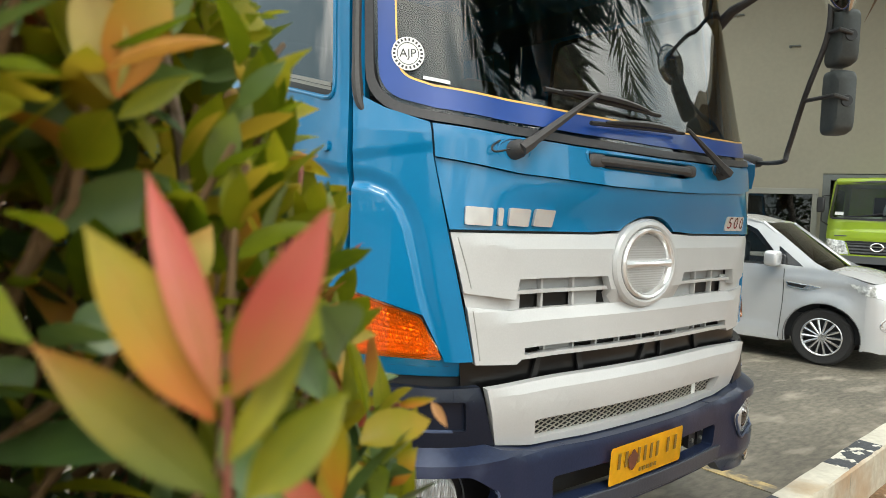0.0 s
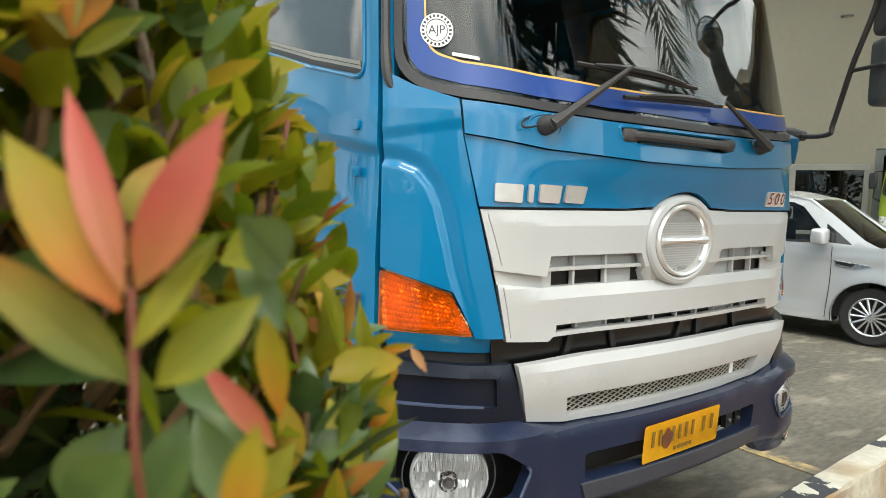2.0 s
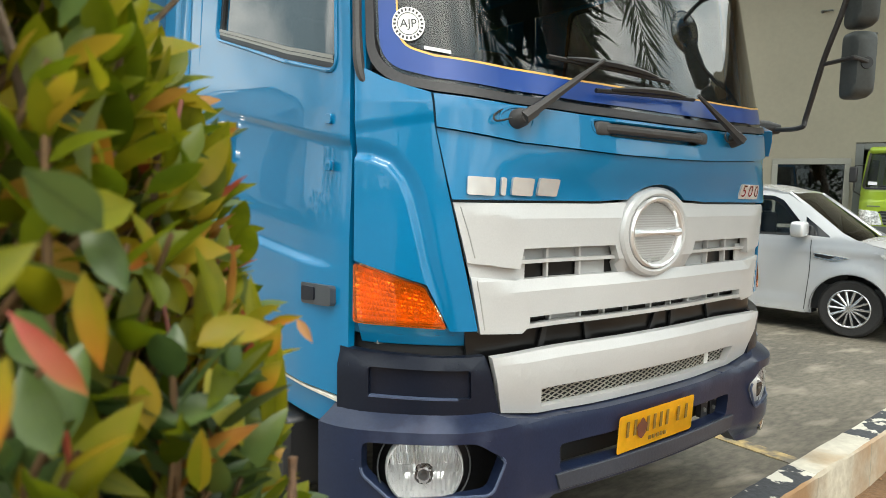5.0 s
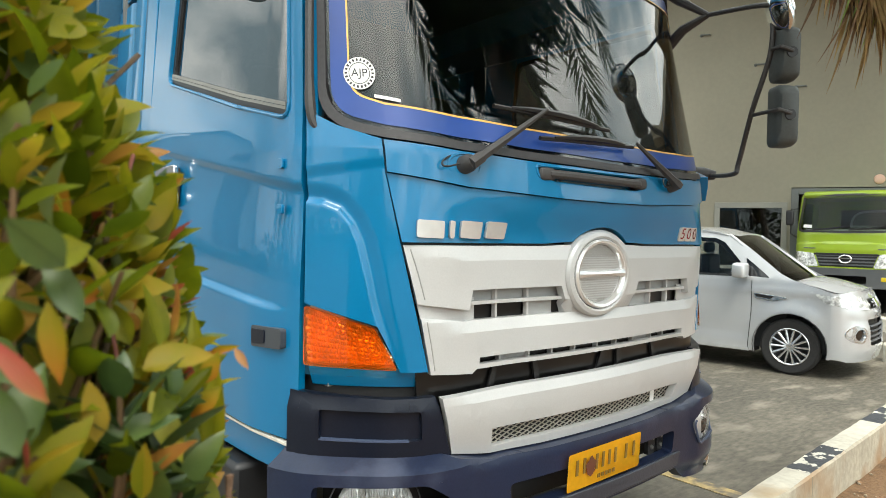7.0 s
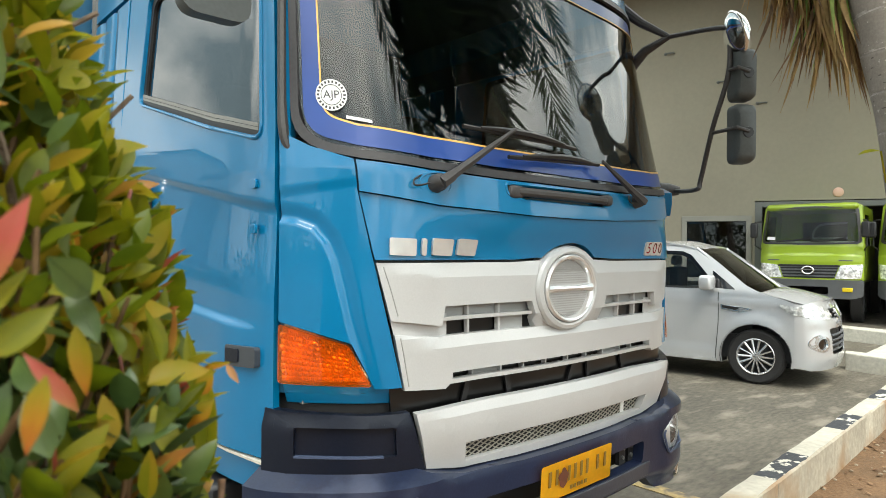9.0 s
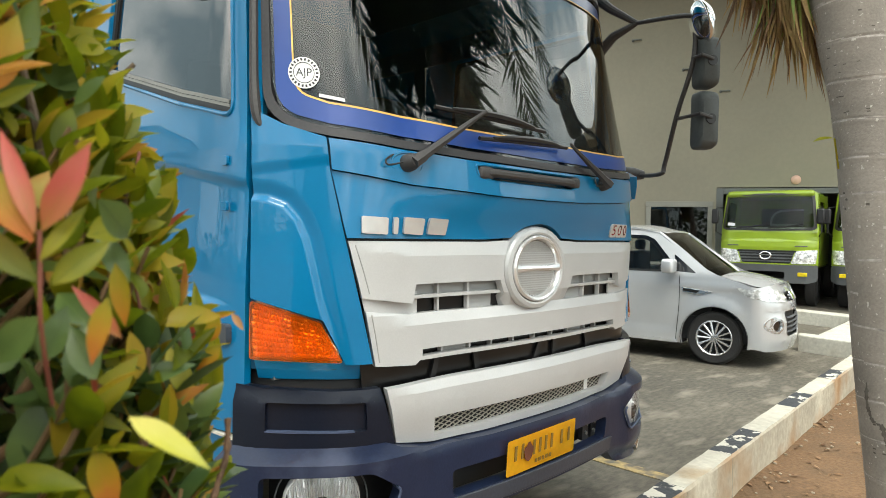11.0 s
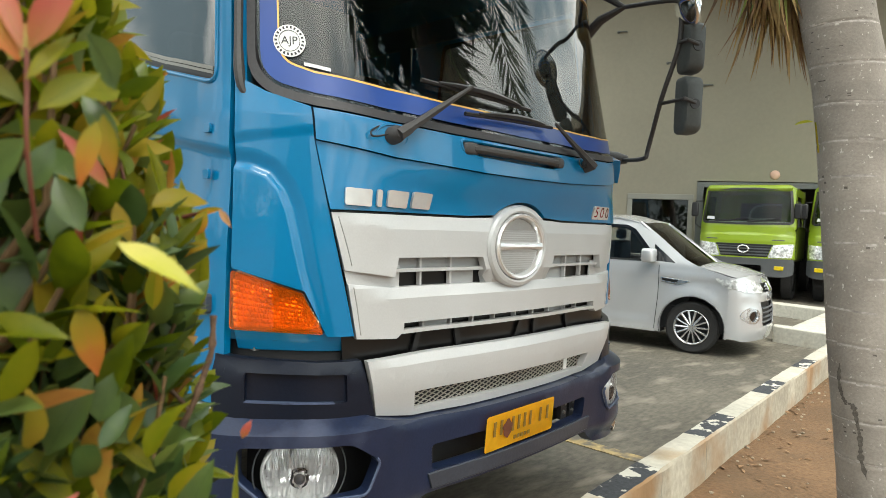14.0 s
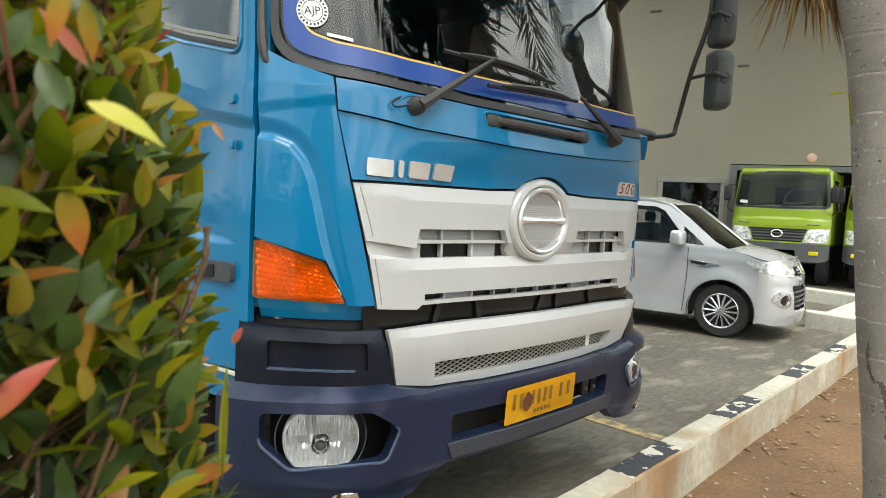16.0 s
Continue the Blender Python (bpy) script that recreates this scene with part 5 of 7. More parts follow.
# ---------------------------------------------------------------- silver hatchback
def build_car():
    ang = radians(CAR_TURN)
    H, W = Vector((math.cos(ang), math.sin(ang), 0)), Vector((-math.sin(ang), math.cos(ang), 0))
    O = Vector(CAR_AT)
    width = 1.36
    t = thing("car", O, "silver compact hatchback with alloy wheels, parked on asphalt", "car")
    L = lambda u, w, z: O + H * u + W * w + Vector((0, 0, z))
    P = lambda name, bm, mat, label="", smooth=35, bevel=0.0, parent=None: part(name, bm, mat, parent or t, label, smooth, bevel)

    def inset(u, z):
        k = 0.02 * (z - 0.55) ** 2 * 4 if z < 0.95 else 0.014 + 0.26 * (z - 0.95)
        k -= 0.020 * smoothstep(0.44, 0.32, abs(math.hypot(u, z - 0.285) - 0.34) + 0.30) * (1 if z < 0.75 else 0)
        crease = 0.010 * smoothstep(0.03, 0.0, abs(z - (0.84 - 0.02 * u)))
        k -= crease * (1 if z < 0.95 else 0)
        k -= 0.014 * smoothstep(0.37, 0.31, z) * smoothstep(-0.36, -0.44, u)
        if u > 0.0:
            k *= 1 - smoothstep(0.15, 0.36, u)
        if u < -2.3:
            k += 0.5 * (u + 2.3) ** 2
        return k

    def arch(u0, r=0.338, z0=0.285, n=18):
        return [(u0 + r * math.cos(a), z0 + r * math.sin(a)) for a in np.linspace(math.pi + 0.24, -0.24, n)]
    outline = [(-2.72, .24), (-2.47, .205)] + arch(-2.12) + [(-1.785, .205), (-.335, .205)] + arch(0) + [(.345, .20), (.362, .20), (.362, .85), (.30, .882), (.22, .905), (.02, .962),
               (-.10, 1.02), (-.42, 1.27), (-.60, 1.40), (-.80, 1.445), (-1.2, 1.47), (-2.2, 1.45), (-2.62, 1.38), (-2.74, 1.0), (-2.76, .6)]
    front_win = rounded([(-1.22, .985), (-.49, .985), (-.475, 1.04), (-.70, 1.30), (-.80, 1.345), (-1.22, 1.36)], .03, 3)
    quarter = rounded([(-.43, .985), (-.20, .972), (-.35, 1.095), (-.455, 1.175)], .015, 3)
    rear_win = rounded([(-2.05, 1.0), (-1.30, .985), (-1.30, 1.365), (-2.05, 1.345)], .04, 3)
    for far in (0, 1):
        place = (lambda u, z, d: L(u, width - inset(u, z) + d, z)) if far else (lambda u, z, d: L(u, inset(u, z) - d, z))
        bm = plate_on(place, outline, [front_win, quarter, rear_win], 0.02, 0.0, 0.05, 0.04)
        sd = P("body_side", bm, CARPAINT, smooth=40)
        for nm, o in (("pane", front_win), ("pane", quarter), ("pane", rear_win)):
            bm = plate_on(place, o, (), 0.006, -0.010, 0.1, 0.06)
            ob = part(nm, bm, CARGLASS if o is not quarter else BLACK_GLOSS, sd, "dark side glass", smooth=60)
            ob.visible_shadow = False
        for o in (front_win, rear_win):
            cu, cz = -1.2 if o is front_win else -1.67, 1.17
            bm = plate_on(place, [((a - cu) * 1.03 + cu, (b - cz) * 1.07 + cz) for a, b in o], [[((a - cu) * .97 + cu, (b - cz) * .95 + cz) for a, b in o]], 0.008, 0.004, 0.1, 0.06)
            part("window_trim", bm, BLACK, sd, smooth=60)
        # smoked rain visor along the top of the front window
        bm = plate_on(place, [(-.50, 1.06), (-.715, 1.30), (-.81, 1.338), (-1.22, 1.352), (-1.22, 1.392), (-.79, 1.378), (-.69, 1.335), (-.475, 1.095)], (), 0.006, 0.012, 0.1, 0.06)
        part("rain_visor", bm, BLACK_GLOSS, sd, "smoked window visor", smooth=60)
        # shut lines
        for pts in ([(-.375, .94), (-.372, .62), (-.395, .23)], [(-1.26, .96), (-1.26, .23)]):
            bm = bmesh.new()
            tube(bm, [place(u, z, 0.0005) for u, z in spline([(a, b, 0) for a, b in pts], 6) and [(q.x, q.y) for q in spline([(a, b, 0) for a, b in pts], 6)]], 0.004, 5)
            part("shut_line", bm, DARK, sd)
        bm = plate_on(place, [(-1.75, .235), (-.38, .235), (-.38, .20), (-1.75, .20)], (), 0.02, 0.012, 0.1, 0.1)
        part("sill", bm, CARPAINT, sd, bevel=0.006)
        # chrome gill behind the front wheel arch
        bm = plate_on(place, [(-.35, .815), (-.13, .795), (-.02, .780), (-.16, .742), (-.335, .765)], (), 0.01, 0.010, 0.05, 0.1)
        part("gill", bm, ALLOY, sd, "chrome side gill", bevel=0.003)
        bm = plate_on(place, [(-.335, .805), (-.15, .788), (-.19, .760), (-.325, .778)], (), 0.01, 0.013, 0.05, 0.1)
        part("gill_slot", bm, BLACK, sd)
        for u in (-1.08, -1.5):
            bm = plate_on(place, rounded([(u - .09, .80), (u + .09, .80), (u + .09, .83), (u - .09, .83)], .012), (), 0.02, 0.025, 0.1, 0.1)
            part("handle", bm, CARPAINT, sd, bevel=0.006)
        bm = plate_on(place, rounded([(.21, .848), (.30, .835), (.364, .826), (.364, .730), (.30, .762)], .008), (), 0.01, 0.008, 0.05, 0.05)
        part("lamp_wrap", bm, LAMPGLASS, sd, "clear headlamp side")
        # door mirror
        bm = bmesh.new()
        r = bmesh.ops.create_uvsphere(bm, u_segments=20, v_segments=14, radius=1)
        wv = (width - inset(-.5, 1.0) + .12) if far else (inset(-.5, 1.0) - .12)
        c = L(-.46, wv, 1.045)
        for v in r["verts"]:
            q = v.co.copy()
            q = Vector([math.copysign(abs(a) ** 0.4, a) for a in q])
            v.co = c + H * q.x * .066 + W * q.y * .115 + Vector((0, 0, q.z * .080))
        mr = P("door_mirror", bm, CARPAINT, "silver door mirror", smooth=60)
        bm = bmesh.new()
        wi = (width - inset(-.45, .98)) if far else inset(-.45, .98)
        tube(bm, [L(-.43, wi, .985), L(-.45, wv, 1.01)], .02, 8)
        part("mirror_foot", bm, BLACK, mr)
        for u in (0.0, -2.12):
            sg = 1 if far else -1
            wc = (width - .085) if far else .085
            bm = bmesh.new()
            lathe(bm, [(.187, -.07), (.258, -.078), (.280, -.06), (.285, -.03), (.285, .03), (.280, .06), (.258, .078), (.187, .07), (.182, .0), (.187, -.07)], L(u, wc, .285), W * sg, 40)
            wh = P("wheel", bm, TYRE, "black tyre on a silver alloy wheel")
            bm = bmesh.new()
            lathe(bm, [(.190, .076), (.182, .080), (.171, .066), (.166, .0)], L(u, wc, .285), W * sg, 36)
            lathe(bm, [(0, .072), (.032, .070), (.042, .056), (.045, .03)], L(u, wc, .285), W * sg, 20)
            part("rim", bm, ALLOY, wh, "silver alloy rim")
            bm = bmesh.new()
            lathe(bm, [(.168, .01), (0, .012)], L(u, wc, .285), W * sg, 24)
            part("brake_disc", bm, DARK, wh)
            for k in range(14):
                a = 2 * math.pi * k / 14
                bm = bmesh.new()
                d = H * math.cos(a) + Vector((0, 0, math.sin(a)))
                c = L(u, wc, .285) + W * sg * .06
                tube(bm, [c + d * .03 + W * sg * .003, c + d * .178], [.011, .013], 5)
                part("spoke", bm, ALLOY, wh)
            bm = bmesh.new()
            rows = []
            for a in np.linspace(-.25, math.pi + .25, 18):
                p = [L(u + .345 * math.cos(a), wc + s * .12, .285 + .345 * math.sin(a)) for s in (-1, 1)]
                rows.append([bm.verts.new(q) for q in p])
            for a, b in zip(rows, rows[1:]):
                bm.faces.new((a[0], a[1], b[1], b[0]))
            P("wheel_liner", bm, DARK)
    mid = width / 2

    def bow(w):
        return ((w - mid) / mid) ** 2
    # roof, windscreen, bonnet
    roof = lambda u, w, d: L(u, w, 1.505 - .055 * bow(w) - .07 * smoothstep(-.95, -.55, u) - .06 * smoothstep(-2.0, -2.7, u) + d)
    bm = plate_on(roof, [(-2.66, .13), (-.66, .13), (-.60, .30), (-.58, mid), (-.60, width - .30), (-.66, width - .13), (-2.66, width - .13)], (), 0.02, 0.0, 0.1, 0.1)
    P("roof", bm, CARPAINT, smooth=60)
    ws = lambda p, w, d: L(.06 - .66 * p - .14 * bow(w) * (1 - .5 * p), w, .955 + .475 * p - .03 * bow(w) * p + d)
    bm = plate_on(ws, [(0, .07), (0, width - .07), (1.0, width - .15), (1.0, .15)], (), 0.006, 0.0, 0.2, 0.1)
    ob = P("windscreen", bm, SCREEN_DARK, "dark raked windscreen", smooth=60)
    for w0, w1 in ((.05, .14), (width - .05, width - .14)):
        bm = bmesh.new()
        tube(bm, [ws(p, w0 + (w1 - w0) * p, .0) for p in np.linspace(0, 1, 8)], .016, 8)
        P("pillar", bm, CARPAINT)
    hood = lambda u, w, d: L(u + .10 * (1 - bow(w)), w, .985 - .060 * bow(w) - .088 * max(0, u / .42) ** 1.6 - .008 * smoothstep(.02, 0, abs(abs(w - mid) - .42)) + d)
    bm = plate_on(hood, [(-.02, .04), (.36, .035), (.43, .10), (.47, .35), (.48, mid), (.47, width - .35), (.43, width - .10), (.36, width - .035), (-.02, width - .04)], (), 0.02, 0.0, 0.05, 0.07)
    P("bonnet", bm, CARPAINT, smooth=50)
    for far in (0, 1):
        bm = bmesh.new()
        rim_ = [(-.02, .04), (.10, .038), (.22, .036), (.36, .035), (.43, .10), (.465, .30), (.475, mid)]
        tube(bm, [hood(a, width - b if far else b, .001) for a, b in [(q.x, q.y) for q in spline([(a, b, 0) for a, b in rim_], 4)]], .0045, 5)
        P("bonnet_gap", bm, DARK)
    # nose: bumper shell, grille, lamps
    def nose(w, z, d):
        b = bow(w)
        q = min(1.0, abs(w - mid) / mid)
        full = (1 - q ** 2.6) ** (1 / 2.6)
        u = .355 + full * (.30 - .03 * b - .09 * smoothstep(.64, .89, z) - .03 * smoothstep(.30, .18, z) + .025 * smoothstep(.60, .50, z))
        return L(u + d, w, z)
    lower = rounded([(.34, .34), (width - .34, .34), (width - .31, .60), (.31, .60)], .04, 3)
    upper = rounded([(.36, .70), (width - .36, .70), (width - .38, .795), (.38, .795)], .03, 3)
    fogs = [circle(.165, .455, .078, 20, .066), circle(width - .165, .455, .078, 20, .066)]
    shell = [(0, .21), (.05, .19), (width - .05, .19), (width, .21), (width, .845), (width - .10, .868), (width - .30, .885), (mid, .895), (.30, .885), (.10, .868), (0, .845)]
    bm = plate_on(nose, shell, [lower, upper, *fogs], 0.012, 0.0, 0.012, 0.05)
    ns = P("front_bumper", bm, CARPAINT, smooth=45)
    bm = plate_on(nose, [(.2, .27), (width - .2, .27), (width - .2, .80), (.2, .80)], (), 0.01, -0.045, 0.1, 0.1)
    part("grille_back", bm, BLACK, ns)
    for z in (.38, .43, .48, .53):
        bm = plate_on(nose, [(.37, z - .006), (width - .37, z - .006), (width - .37, z + .006), (.37, z + .006)], (), 0.02, -0.01, 0.1, 0.2)
        part("slat", bm, STEEL_DARK, ns)
    for z in (.725, .757):
        bm = plate_on(nose, [(.35, z - .008), (width - .35, z - .008), (width - .35, z + .008), (.35, z + .008)], (), 0.02, 0.0, 0.1, 0.2)
        part("slat", bm, CHROME, ns)
    bm = plate_on(nose, rounded([(mid - .05, .705), (mid + .05, .705), (mid + .05, .795), (mid - .05, .795)], .03), (), 0.02, 0.02, 0.1, 0.2)
    part("emblem", bm, CHROME, ns, "plain chrome emblem", bevel=0.005)
    for k, cw in enumerate((.165, width - .165)):
        bm = plate_on(nose, [(cw + a * (1.45 if a * (1 if cw < .5 else -1) < 0 else 1.0), b + (.02 if b > .455 and a * (1 if cw < .5 else -1) < 0 else 0)) for a, b in [(p[0] - cw, p[1]) for p in circle(cw, .455, .094, 24, .080)]], [circle(cw, .455, .064, 24, .056)], 0.02, 0.006, 0.1, 0.2)
        part("fog_ring", bm, ALLOY, ns)
        bm = plate_on(nose, circle(cw, .455, .068, 20, .060), (), 0.01, -0.015, 0.1, 0.2)
        part("fog_lamp", bm, BLACK_GLOSS, ns)
        f = (lambda o: o) if k == 0 else (lambda o: [(width - a, b) for a, b in reversed(o)])
        lampo = rounded(f([(.0, .828), (.0, .735), (.06, .708), (.36, .696), (.42, .735), (.40, .79), (.25, .832), (.09, .845)]), .012, 3)
        bm = plate_on(nose, lampo, (), 0.02, 0.010, 0.012, 0.04)
        part("headlamp", bm, LAMPGLASS, ns, "bright clear headlamp", smooth=50)
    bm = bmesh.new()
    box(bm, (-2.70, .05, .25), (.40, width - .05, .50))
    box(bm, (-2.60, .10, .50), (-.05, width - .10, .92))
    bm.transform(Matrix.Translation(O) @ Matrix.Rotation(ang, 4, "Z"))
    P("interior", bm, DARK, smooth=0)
    for w in (.38, width - .38):
        bm = bmesh.new()
        box(bm, (-1.25, w - .2, .90), (-1.10, w + .2, 1.18))
        box(bm, (-1.22, w - .1, 1.20), (-1.13, w + .1, 1.32))
        bm.transform(Matrix.Translation(O) @ Matrix.Rotation(ang, 4, "Z"))
        P("seat", bm, SEAT, bevel=0.03)
    bm = bmesh.new()
    box(bm, (-2.74, .06, .22), (-2.68, width - .06, 1.0))
    bm.transform(Matrix.Translation(O) @ Matrix.Rotation(ang, 4, "Z"))
    P("tailgate", bm, CARPAINT, bevel=0.02)
    bm = bmesh.new()
    box(bm, (-2.68, .14, 1.0), (-2.63, width - .14, 1.40))
    bm.transform(Matrix.Translation(O) @ Matrix.Rotation(ang, 4, "Z"))
    P("rear_window", bm, BLACK_GLOSS, bevel=0.01)
    settle(t)


CAR_TURN, CAR_AT = -82.0, (4.944, 1.362, 0)
SCREEN_DARK = glass("car_windscreen_glass", (0.3, 0.31, 0.31, 1), 0.0, 1.36)
LAMPGLASS = material("lamp_reflector", lin(238, 240, 240), 0.14, 0.45, 0.9, grain=0.4, scale=26, vary=0.5, vary_scale=13, bump=0.15)
build_car()


# ---------------------------------------------------------------- lime light trucks
def build_lime(at, turn, group):
    t = thing("light_truck", (0, 0, 0), "lime green light truck parked at the workshop opening", "truck", group)
    P = lambda name, bm, mat, label="", smooth=35, bevel=0.0, parent=None: part(name, bm, mat, parent or t, label, smooth, bevel)
    hw = 0.90  # half width; the nose looks along -x, y to its right
    def nose(y, z, d):
        b = (y / hw) ** 2
        x = .05 * b + .16 * b ** 4 + .22 * max(0, z - 1.50) + .02 * smoothstep(1.0, 1.4, z)
        return Vector((x - d, y, z))
    face = rounded([(-hw, .85), (hw, .85), (hw, 1.50), (hw * .93, 2.31), (-hw * .93, 2.31), (-hw, 1.50)], .10, 5)
    scr = rounded([(-hw * .94, 1.56), (0, 1.535), (hw * .94, 1.56), (hw * .86, 2.245), (0, 2.26), (-hw * .86, 2.245)], .09, 5)
    gr = rounded([(-.44, .88), (.44, .88), (.52, 1.14), (-.52, 1.14)], .02, 2)
    bm = plate_on(nose, face, [scr, gr], 0.03, lambda y, z: 0.012 * smoothstep(1.14, 1.20, z) + 0.020 * (smoothstep(1.318, 1.300, z - .03 * (1 - (y / hw) ** 2)) - 1), 0.08, 0.02)
    cab = P("cab_face", bm, LIME, smooth=40)
    bm = plate_on(nose, scr, (), 0.006, -0.012, 0.1, 0.2)
    ob = part("windscreen", bm, LIMEGLASS, cab, "dark windscreen", smooth=60)
    ob.visible_shadow = False
    bm = plate_on(nose, [((a) * 1.03, (b - 1.89) * 1.05 + 1.89) for a, b in scr], [[(a * .97, (b - 1.89) * .95 + 1.89) for a, b in scr]], 0.01, 0.004, 0.1, 0.2)
    part("seal", bm, RUBBER, cab, smooth=60)
    bm = plate_on(nose, [(-.56, .87), (.56, .87), (.56, 1.13), (-.56, 1.13)], (), 0.01, -0.03, 0.1, 0.2)
    part("grille_back", bm, BLACK, cab)
    for z in (.925, .985, 1.045, 1.10):
        w = .44 + .3 * (z - .88)
        bm = plate_on(nose, [(-w, z - .016), (w, z - .016), (w, z + .012), (-w, z + .012)], (), 0.02, 0.0, 0.1, 0.2)
        part("slat", bm, STEEL_DARK, cab)
    bm = bmesh.new()
    lathe(bm, [(.084, .0), (.084, .02), (.072, .028), (.060, .02), (.060, .0)], nose(0, 1.03, .02), (-1, 0, 0), 28)
    for v in bm.verts:
        v.co.y *= 1.35
    box(bm, (-.03, -.07, 1.03), (-.015, .07, 1.05))
    part("emblem", bm, CHROME, cab, "round chrome emblem")
    for sg in (-1, 1):
        o = rounded([(sg * .45, .875), (sg * .86, .885), (sg * .895, 1.16), (sg * .54, 1.13)][::sg], .03, 3)
        bm = plate_on(nose, o, (), 0.03, 0.02, 0.05, 0.1)
        part("headlamp", bm, LAMPGLASS, cab, "clear headlamp", smooth=50, bevel=0.006)
        # side of the cab with a door window
        side = lambda x, z, d, sg=sg: Vector((x, sg * (hw - .07 * max(0, z - 1.50) + d), z))
        outl = [(.20, .85), (1.72, .85), (1.72, 2.26), (.42, 2.26), (.24, 1.52)]
        wn_ = rounded([(.42, 1.52), (1.25, 1.50), (1.25, 2.12), (.58, 2.12)], .05, 3)
        bm = plate_on(side, outl, [wn_], 0.03, 0.0, 0.3, 0.3)
        sd = P("cab_side", bm, LIME, smooth=40)
        bm = plate_on(side, wn_, (), 0.006, -0.012, 0.3, 0.3)
        part("pane", bm, SIDEGLASS, sd)
        bm = plate_on(side, [(.30, .88), (.315, .88), (.315, 1.9), (.30, 1.9)], (), 0.004, 0.003, 0.3, 0.3)
        part("shut_line", bm, DARK, sd)
        bm = bmesh.new()
        box(bm, (-.02, sg * (hw + .06) - .05, 1.66), (.05, sg * (hw + .06) + .09, 1.96))
        mr = P("mirror", bm, BLACK, "black side mirror", bevel=0.03)
        bm = bmesh.new()
        tube(bm, [(.25, sg * .87, 2.0), (.02, sg * (hw + .06), 1.98), (.02, sg * (hw + .06), 1.5), (.25, sg * .89, 1.42)], .014, 6)
        part("arm", bm, BLACK, mr)
        bm = bmesh.new()
        box(bm, (-.03, sg * .66 - .085, .635), (-.008, sg * .66 + .085, .715))
        P("fog_lamp", bm, FOGLENS, "yellow fog lamp", bevel=0.01)
        for x in (.95, 3.7):
            bm = bmesh.new()
            lathe(bm, [(.20, -.10), (.32, -.11), (.375, -.08), (.38, 0), (.375, .08), (.32, .11), (.20, .10), (.20, -.10)], (x, sg * .72, .38), (0, sg, 0), 28)
            w = P("wheel", bm, TYRE, "black truck wheel")
            bm = bmesh.new()
            lathe(bm, [(.2, .08), (.17, .03), (.08, .05), (0, .06)], (x, sg * .72, .38), (0, sg, 0), 20)
            part("rim", bm, STEEL_DARK, w)
    bm = plate_on(nose, rounded([(-hw, .55), (-.75, .50), (.75, .50), (hw, .55), (hw, .855), (-hw, .855)], .05, 3), [rounded([(-.35, .58), (.35, .58), (.35, .72), (-.35, .72)], .03, 2)], 0.06, 0.05, 0.1, 0.1)
    P("bumper", bm, BUMPER_GREY, smooth=40, bevel=0.015)
    bm = bmesh.new()
    box(bm, (.19, -.80, 2.20), (1.74, .80, 2.335))
    P("roof", bm, LIME, bevel=0.06)
    bm = bmesh.new()
    box(bm, (1.70, -.86, .8), (1.76, .86, 1.62))
    box(bm, (1.70, -.86, 2.02), (1.76, .86, 2.28))
    for sg in (-1, 1):
        box(bm, (1.70, min(sg * .86, sg * .42), 1.62), (1.76, max(sg * .86, sg * .42), 2.02))
    P("rear_wall", bm, LIME, smooth=0)
    bm = bmesh.new()
    box(bm, (.3, -.85, .80), (1.7, .85, 1.35))
    P("interior", bm, INTERIOR, smooth=0)
    bm = bmesh.new()
    for y in (-.4, .4):
        box(bm, (.2, y - .05, .55), (5.0, y + .05, .75))
    P("chassis", bm, DARK, smooth=0)
    for sg in (-1, 1):
        bm = bmesh.new()
        tube(bm, [(-.012, sg * .30 + .26, 1.585), (.000, sg * .30 - .02, 1.60), (.016, sg * .30 - .34, 1.655)], .017, 6)
        P("wiper", bm, BLACK)
    bm = bmesh.new()
    box(bm, (.32, -.78, 1.36), (.62, .78, 1.60))
    P("dashboard", bm, PALE_GREY, "pale grey dashboard", bevel=0.04)
    bm = plate_on(nose, [(-.80, 1.535), (.80, 1.535), (.78, 1.565), (-.78, 1.565)], (), 0.012, 0.006, 0.1, 0.2)
    P("cowl_strip", bm, BLACK, "black wiper cowl")
    for y in (-.62, .62):
        bm = plate_on(nose, [(y - .11, 1.215), (y + .11, 1.215), (y + .11, 1.235), (y - .11, 1.235)], (), 0.006, 0.018, 0.1, 0.2)
        P("name_bar", bm, BUMPER_GREY)
    bm = plate_on(nose, rounded([(-.60, 1.10), (.60, 1.10), (.52, 1.135), (-.52, 1.135)], .01, 2), (), 0.012, 0.010, 0.1, 0.2)
    P("grille_brow", bm, BLACK)
    bm = plate_on(nose, [(.60, 1.615), (.76, 1.625), (.75, 1.685), (.60, 1.675)], (), 0.004, 0.002, 0.1, 0.2)
    P("sticker", bm, WHITE, "white windscreen sticker")
    bm = bmesh.new()
    tube(bm, spline([(1.9, .26, 1.68), (1.9, .22, 1.86), (1.9, .06, 1.98), (1.9, -.40, 2.0)], 6), .022, 6)
    tube(bm, [(1.9, .27, 1.68), (1.9, -.42, 1.68)], .022, 6)
    P("bed_rail", bm, WHITE, "white rail behind the cab")
    m = pose(at[0], at[1], 0, 0, 0, turn)
    t.matrix_basis = m
    return t


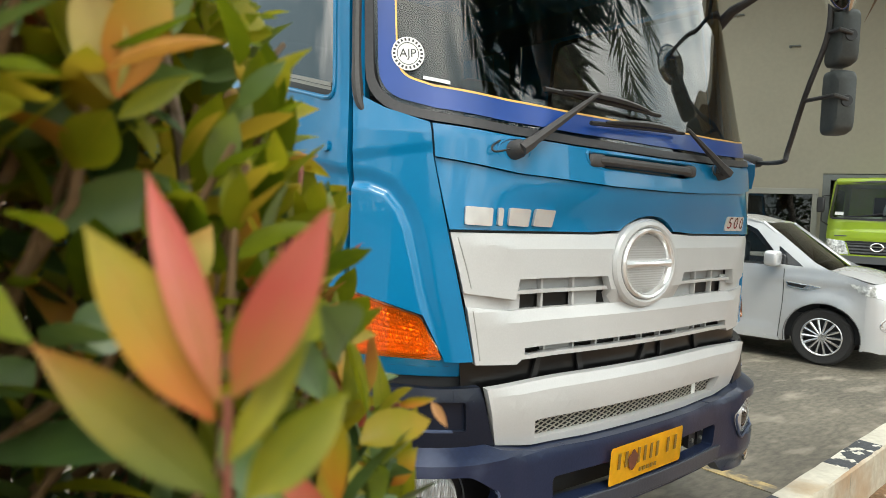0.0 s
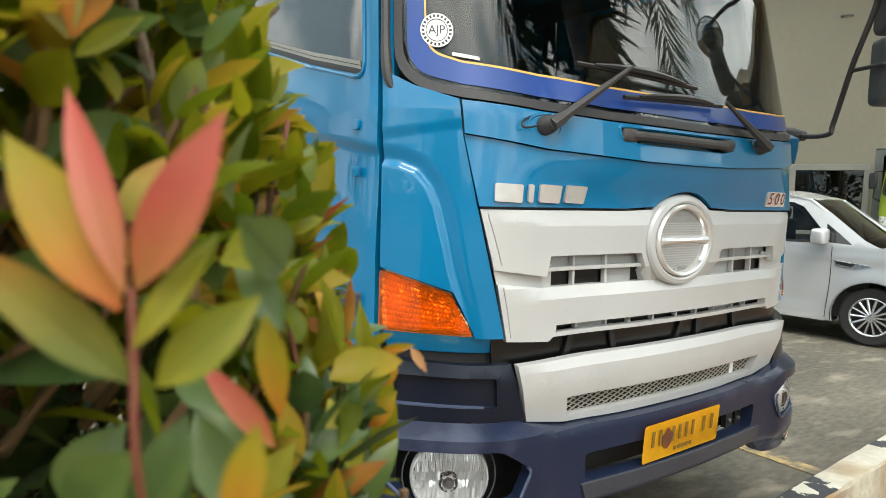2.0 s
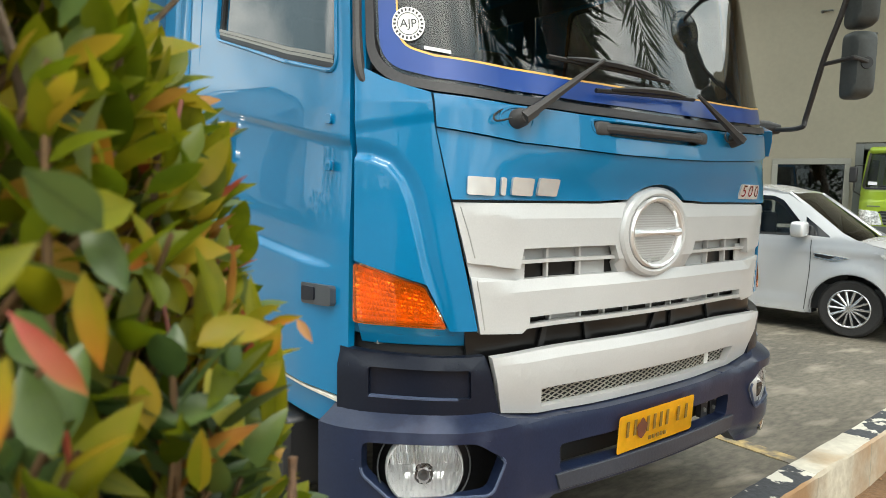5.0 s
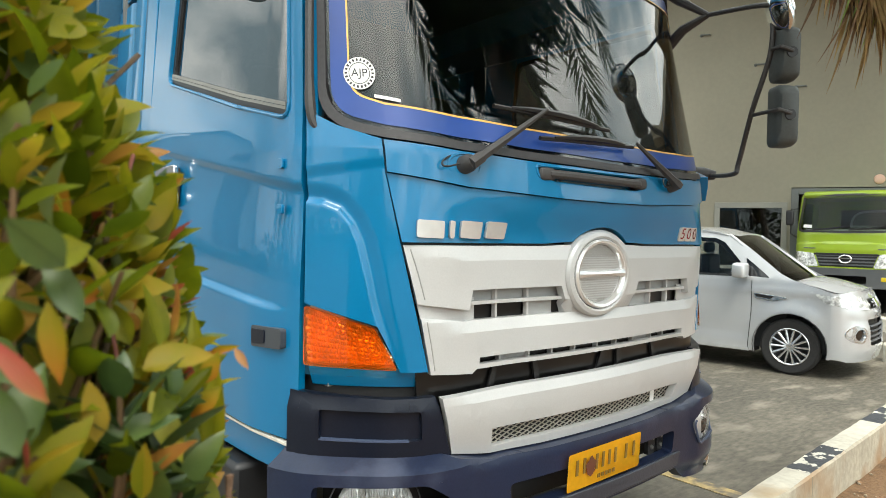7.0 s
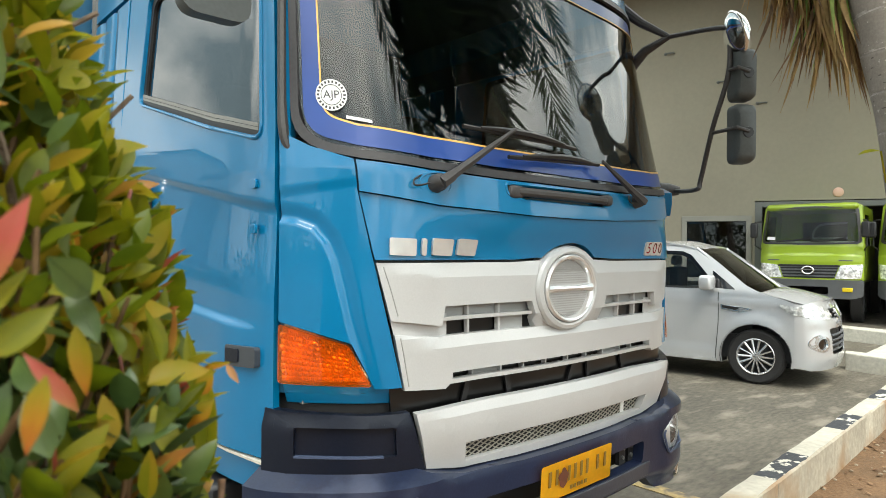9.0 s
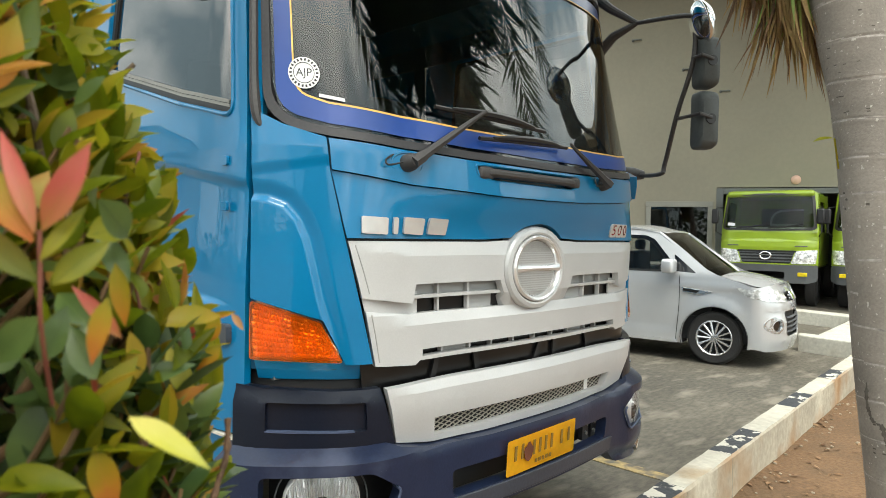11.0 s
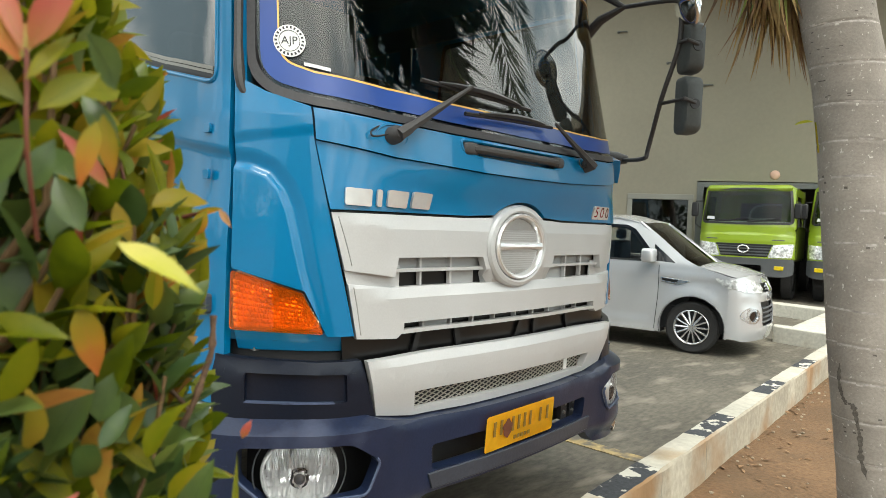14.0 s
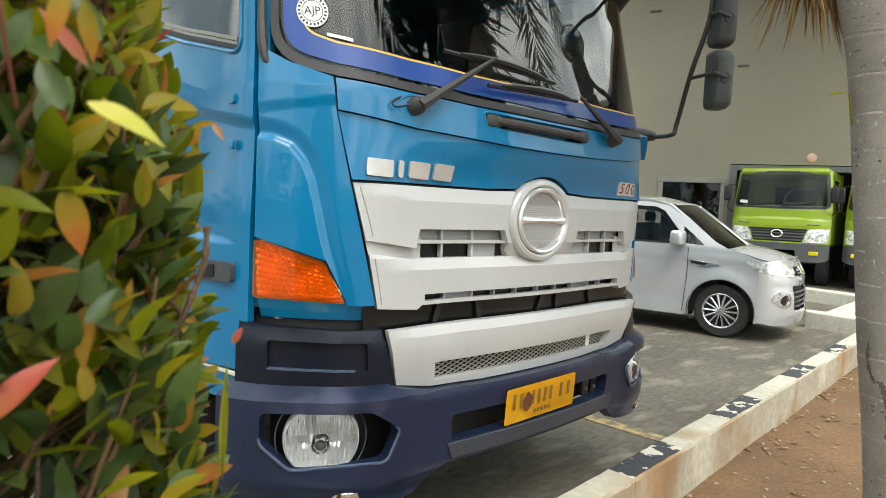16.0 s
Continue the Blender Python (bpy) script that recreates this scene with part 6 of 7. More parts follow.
PALE_GREY = material("pale_grey_plastic", lin(168, 170, 164), 0.6, vary=0.1)
BUMPER_GREY = material("bumper_grey", lin(78, 80, 82), 0.5, vary=0.1)
FOGLENS = material("yellow_fog_lens", lin(214, 190, 40), 0.15, coat=0.8, vary=0.3, vary_scale=30)
lime = build_lime((11.73, 3.12), 8.0, "lime trucks at the workshop")
copy_thing(lime, pose(12.25, 1.18, 0, 0, 0, 8.0))


# ---------------------------------------------------------------- palm
def leaf_blade(bm, base, tip, width, face, curl=0.15, fold=0.25, seg=5, shape=0.8, twist=0.0, full=0.88):
    """A pointed leaf from base to tip, folded along its rib; face: the way its upper side looks."""
    base, tip, face = Vector(base), Vector(tip), Vector(face)
    d = tip - base
    ln = d.length
    if ln < 1e-6:
        return
    d.normalize()
    side = d.cross(face)
    if side.length < 1e-4:
        side = d.orthogonal()
    side.normalize()
    up = side.cross(d)
    prev = None
    for i in range(seg + 1):
        t = i / seg
        w = width * 0.5 * (math.sin(math.pi * t ** shape) ** full) * (1 + .05 * math.sin(9 * t + 40 * width)) if 0 < i < seg else width * (0.04 if i == 0 else 0.0)
        sag = -curl * ln * t * t
        c = base + d * ln * t + up * sag
        s2 = side * math.cos(twist * t) + up * math.sin(twist * t)
        u2 = up * math.cos(twist * t) - side * math.sin(twist * t)
        a = bm.verts.new(c + s2 * w + u2 * w * fold)
        m = bm.verts.new(c)
        b = bm.verts.new(c - s2 * w + u2 * w * fold)
        if prev:
            bm.faces.new((prev[0], prev[1], m, a))
            bm.faces.new((prev[1], prev[2], b, m))
        prev = (a, m, b)


def leaf_material(name, cols, rough=0.35, trans=0.35, scale=60.0, grade=0.0, spec=0.45):
    """Leaf: colour by leaf from a ramp, veins of noise, light shining through."""
    m = bpy.data.materials.new(name)
    m.use_nodes = True
    n, l = m.node_tree.nodes, m.node_tree.links
    p, out = n["Principled BSDF"], n["Material Output"]
    g = n.new("ShaderNodeNewGeometry")
    tc = n.new("ShaderNodeTexCoord")
    nz = n.new("ShaderNodeTexNoise")
    nz.inputs["Scale"].default_value, nz.inputs["Detail"].default_value = scale, 5
    l.new(tc.outputs["Object"], nz.inputs["Vector"])
    add = n.new("ShaderNodeMath")
    add.operation = "MULTIPLY_ADD"
    add.inputs[1].default_value, add.inputs[2].default_value = 0.9, -0.45
    l.new(nz.outputs["Fac"], add.inputs[0])
    s = n.new("ShaderNodeMath")
    s.operation = "ADD"
    l.new(add.outputs[0], s.inputs[0])
    l.new(g.outputs["Random Per Island"], s.inputs[1])
    if grade:
        # colour runs from the stalk to the tip of a single leaf
        ax = n.new("ShaderNodeSeparateXYZ")
        l.new(tc.outputs["Generated"], ax.inputs[0])
        along = n.new("ShaderNodeMath")
        along.operation = "MULTIPLY_ADD"
        along.inputs[1].default_value, along.inputs[2].default_value = grade, -0.5 * grade
        l.new(ax.outputs["Z"], along.inputs[0])
        half = n.new("ShaderNodeMath")
        half.operation = "MULTIPLY_ADD"
        half.inputs[1].default_value = 0.5
        l.new(g.outputs["Random Per Island"], half.inputs[0])
        l.new(along.outputs[0], half.inputs[2])
        plus = n.new("ShaderNodeMath")
        plus.operation = "ADD"
        plus.inputs[1].default_value = 0.25
        l.new(half.outputs[0], plus.inputs[0])
        l.new(plus.outputs[0], s.inputs[1])
    r = n.new("ShaderNodeValToRGB")
    el = r.color_ramp.elements
    while len(el) < len(cols):
        el.new(0.5)
    for i, c in enumerate(cols):
        el[i].position, el[i].color = i / (len(cols) - 1), lin(*c)
    l.new(s.outputs[0], r.inputs[0])
    l.new(r.outputs[0], p.inputs["Base Color"])
    p.inputs["Roughness"].default_value = rough
    p.inputs["Specular IOR Level"].default_value = spec
    b = n.new("ShaderNodeBump")
    b.inputs["Strength"].default_value, b.inputs["Distance"].default_value = 0.45, 0.002
    l.new(nz.outputs["Fac"], b.inputs["Height"])
    l.new(b.outputs[0], p.inputs["Normal"])
    tr = n.new("ShaderNodeBsdfTranslucent")
    l.new(r.outputs[0], tr.inputs["Color"])
    mx = n.new("ShaderNodeMixShader")
    mx.inputs[0].default_value = trans
    l.new(p.outputs[0], mx.inputs[1])
    l.new(tr.outputs[0], mx.inputs[2])
    l.new(mx.outputs[0], out.inputs["Surface"])
    return m


PALM_GREEN = leaf_material("palm_leaf", [(40, 58, 30), (58, 78, 38), (74, 92, 44)], 0.4, 0.2)
PALM_PALE = leaf_material("pale_palm_leaf", [(84, 110, 46), (120, 138, 60), (160, 158, 84)], 0.6, 0.25)
PALM_DRY = leaf_material("dry_palm_leaf", [(80, 60, 40), (120, 90, 58), (138, 116, 68), (160, 128, 86)], 0.7, 0.2)


def build_palm():
    rng = random.Random(11)
    t = thing("palm_tree", (.56, -1.12, -.09), "tall palm with ringed grey trunk and hanging dry fronds", "palm tree")
    line = [(0.569, -1.146, -0.12), (0.549, -1.096, 0.41), (0.526, -1.031, 0.95), (0.504, -0.951, 1.72), (0.472, -0.884, 2.1), (0.414, -0.786, 2.8), (0.364, -0.696, 3.5), (0.334, -0.636, 4.2)]
    pts = spline(line, 110)
    bm = bmesh.new()
    seg = 72
    rings = []
    for i, p in enumerate(pts):
        z = p.z
        r = .128 - .006 * (z + .1) + .05 * math.exp(-(z + .1) * 4)
        k = (z + 0.02 * math.sin(5 * z)) / .118
        near = abs(k - round(k)) * .118
        r += .0016 * math.exp(-(near / .012) ** 2) - .003 * math.exp(-(near / .004) ** 2)
        rings.append([bm.verts.new(p + Vector((math.cos(a) * r * (1 + .014 * noise.noise(Vector((math.cos(a) * 2, math.sin(a) * 2, z * 3)))),
                                               math.sin(a) * r * (1 + .014 * noise.noise(Vector((math.sin(a) * 2, math.cos(a) * 2, z * 3 + 7)))),
                                               .004 * math.sin(a * 2 + z * 9)))) for a in [2 * math.pi * j / seg for j in range(seg)]])
    for a, b in zip(rings, rings[1:]):
        for j in range(seg):
            bm.faces.new((a[j], a[(j + 1) % seg], b[(j + 1) % seg], b[j]))
    tr_ = part("trunk", bm, BARK, t, "grey ringed trunk with lichen stains", smooth=60)
    # thin pale leaf scars round the trunk and a few dark nicks
    tr_.data.materials.append(SCAR)
    tr_.data.materials.append(NICK)
    for f in tr_.data.polygons:
        c = f.center
        z = c.z + .006 * noise.noise(Vector((c.x * 9, c.y * 9, c.z * 2)))
        k = (z + 0.02 * math.sin(5 * z)) / .118
        if abs(k - round(k)) * .118 < .0027 + .0012 * noise.noise(Vector((c.x * 30, c.y * 30, round(k) * 3.0))):
            f.material_index = 1
        elif rng.random() < .035 * max(0, noise.noise(c * 5) - .05):
            f.material_index = 2
    # one long jagged split low in the bark
    way_ = spline([(2.58, .90, 0), (2.52, .84, 0), (2.57, .80, 0), (2.68, .774, 0), (2.86, .768, 0), (2.93, .72, 0), (2.97, .66, 0), (2.95, .60, 0), (3.04, .54, 0)], 8)
    bm = bmesh.new()
    rails = []
    for i, q in enumerate(way_):
        p = min(pts, key=lambda c: abs(c.z - q.y))
        r = .1305 - .006 * (q.y + .1) + .05 * math.exp(-(q.y + .1) * 4)
        w = (.003 + .014 * abs(noise.noise(Vector((i * .37, 2.0, 0))))) * min(1, i / 4, (len(way_) - 1 - i) / 4) + .0006
        jag = .006 * noise.noise(Vector((i * .6, 5.0, 0)))
        rails.append([bm.verts.new((p.x + r * math.cos(q.x + s_ * w / r), p.y + r * math.sin(q.x + s_ * w / r), q.y + jag + s_ * w * .35)) for s_ in (-1, 1)])
    for a, b in zip(rails, rails[1:]):
        bm.faces.new((a[0], a[1], b[1], b[0]))
    part("bark_split", bm, NICK, t, "dark jagged split in the bark", smooth=60)
    crown = Vector(line[-1]) + Vector((0, 0, .1))
    stems = []
    for f in range(15):
        az = 2 * math.pi * f / 15 + rng.uniform(-.15, .15)
        el, ln = rng.uniform(.75, 1.2), rng.uniform(1.3, 1.7)
        d = Vector((math.cos(az), math.sin(az), 0))
        stems.append([crown + d * ln * s * math.cos(el * (1 - .25 * s)) + Vector((0, 0, ln * (s * math.sin(el) - .62 * s * s))) for s in np.linspace(0, 1, 12)])
    def frond(stem, first, across, width, reach, droop, per=26):
        bm = bmesh.new()
        tube(bm, stem, [max(.004, .022 - .0012 * i) for i in range(len(stem))], 6)
        rach = part("frond_rib", bm, PALM_GREEN, t)
        bm = bmesh.new()
        fine = spline(stem, per if across else 12)
        for i in range(int(len(fine) * first), len(fine) - 1):
            tt = (i - len(fine) * first) / (len(fine) * (1 - first))
            q = fine[i]
            tang = (fine[i + 1] - fine[i - 1]).normalized()
            for sg in (-1, 1):
                side = (across or tang.cross(Vector((0, 0, 1))).normalized()) * sg
                l2 = reach * (1 - .35 * tt) * rng.uniform(.75, 1.15)
                dirn = (side * (rng.uniform(.75, 1.25) if across else rng.uniform(.45, 1.0)) + tang * .45 + Vector((rng.uniform(-.15, .15), rng.uniform(-.25, .25), -droop * rng.uniform(.6, 1.2)))).normalized()
                leaf_blade(bm, q, q + dirn * l2, width, Vector((0, -1, .4)) if across else Vector((0, 0, 1)), .22, .3, 4)
        tagged(part("frond", bm, PALM_GREEN, rach), "dark green drooping palm frond", kind="stuff")
    for stem in stems:
        frond(stem, .15, None, .03, .45, .6)
    # long fronds that arch over the bed and hang towards the road, leaflets spread like a feather
    def feather(stem, first, reach, lean, gap=.042):
        bm = bmesh.new()
        line_ = spline(stem, 14)
        tube(bm, line_, [max(.004, .018 - .014 * i / len(line_)) for i in range(len(line_))], 6)
        rach = part("frond_rib", bm, PALM_GREEN, t)
        bm = bmesh.new()
        run, total = 0.0, sum((b - a).length for a, b in zip(line_, line_[1:]))
        due = first * total
        for k in range(1, len(line_) - 1):
            run += (line_[k] - line_[k - 1]).length
            while run > due:
                tang = (line_[k + 1] - line_[k - 1]).normalized()
                u_ = (due / total - first) / (1 - first)
                for sg in (-1, 1):
                    side = Vector((1, .15, 0)) * sg
                    side = (side - tang * side.dot(tang)).normalized()
                    ang = radians(66 - 34 * u_ + rng.uniform(-8, 8))
                    dirn = (tang * math.cos(ang) + side * math.sin(ang) + Vector((0, rng.uniform(-.30, .30), -lean * rng.uniform(.5, 1.2)))).normalized()
                    l2 = reach * (.55 + .45 * math.sin(math.pi * min(1, .25 + .75 * (1 - u_)))) * rng.uniform(.82, 1.12)
                    leaf_blade(bm, line_[k], line_[k] + dirn * l2, .034, Vector((rng.uniform(-.3, .3), -1, .3)), rng.uniform(.05, .22), .3, 5, .7)
                due += gap * rng.uniform(.75, 1.25)
        tagged(part("frond", bm, PALM_GREEN, rach), "dark green drooping palm frond", kind="stuff")
    for a, b, c, d in (((-.1, -.8, 4.75), (-.52, -1.1, 4.25), (-.48, -1.2, 3.4), (-.10, -1.2, 2.62)),
                       ((.8, -.8, 4.9), (1.0, -1.1, 4.4), (.98, -1.2, 3.7), (1.06, -1.2, 2.86)),
                       ((1.2, -.8, 5.2), (2.15, -1.1, 5.0), (2.32, -1.2, 4.1), (2.16, -1.2, 2.98)),
                       ((1.6, -.9, 5.4), (2.8, -1.2, 5.3), (3.3, -1.3, 4.8), (3.5, -1.3, 4.15)),
                       ((.9, -.8, 5.2), (1.45, -1.1, 4.9), (1.62, -1.2, 4.3), (1.66, -1.2, 3.62))):
        feather([crown, a, b, c, d], .30, .54, .16, .036)
    # the thick inner skirt of old fronds
    for a, b, c in (((.1, -.75, 4.5), (.02, -.95, 3.6), (.08, -.95, 2.72)), ((.3, -.6, 4.6), (.28, -.55, 3.7), (.30, -.58, 2.86)), ((.5, -.7, 4.6), (.62, -.80, 3.7), (.58, -.85, 2.80)),
                    ((-.1, -.7, 4.5), (-.22, -.90, 3.8), (-.12, -.95, 2.90)), ((.42, -1.0, 4.5), (.40, -1.15, 3.7), (.38, -1.15, 2.85)), ((.55, -.55, 4.5), (.68, -.55, 3.8), (.66, -.60, 3.0))):
        frond(spline([crown, a, b, c], 5), .34, Vector((1, .12, 0)), .030, .40, .6, 20)
    for a, b, c in (((.15, -.5, 4.8), (-.22, -.42, 3.8), (-.12, -.42, 2.80)), ((.25, -.5, 4.8), (.05, -.38, 3.8), (.10, -.40, 2.72)), ((.35, -.5, 4.8), (.30, -.36, 3.8), (.32, -.40, 2.76)),
                    ((.45, -.5, 4.8), (.52, -.38, 3.9), (.50, -.42, 2.90)), ((.55, -.5, 4.9), (.74, -.42, 4.0), (.72, -.45, 3.05))):
        feather([crown, a, b, c], .22, .42, .35, .022)
    # withered fronds hanging beside the trunk: green above, brown below
    r2 = random.Random(3)
    for rib, nn, mat, lift, lb in (([(.33, -.62, 4.2), (.20, -.50, 3.3), (.34, -.59, 2.62)], 230, PALM_DRY, 0.0, "withered brown hanging frond"),
                                   ([(.34, -.63, 4.2), (.27, -.53, 3.2), (.40, -.64, 2.66)], 170, PALM_PALE, .15, "yellowing green hanging frond")):
        stem = spline(rib, 8)
        bm = bmesh.new()
        tube(bm, stem, [.018 - .0006 * i for i in range(len(stem))], 6)
        rach = part("dry_frond_rib", bm, PALM_DRY, t)
        bm = bmesh.new()
        for k in range(nn):
            u = .10 + .90 * r2.random() ** .75
            base = Vector((.20, -.46, 2.50)).lerp(Vector((.49, -.72, 2.62)), u) + Vector((r2.uniform(-.03, .03), r2.uniform(-.03, .03), r2.uniform(-.12, .25)))
            tip = Vector((.235, -.49, 2.36)).lerp(Vector((.49, -.72, 1.83)), u) + Vector((r2.uniform(-.05, .03), r2.uniform(-.03, .05), lift + .22 * r2.random() ** 1.6))
            if k % 9 == 0:
                tube(bm, [stem[-2], base], .003, 4, False)
            leaf_blade(bm, base, tip, r2.uniform(.014, .032), Vector((r2.uniform(-1, 1), -1, .2)), r2.uniform(-.22, .22), .4, 6, twist=r2.uniform(-2, 2))
        tagged(part("dry_frond", bm, mat, rach, smooth=60), lb, kind="stuff")
    # little green sprig on the trunk
    bm = bmesh.new()
    leaf_blade(bm, (.40, -.86, 1.70), (.34, -.815, 1.70), .03, (0, -.5, 1), .2, .3, 5)
    tube(bm, [(.42, -.87, 1.60), (.40, -.86, 1.70)], .003, 5)
    part("sprig", bm, YOUNG, t)
    settle(t)
    return t


YOUNG = leaf_material("young_leaf", [(80, 96, 16), (110, 120, 20), (142, 140, 28), (168, 142, 44)], 0.45, 0.58, spec=0.32)
AMBER = leaf_material("amber_leaf", [(140, 92, 40), (170, 120, 50), (184, 146, 62), (160, 84, 50)], 0.45, 0.45)
OLD = leaf_material("old_leaf", [(50, 70, 38), (70, 93, 48), (94, 114, 58), (114, 126, 60)], 0.38, 0.42, spec=0.6)
NEWRED = leaf_material("new_leaf", [(150, 120, 50), (164, 96, 54), (172, 76, 62), (176, 92, 74)], 0.5, 0.35, 40, 0.8)
GOLDLEAF = leaf_material("gold_leaf", [(104, 104, 12), (138, 122, 18), (164, 114, 28), (172, 88, 42)], 0.55, 0.35, 45, -0.8, 0.3)
DRYLEAF = leaf_material("dry_leaf", [(150, 104, 60), (176, 130, 84)], 0.6, 0.3)
TWIG = material("twig_bark", lin(112, 86, 58), 0.8, grain=0.2, scale=150, vary=0.15, vary_scale=30)
GREYTWIG = material("grey_twig", lin(106, 90, 74), 0.85, grain=0.3, scale=220, vary=0.25, vary_scale=40, bump=0.3)
BROWNTWIG = material("brown_twig", lin(88, 66, 48), 0.85, grain=0.35, scale=260, vary=0.35, vary_scale=90, bump=0.3)
REDTWIG = material("red_twig", lin(110, 58, 44), 0.6, vary=0.15, vary_scale=30)
build_palm()


# ---------------------------------------------------------------- clipped shrub beside the truck
def build_shrub():
    rng = random.Random(21)
    cx, cy = -2.13, -.98
    t = thing("shrub", (cx, cy, -.09), "dense clipped shrub with yellow-green leaves and red shoots", "shrub")

    def radius(z):
        return float(np.interp(z, [-.1, .2, .9, 1.2, 1.33, 1.42, 1.55, 1.7, 1.85], [.05, .22, .315, .288, .270, .238, .19, .13, .04]))
    # woody stems
    for k in range(9):
        a = 2 * math.pi * k / 9
        bm = bmesh.new()
        b = Vector((cx + .03 * math.cos(a), cy + .03 * math.sin(a), -.1))
        e = Vector((cx + .13 * math.cos(a + .4), cy + .13 * math.sin(a + .4), rng.uniform(1.2, 1.6)))
        m = b.lerp(e, .5) + Vector((rng.uniform(-.06, .06), rng.uniform(-.06, .06), 0))
        tube(bm, spline([b, m, e], 8), [.016 - .0006 * i for i in range(17)], 7)
        part("stem", bm, TWIG, t)
    old, young, red, amber, twig = bmesh.new(), bmesh.new(), bmesh.new(), bmesh.new(), bmesh.new()
    for k in range(4200):
        z = rng.uniform(.0, 1.82)
        if z < .75 and rng.random() < .6:
            continue
        a = rng.uniform(0, 2 * math.pi)
        bump = 1 + .07 * noise.noise(Vector((math.cos(a) * 2.5, math.sin(a) * 2.5, z * 7)))
        r = radius(z) * bump * (1 - .30 * rng.random() ** 2.2)
        outw = Vector((math.cos(a), math.sin(a), 0))
        tip = Vector((cx, cy, z)) + outw * (r - .012)
        if (tip - HOLLOW).length < .205:
            continue
        grow = (outw * rng.uniform(.15, .7) + Vector((rng.uniform(-.25, .25), rng.uniform(-.25, .25), 1))).normalized()
        ln = rng.uniform(.05, .10)
        base = tip - grow * ln
        tube(twig, [base - grow * .03 - outw * .02, base, tip], [.0026, .0019, .0010], 6, False)
        depth = r / max(.01, radius(z))
        fresh = rng.random() < float(np.interp(z, [1.0, 1.22, 1.38], [.04, .20, .75])) * (.45 if math.sin(a) < -.4 and z < 1.32 else 1) + (.4 if z > 1.27 else .22) * max(0, math.cos(a - .2)) and depth > .86
        n = rng.randint(3, 5)
        roll = rng.uniform(0, math.pi)
        ref = grow.orthogonal().normalized()
        for i in range(n):
            q = base.lerp(tip, (i + .5) / n)
            for sg in (0, math.pi):
                ang = roll + (i % 2) * math.pi / 2 + sg + rng.uniform(-.4, .4)
                side = Matrix.Rotation(ang, 3, grow) @ ref
                opening = .72 - .46 * (i / n)
                d = (side * opening + grow * (1 - opening * .5)).normalized()
                l2 = rng.uniform(.021, .041) * (.8 if i == n - 1 else 1)
                w = l2 * rng.uniform(.33, .47)
                target = young if fresh or (z > 1.33 and rng.random() < .5) else old
                if fresh and i == n - 1 and rng.random() < .09:
                    target = red
                elif target is young and rng.random() < .08:
                    target = amber
                leaf_blade(target, q, q + d * l2, w, grow + Vector((0, 0, .4)), rng.uniform(-.05, .3), rng.uniform(.15, .5), 6, .82, rng.uniform(-.5, .5))
    # crowded small fresh leaves along the side towards the truck
    for k in range(1500):
        z, a = rng.uniform(1.02, 1.50), rng.gauss(.05, .55)
        r = radius(z) * (1.0 + .05 * noise.noise(Vector((math.cos(a) * 4, math.sin(a) * 4, z * 14)))) * rng.uniform(.90, 1.0) - .008
        q = Vector((cx + r * math.cos(a), cy + r * math.sin(a), z))
        d = Vector((math.cos(a) * .35 + rng.uniform(-.6, .6), math.sin(a) * .35 + rng.uniform(-.6, .6), rng.uniform(.1, 1.1))).normalized()
        l2 = rng.uniform(.016, .032)
        leaf_blade(amber if rng.random() < .12 else young if rng.random() < np.interp(z, [1.08, 1.26], [.30, .92]) else old, q, q + d * l2, l2 * rng.uniform(.36, .52), Vector((rng.uniform(-.7, .7), rng.uniform(-.9, .3), .7)), rng.uniform(-.1, .45), rng.uniform(.2, .6), 6, .82, rng.uniform(-.8, .8))
    # bare knotted twigs near the clipped face
    for k in range(84):
        z, a = (rng.uniform(.95, 1.5), rng.uniform(-2.4, .6)) if k < 46 else (rng.uniform(.9, 1.30), rng.uniform(-1.0, .4))
        deep = .085 if k < 46 else rng.uniform(.04, .08)
        bm = bmesh.new()
        pts, q = [], Vector((cx + (radius(z) - deep) * math.cos(a), cy + (radius(z) - deep) * math.sin(a), z))
        way = Vector((math.cos(a) * (.3 if k < 46 else -.05), math.sin(a) * (.3 if k < 46 else -.05), 1)).normalized()
        if (q - Vector((-2.04, -1.36, 1.36))).length < .27 or math.hypot(q.x + 2.04, q.y + 1.36) < .22:
            bm.free()
            continue
        for i in range(6):
            pts.append(q.copy())
            way = (way + Vector((rng.uniform(-.45, .45), rng.uniform(-.45, .45), rng.uniform(0, .4)))).normalized()
            q += way * rng.uniform(.018, .034)
        tube(bm, pts, [(.0024 if k < 46 else .0021) * (1 - .10 * i) * (1.25 if i % 2 else 1) for i in range(6)], 6)
        part("bare_twig", bm, GREYTWIG, t)
    # darker leaves inside, between the stems
    for k in range(3200):
        z = rng.uniform(.55, 1.62)
        a, r = rng.uniform(0, 2 * math.pi), radius(z) * rng.uniform(.35, .86)
        q = Vector((cx + r * math.cos(a), cy + r * math.sin(a), z))
        d = Vector((math.cos(a) + rng.uniform(-.9, .9), math.sin(a) + rng.uniform(-.9, .9), rng.uniform(-.5, .9))).normalized()
        l2 = rng.uniform(.03, .05)
        leaf_blade(young if z > 1.36 and rng.random() < .6 else old, q, q + d * l2, l2 * rng.uniform(.36, .48), Vector((rng.uniform(-.6, .6), rng.uniform(-.6, .6), 1)), rng.uniform(0, .3), .25, 4, .82, rng.uniform(-.4, .4))
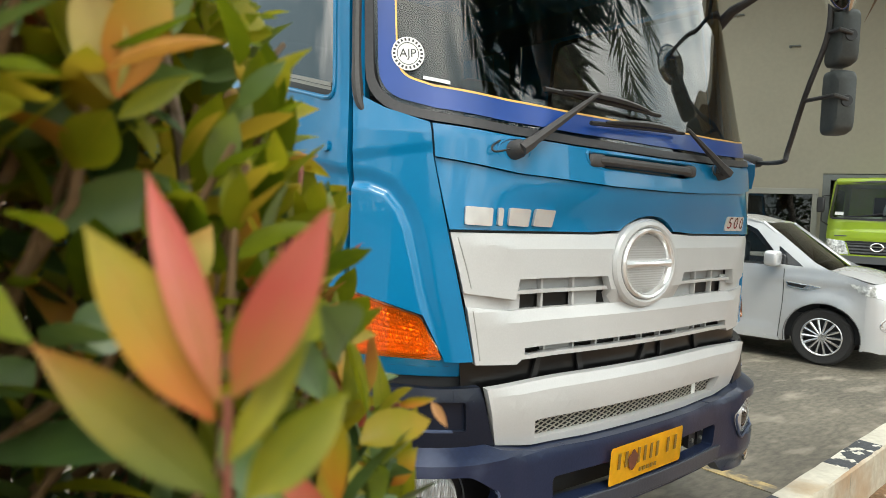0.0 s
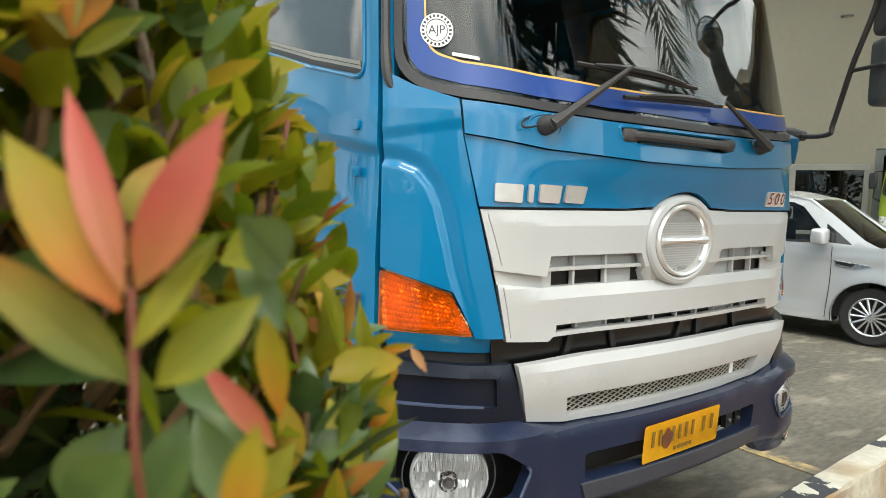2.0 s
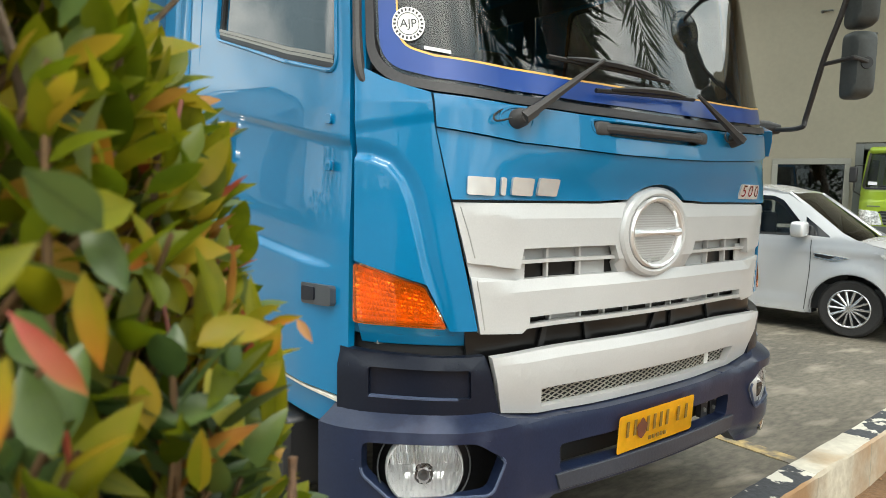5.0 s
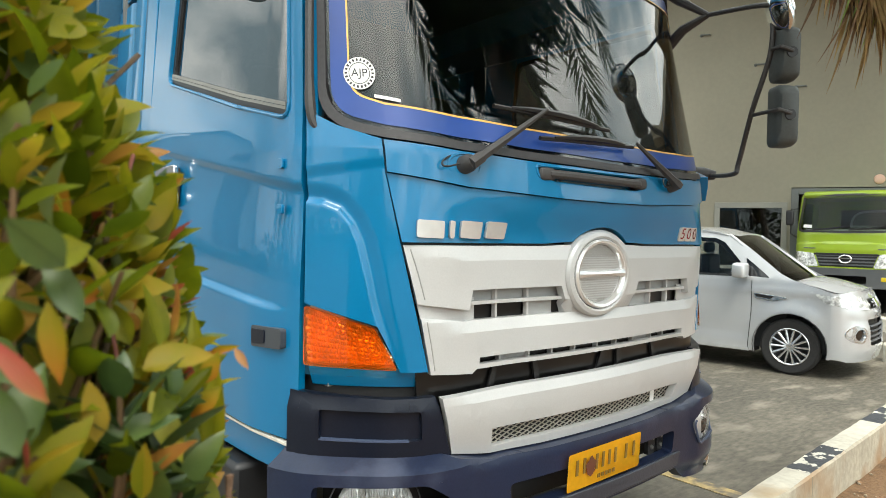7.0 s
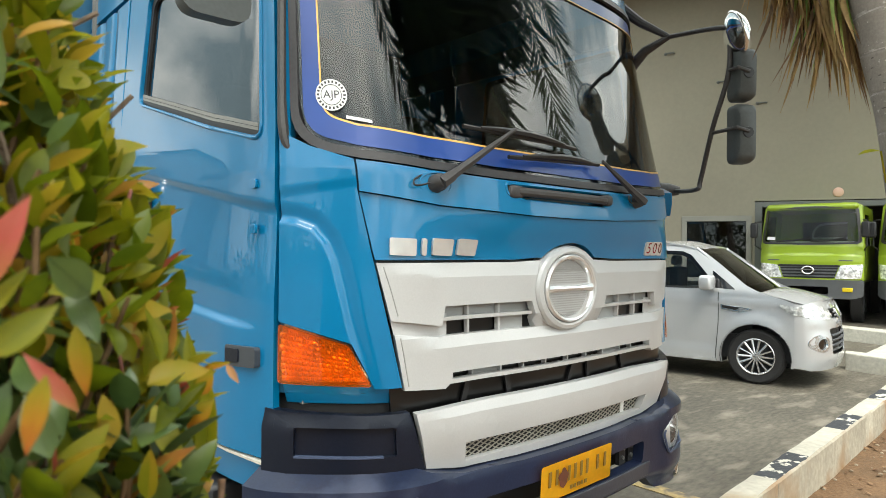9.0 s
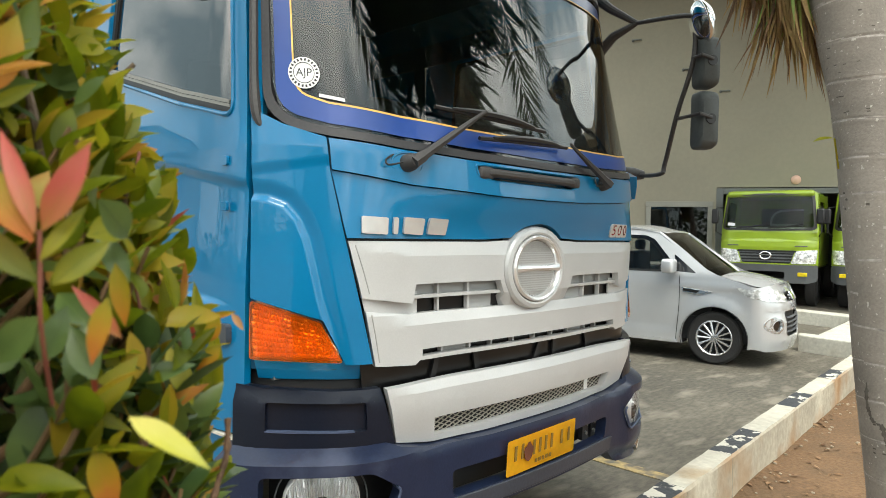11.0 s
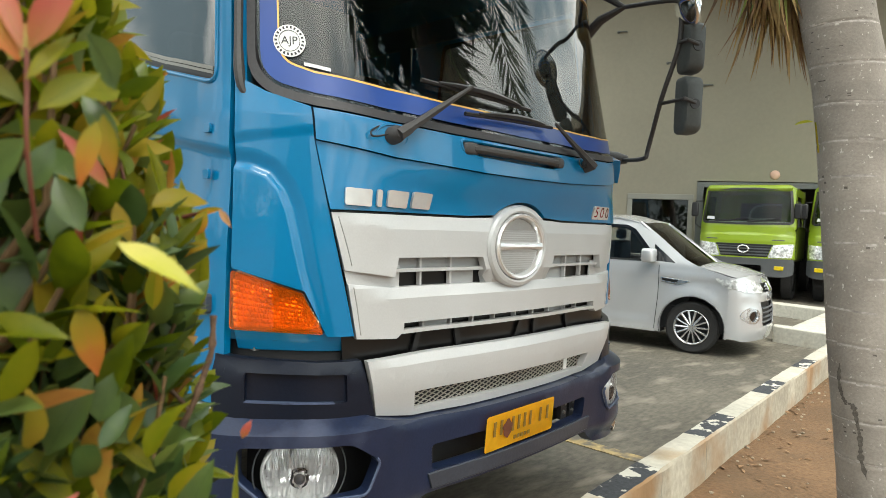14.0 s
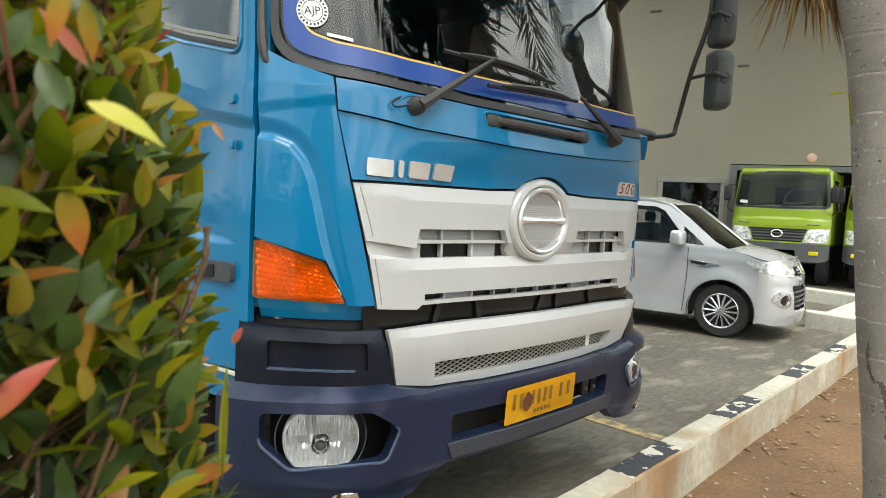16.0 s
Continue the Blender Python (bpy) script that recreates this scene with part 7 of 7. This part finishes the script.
    for nm, bm, mat, lb in (("leaves", old, OLD, "dark green older leaves"), ("leaves", young, YOUNG, "fresh yellow-green leaves"), ("leaves", red, NEWRED, "red and orange new leaves"), ("leaves", amber, AMBER, "amber and brownish leaves"), ("twig_mass", twig, TWIG, "thin brown twigs")):
        tagged(part(nm, bm, mat, t, lb, smooth=60), kind="stuff")
    # stems of the large shoots
    for pts, r in SHOOT_STEMS:
        bm = bmesh.new()
        tube(bm, spline(pts, 5), r, 7)
        part("shoot", bm, REDTWIG, t)
    for pts, r in KNOTTED:
        bm = bmesh.new()
        line = spline(pts, 6)
        tube(bm, line, [r * (1 + .28 * (i % 5 == 0) + .12 * math.sin(i * 1.7)) for i in range(len(line))], 7)
        part("branch", bm, BROWNTWIG, t, "brown knotted branch")
    return t


HOLLOW = Vector((-2.02, -1.38, 1.38))  # middle of a clipped hollow where only the large shoots stand
OPEN_SIDE = Vector((-2.05, -1.41, 1.42))  # the clear, light side that the large leaves turn to


def sprig(shrub, at, *leaves):
    """Single large leaves near one node: stalk from it and length in millimetres, width, colour."""
    for k, (bx, by, bz, dx, dy, dz, width, mat) in enumerate(leaves):
        base = Vector(at) + Vector((bx, by, bz)) * .001
        tip = base + Vector((dx, dy, dz)) * .001
        face = (OPEN_SIDE - base.lerp(tip, .5)).normalized()
        curl, fold = (.11, .16, .21)[k % 3], .38
        bm = bmesh.new()
        leaf_blade(bm, base, tip, width * .00095, face, curl, fold, 14, .85, (.1, -.1, .2)[k % 3], 1.12)
        ln = (tip - base).length
        sd = (tip - base).normalized().cross(face).normalized()
        up = sd.cross((tip - base).normalized())
        tube(bm, [base.lerp(tip, i / 7) - up * curl * ln * (i / 7) ** 2 for i in range(8)], [ln * .006 * (1 - .1 * i) for i in range(8)], 5, False)
        part("leaf", bm, mat, shrub, smooth=60)


LIMELEAF = leaf_material('lime_leaf', [(150, 152, 40), (182, 178, 62), (204, 194, 104)], 0.45, 0.35, 45, 0.6)
PALEYELLOW = leaf_material('pale_leaf', [(120, 120, 44), (150, 138, 60), (172, 148, 74), (168, 120, 56)], 0.5, 0.35, 45, 0.7)
YELLOWOLIVE = leaf_material('olive_leaf', [(62, 74, 10), (90, 94, 12), (120, 108, 18), (146, 90, 30)], 0.55, 0.35, 45, 0.7, 0.3)
SHOOT_STEMS = [
    ([(-2.0041, -1.2381, 1.3616), (-2.0039, -1.2382, 1.3491), (-2.0035, -1.2378, 1.3305), (-1.997, -1.2254, 1.3021)], 0.0007),
    ([(-1.9526, -0.983, 1.4523), (-1.9567, -0.9695, 1.4322), (-1.9635, -0.9437, 1.3913)], 0.0012),
    ([(-1.9263, -1.0857, 1.3559), (-1.9209, -1.0866, 1.3864), (-1.9142, -1.0771, 1.4072)], 0.001),
    ([(-1.9351, -1.1486, 1.2794), (-1.9367, -1.144, 1.3154), (-1.9401, -1.1392, 1.3399)], 0.0008),
    ([(-1.9085, -1.1008, 1.3029), (-1.899, -1.1119, 1.3093), (-1.8916, -1.1225, 1.3129)], 0.0012),
]
KNOTTED = [
    ([(-1.947, -1.039, 1.44), (-1.939, -1.039, 1.437), (-1.933, -1.038, 1.427), (-1.927, -1.038, 1.418), (-1.924, -1.037, 1.402), (-1.923, -1.030, 1.385)], 0.0018),
    ([(-1.930, -1.102, 1.384), (-1.931, -1.101, 1.372), (-1.932, -1.10, 1.361), (-1.936, -1.095, 1.345)], 0.0013),
    ([(-1.886, -1.133, 1.257), (-1.888, -1.136, 1.239), (-1.892, -1.137, 1.228), (-1.901, -1.139, 1.208), (-1.912, -1.130, 1.18)], 0.0017),
    ([(-1.901, -1.139, 1.208), (-1.912, -1.129, 1.222), (-1.916, -1.120, 1.214)], 0.0013),
]
shrub = build_shrub()
sprig(shrub, (-1.952, -1.117, 1.362),
      (0, 0, 0, -5.8, -1.9, 43, 12.7, GOLDLEAF),
      (-5.9, -24.8, -12.4, 19.4, 7.4, -7.6, 12.6, GOLDLEAF),
      (-31.8, -111, 10.6, 20, 16, -16, 13, OLD))
sprig(shrub, (-1.9716, -1.1146, 1.3842), (0, 0, 0, 18.9, -3.2, 9.6, 15.9, OLD))
sprig(shrub, (-2.0031, -1.2342, 1.3448),
      (0, 0, 0, -24.4, 16, 24.4, 10.6, YELLOWOLIVE),
      (3.1, -1.2, -0.7, 16.8, -3.3, 15.6, 10.2, YOUNG),
      (-1.1, -4.8, 7.2, 13.1, -1.4, 19.3, 5.7, YOUNG),
      (-0.9, -2.9, -10.7, -10.8, 13.7, -16.5, 12.1, OLD),
      (-2.5, -1.9, 13, -15.7, 11.8, 30.1, 11.8, GOLDLEAF),
      (-2, -3.3, 15.9, -7.4, 12.7, 36.7, 7.1, NEWRED),
      (-0.3, -4.4, 16.8, 10.9, -8.9, 28.6, 10.2, NEWRED))
sprig(shrub, (-2.0048, -1.1640, 1.4133),
      (0, 0, 0, -6, 0.6, 29.7, 13.4, PALEYELLOW),
      (0.6, -0.4, 0.5, 9.1, -4.8, 34.3, 15, GOLDLEAF),
      (-0.2, 0, -2.6, -7.5, 11.2, -15.1, 14.5, YOUNG),
      (0.8, -0.9, -4.4, 15.7, -5.2, 12.2, 6.3, YOUNG),
      (-1.3, 13.8, -0.6, -26.5, 7.5, -10.4, 13.4, OLD),
      (-17.4, 14.9, 14.1, -8.1, 7.5, 15.2, 13, OLD),
      (20.2, 8.2, -18.9, -33.6, 13.1, -11.3, 16.5, OLD))
sprig(shrub, (-1.9461, -1.0937, 1.4385),
      (0, 0, 0, -21.2, 17.3, 7.3, 15.6, OLD),
      (-1.6, 1.7, 6.1, -11.5, 8.1, -15, 12.5, OLD),
      (-11.4, 10, 13.9, 13.2, -9.2, 17.2, 18.7, YOUNG),
      (16.5, 13.9, 20.1, -14.1, 11.3, 1.6, 9, YOUNG),
      (35.4, 39.7, -64.3, 3.7, -15.8, 36.5, 22.3, YOUNG),
      (44.8, 29.4, -67.4, 10.8, -10.9, 9.1, 19.1, YOUNG),
      (42.8, 29, -77.1, 6.1, -20.6, 37, 20.3, YOUNG))
sprig(shrub, (-1.9941, -1.1756, 1.3691),
      (0, 0, 0, 7.2, -4.6, 15.9, 10.4, PALEYELLOW),
      (19.1, -10.7, -10.1, 23.2, 8.6, 7.2, 14, YOUNG),
      (-16.7, 24.9, -16.1, 15.6, 1.1, 10.1, 15.7, OLD),
      (23.1, -31.4, -20.1, 2.4, -4.3, -24.5, 7.8, GOLDLEAF),
      (37.3, -5.8, -29.9, -10.8, 9.9, 24.6, 10.9, OLD),
      (16.1, -24.3, -44.9, -7.5, 19.3, 15.1, 12.1, OLD),
      (-33.1, 37, -27.9, 11.1, 4.4, 6.2, 12.9, OLD))
sprig(shrub, (-2.0005, -1.2271, 1.3176),
      (0, 0, 0, 6.7, -2.4, 18.7, 10.4, OLD),
      (28.4, 10.2, 3.8, -15.2, 4.4, 20.6, 6.5, NEWRED),
      (22.5, 19.8, -12.7, -6.8, 6.9, 21.8, 11.7, OLD),
      (-10.4, 30.1, -7.5, 10.7, -5.2, 17.1, 14.6, OLD),
      (12.1, -24.8, 22.9, -6, -2.5, -20.6, 7.2, GOLDLEAF),
      (16, -32.9, -14.6, 12.3, -27.7, -9.3, 8.2, LIMELEAF),
      (25.2, 29.5, -41.4, 5.9, -5.6, -28.3, 12.5, GOLDLEAF))
sprig(shrub, (-1.9284, -1.1300, 1.3212),
      (0, 0, 0, -6.2, 6.3, 18.4, 10.4, YOUNG),
      (3, -3.5, -14.4, -3, 3.5, 14.4, 12.5, YOUNG),
      (6.7, -6.8, -19.4, 9.1, -11.6, -30.2, 12.4, LIMELEAF),
      (30.9, -2.4, -19.9, 4.6, -3.3, 14.3, 9.4, GOLDLEAF),
      (36.4, 7.8, -8.3, 8.9, -11.8, 4.2, 4.4, GOLDLEAF),
      (22.7, 23.8, -22.7, -11.1, -1, 34.2, 13.8, YOUNG),
      (34, 11.2, -22.5, -2.7, 5.7, 34.8, 8.2, YOUNG))
sprig(shrub, (-1.8841, -1.1331, 1.3159),
      (0, 0, 0, 4, -6.2, -9.6, 4.3, DRYLEAF),
      (-18.1, 3.8, -30.4, 9.1, -7.6, 14.5, 11.2, GOLDLEAF),
      (-5.3, 11.2, -58.7, -2.4, -5.7, 51.8, 12.6, YOUNG),
      (-10.7, 62.5, 48.4, -16.4, 13.9, 20, 15.6, YOUNG),
      (-32.2, 68.5, 33.8, 14, -14.4, 7.2, 20.3, YOUNG),
      (-79.6, 29, 5.3, 24.6, -29.3, -38.9, 17.2, YOUNG),
      (-91.3, -19.8, -30.2, 26.4, -14.7, -15.1, 8.7, YOUNG))
sprig(shrub, (-1.9915, -1.1741, 1.2190),
      (0, 0, 0, 22.5, -10.8, -29.8, 13.1, YOUNG),
      (9.9, -10.2, -4, 12.2, -8.8, 33.4, 16.4, OLD),
      (19.5, -5, 1.5, -7.1, 6.2, -7.7, 14.6, OLD),
      (28.2, -13.1, 6.8, 3.7, -1.8, 19.6, 14.6, OLD),
      (22, 26.1, 21, 7.1, -21.6, 8.7, 15.4, OLD),
      (-2.2, 9.3, 39.5, 12, -9.8, 37.8, 21.1, OLD),
      (22.9, -25.3, -28.8, -10, 9.5, -5.3, 11.7, YOUNG))
sprig(shrub, (-1.9221, -1.1770, 1.1654),
      (0, 0, 0, 10.3, -7.3, 31, 15.3, OLD),
      (-16.9, -8.6, 32.2, -15.5, 17.1, 19.7, 7.3, YOUNG),
      (26.4, -1.4, -38, 1.9, 3.9, 61.8, 4.7, YOUNG),
      (-23.2, 0.8, 44.4, -13, 1.5, 29, 19.2, OLD),
      (40.9, 18.6, 28.2, 3.5, -2.5, 9.6, 5, NEWRED),
      (-85.1, -46.6, 25.7, 20.8, -4.4, 24.5, 11.7, NEWRED),
      (-31.2, 194.5, 286, 34.5, -31.2, -11.8, 13.1, NEWRED))
settle(shrub)


# ---------------------------------------------------------------- distance, closing the place behind the path
def build_treeline():
    rng = random.Random(5)
    bm = bmesh.new()
    for k in range(260):
        a = radians(98 + 227 * k / 260 + rng.uniform(-.6, .6))
        r = rng.uniform(30, 42)
        h = rng.uniform(1.4, 4.2) * (.5 if k < 30 else 1.1 if k < 75 else 1 if k < 150 else .62)
        for j in range(80):
            z = h * (rng.random() ** .7)
            w = 1.5 * math.sin(math.pi * min(.97, .25 + .72 * z / h))
            p = Vector((r * math.cos(a) + rng.uniform(-w, w), r * math.sin(a) + rng.uniform(-w, w), z))
            q = p + Vector((rng.uniform(-1, 1), rng.uniform(-1, 1), rng.uniform(-.3, 1))).normalized() * rng.uniform(.22, .5)
            leaf_blade(bm, p, q, .26, Vector((rng.uniform(-1, 1), rng.uniform(-1, 1), 1)), .2, .3, 3)
    tagged(part("backdrop_trees", bm, FAR_GREEN, None, smooth=60), "far dark green belt of trees", "trees", kind="stuff")


FAR_GREEN = leaf_material("far_foliage", [(30, 44, 24), (44, 62, 30), (60, 78, 36)], 0.7, 0.2, 2.0)
build_treeline()


def build_far_house():
    h = thing("house", (-20, 53, 0), "two-storey grey house with a wide dark gable roof", "house")
    bm = bmesh.new()
    vs = [bm.verts.new(p) for p in ((-27, 50, 0), (-14.6, 50, 0), (-14.6, 50, 9.2), (-19.4, 50, 12.0), (-27, 50, 9.5))]
    f = bm.faces.new(vs)
    r = bmesh.ops.extrude_face_region(bm, geom=[f])
    for v in r["geom"]:
        if isinstance(v, bmesh.types.BMVert):
            v.co.y = 58
    part("wall", bm, WHITEWALL, h, smooth=0)
    for a, b in (((-28, 9.1), (-19.3, 12.5)), ((-19.3, 12.5), (-13.7, 8.9))):
        bm = bmesh.new()
        vs = [bm.verts.new(p) for p in ((a[0], 49.2, a[1]), (b[0], 49.2, b[1]), (b[0], 58.6, b[1]), (a[0], 58.6, a[1]))]
        bm.faces.new(vs)
        bmesh.ops.solidify(bm, geom=bm.faces[:], thickness=0.3)
        part("roof", bm, ROOF, h, smooth=0)
    for x0, x1, z0, z1 in ((-22.9, -20.6, 7.0, 9.3), (-18.2, -16.4, 7.3, 9.0), (-22.6, -20.4, 1.6, 5.6), (-18.4, -16.6, 1.0, 5.0), (-25.8, -24.6, 2.2, 4.8)):
        bm = bmesh.new()
        box(bm, (x0, 49.93, z0), (x1, 50.05, z1))
        part("window", bm, ROOF, h, smooth=0)
    settle(h)


WHITEWALL = material("grey_house_wall", lin(118, 120, 122), 0.8, vary=0.05)
ROOF = material("dark_roof", lin(70, 58, 54), 0.8, vary=0.15)
build_far_house()


# ---------------------------------------------------------------- litter on the soil
def build_litter():
    rng = random.Random(9)
    bm = bmesh.new()
    for k in range(420):
        x = rng.uniform(.3, 7.5)
        y = kerb_y(x) - .17 - 2.2 * rng.random() ** 1.5
        z = -0.085 + 0.018 * noise.noise(Vector((x * 1.7, y * 1.7, 0))) + 0.008 * noise.noise(Vector((x * 7, y * 7, 3))) + .008
        a = rng.uniform(0, 6.28)
        ln = rng.uniform(.02, .07)
        leaf_blade(bm, (x, y, z), (x + ln * math.cos(a), y + ln * math.sin(a), z + rng.uniform(0, .012)), ln * rng.uniform(.25, .5), (rng.uniform(-.3, .3), rng.uniform(-.3, .3), 1), .1, .25, 4)
    tagged(part("leaf_litter", bm, LITTER, None, smooth=60), "dry fallen leaves scattered on the soil", "leaf litter", kind="stuff")
    bm = bmesh.new()
    for k in range(260):
        x = rng.uniform(.3, 7.0)
        y = kerb_y(x) - .16 - 1.8 * rng.random() ** 1.5
        z = -0.085 + 0.018 * noise.noise(Vector((x * 1.7, y * 1.7, 0))) + 0.008 * noise.noise(Vector((x * 7, y * 7, 3)))
        s = rng.uniform(.004, .016)
        r = bmesh.ops.create_icosphere(bm, subdivisions=1, radius=s)
        for v in r["verts"]:
            v.co = Vector((v.co.x * rng.uniform(.8, 1.3), v.co.y * rng.uniform(.8, 1.3), v.co.z * .7)) + Vector((x, y, z + s * .3))
    tagged(part("gravel", bm, GRAVEL, None, smooth=0), "small pale stones lying on the soil", "gravel", kind="stuff")


GRAVEL = material("small_stones", lin(150, 136, 116), 0.9, vary=0.25, vary_scale=8)
LITTER = leaf_material("litter_leaf", [(96, 70, 48), (130, 98, 70), (156, 126, 94), (100, 68, 46)], 0.9, 0.1)
build_litter()
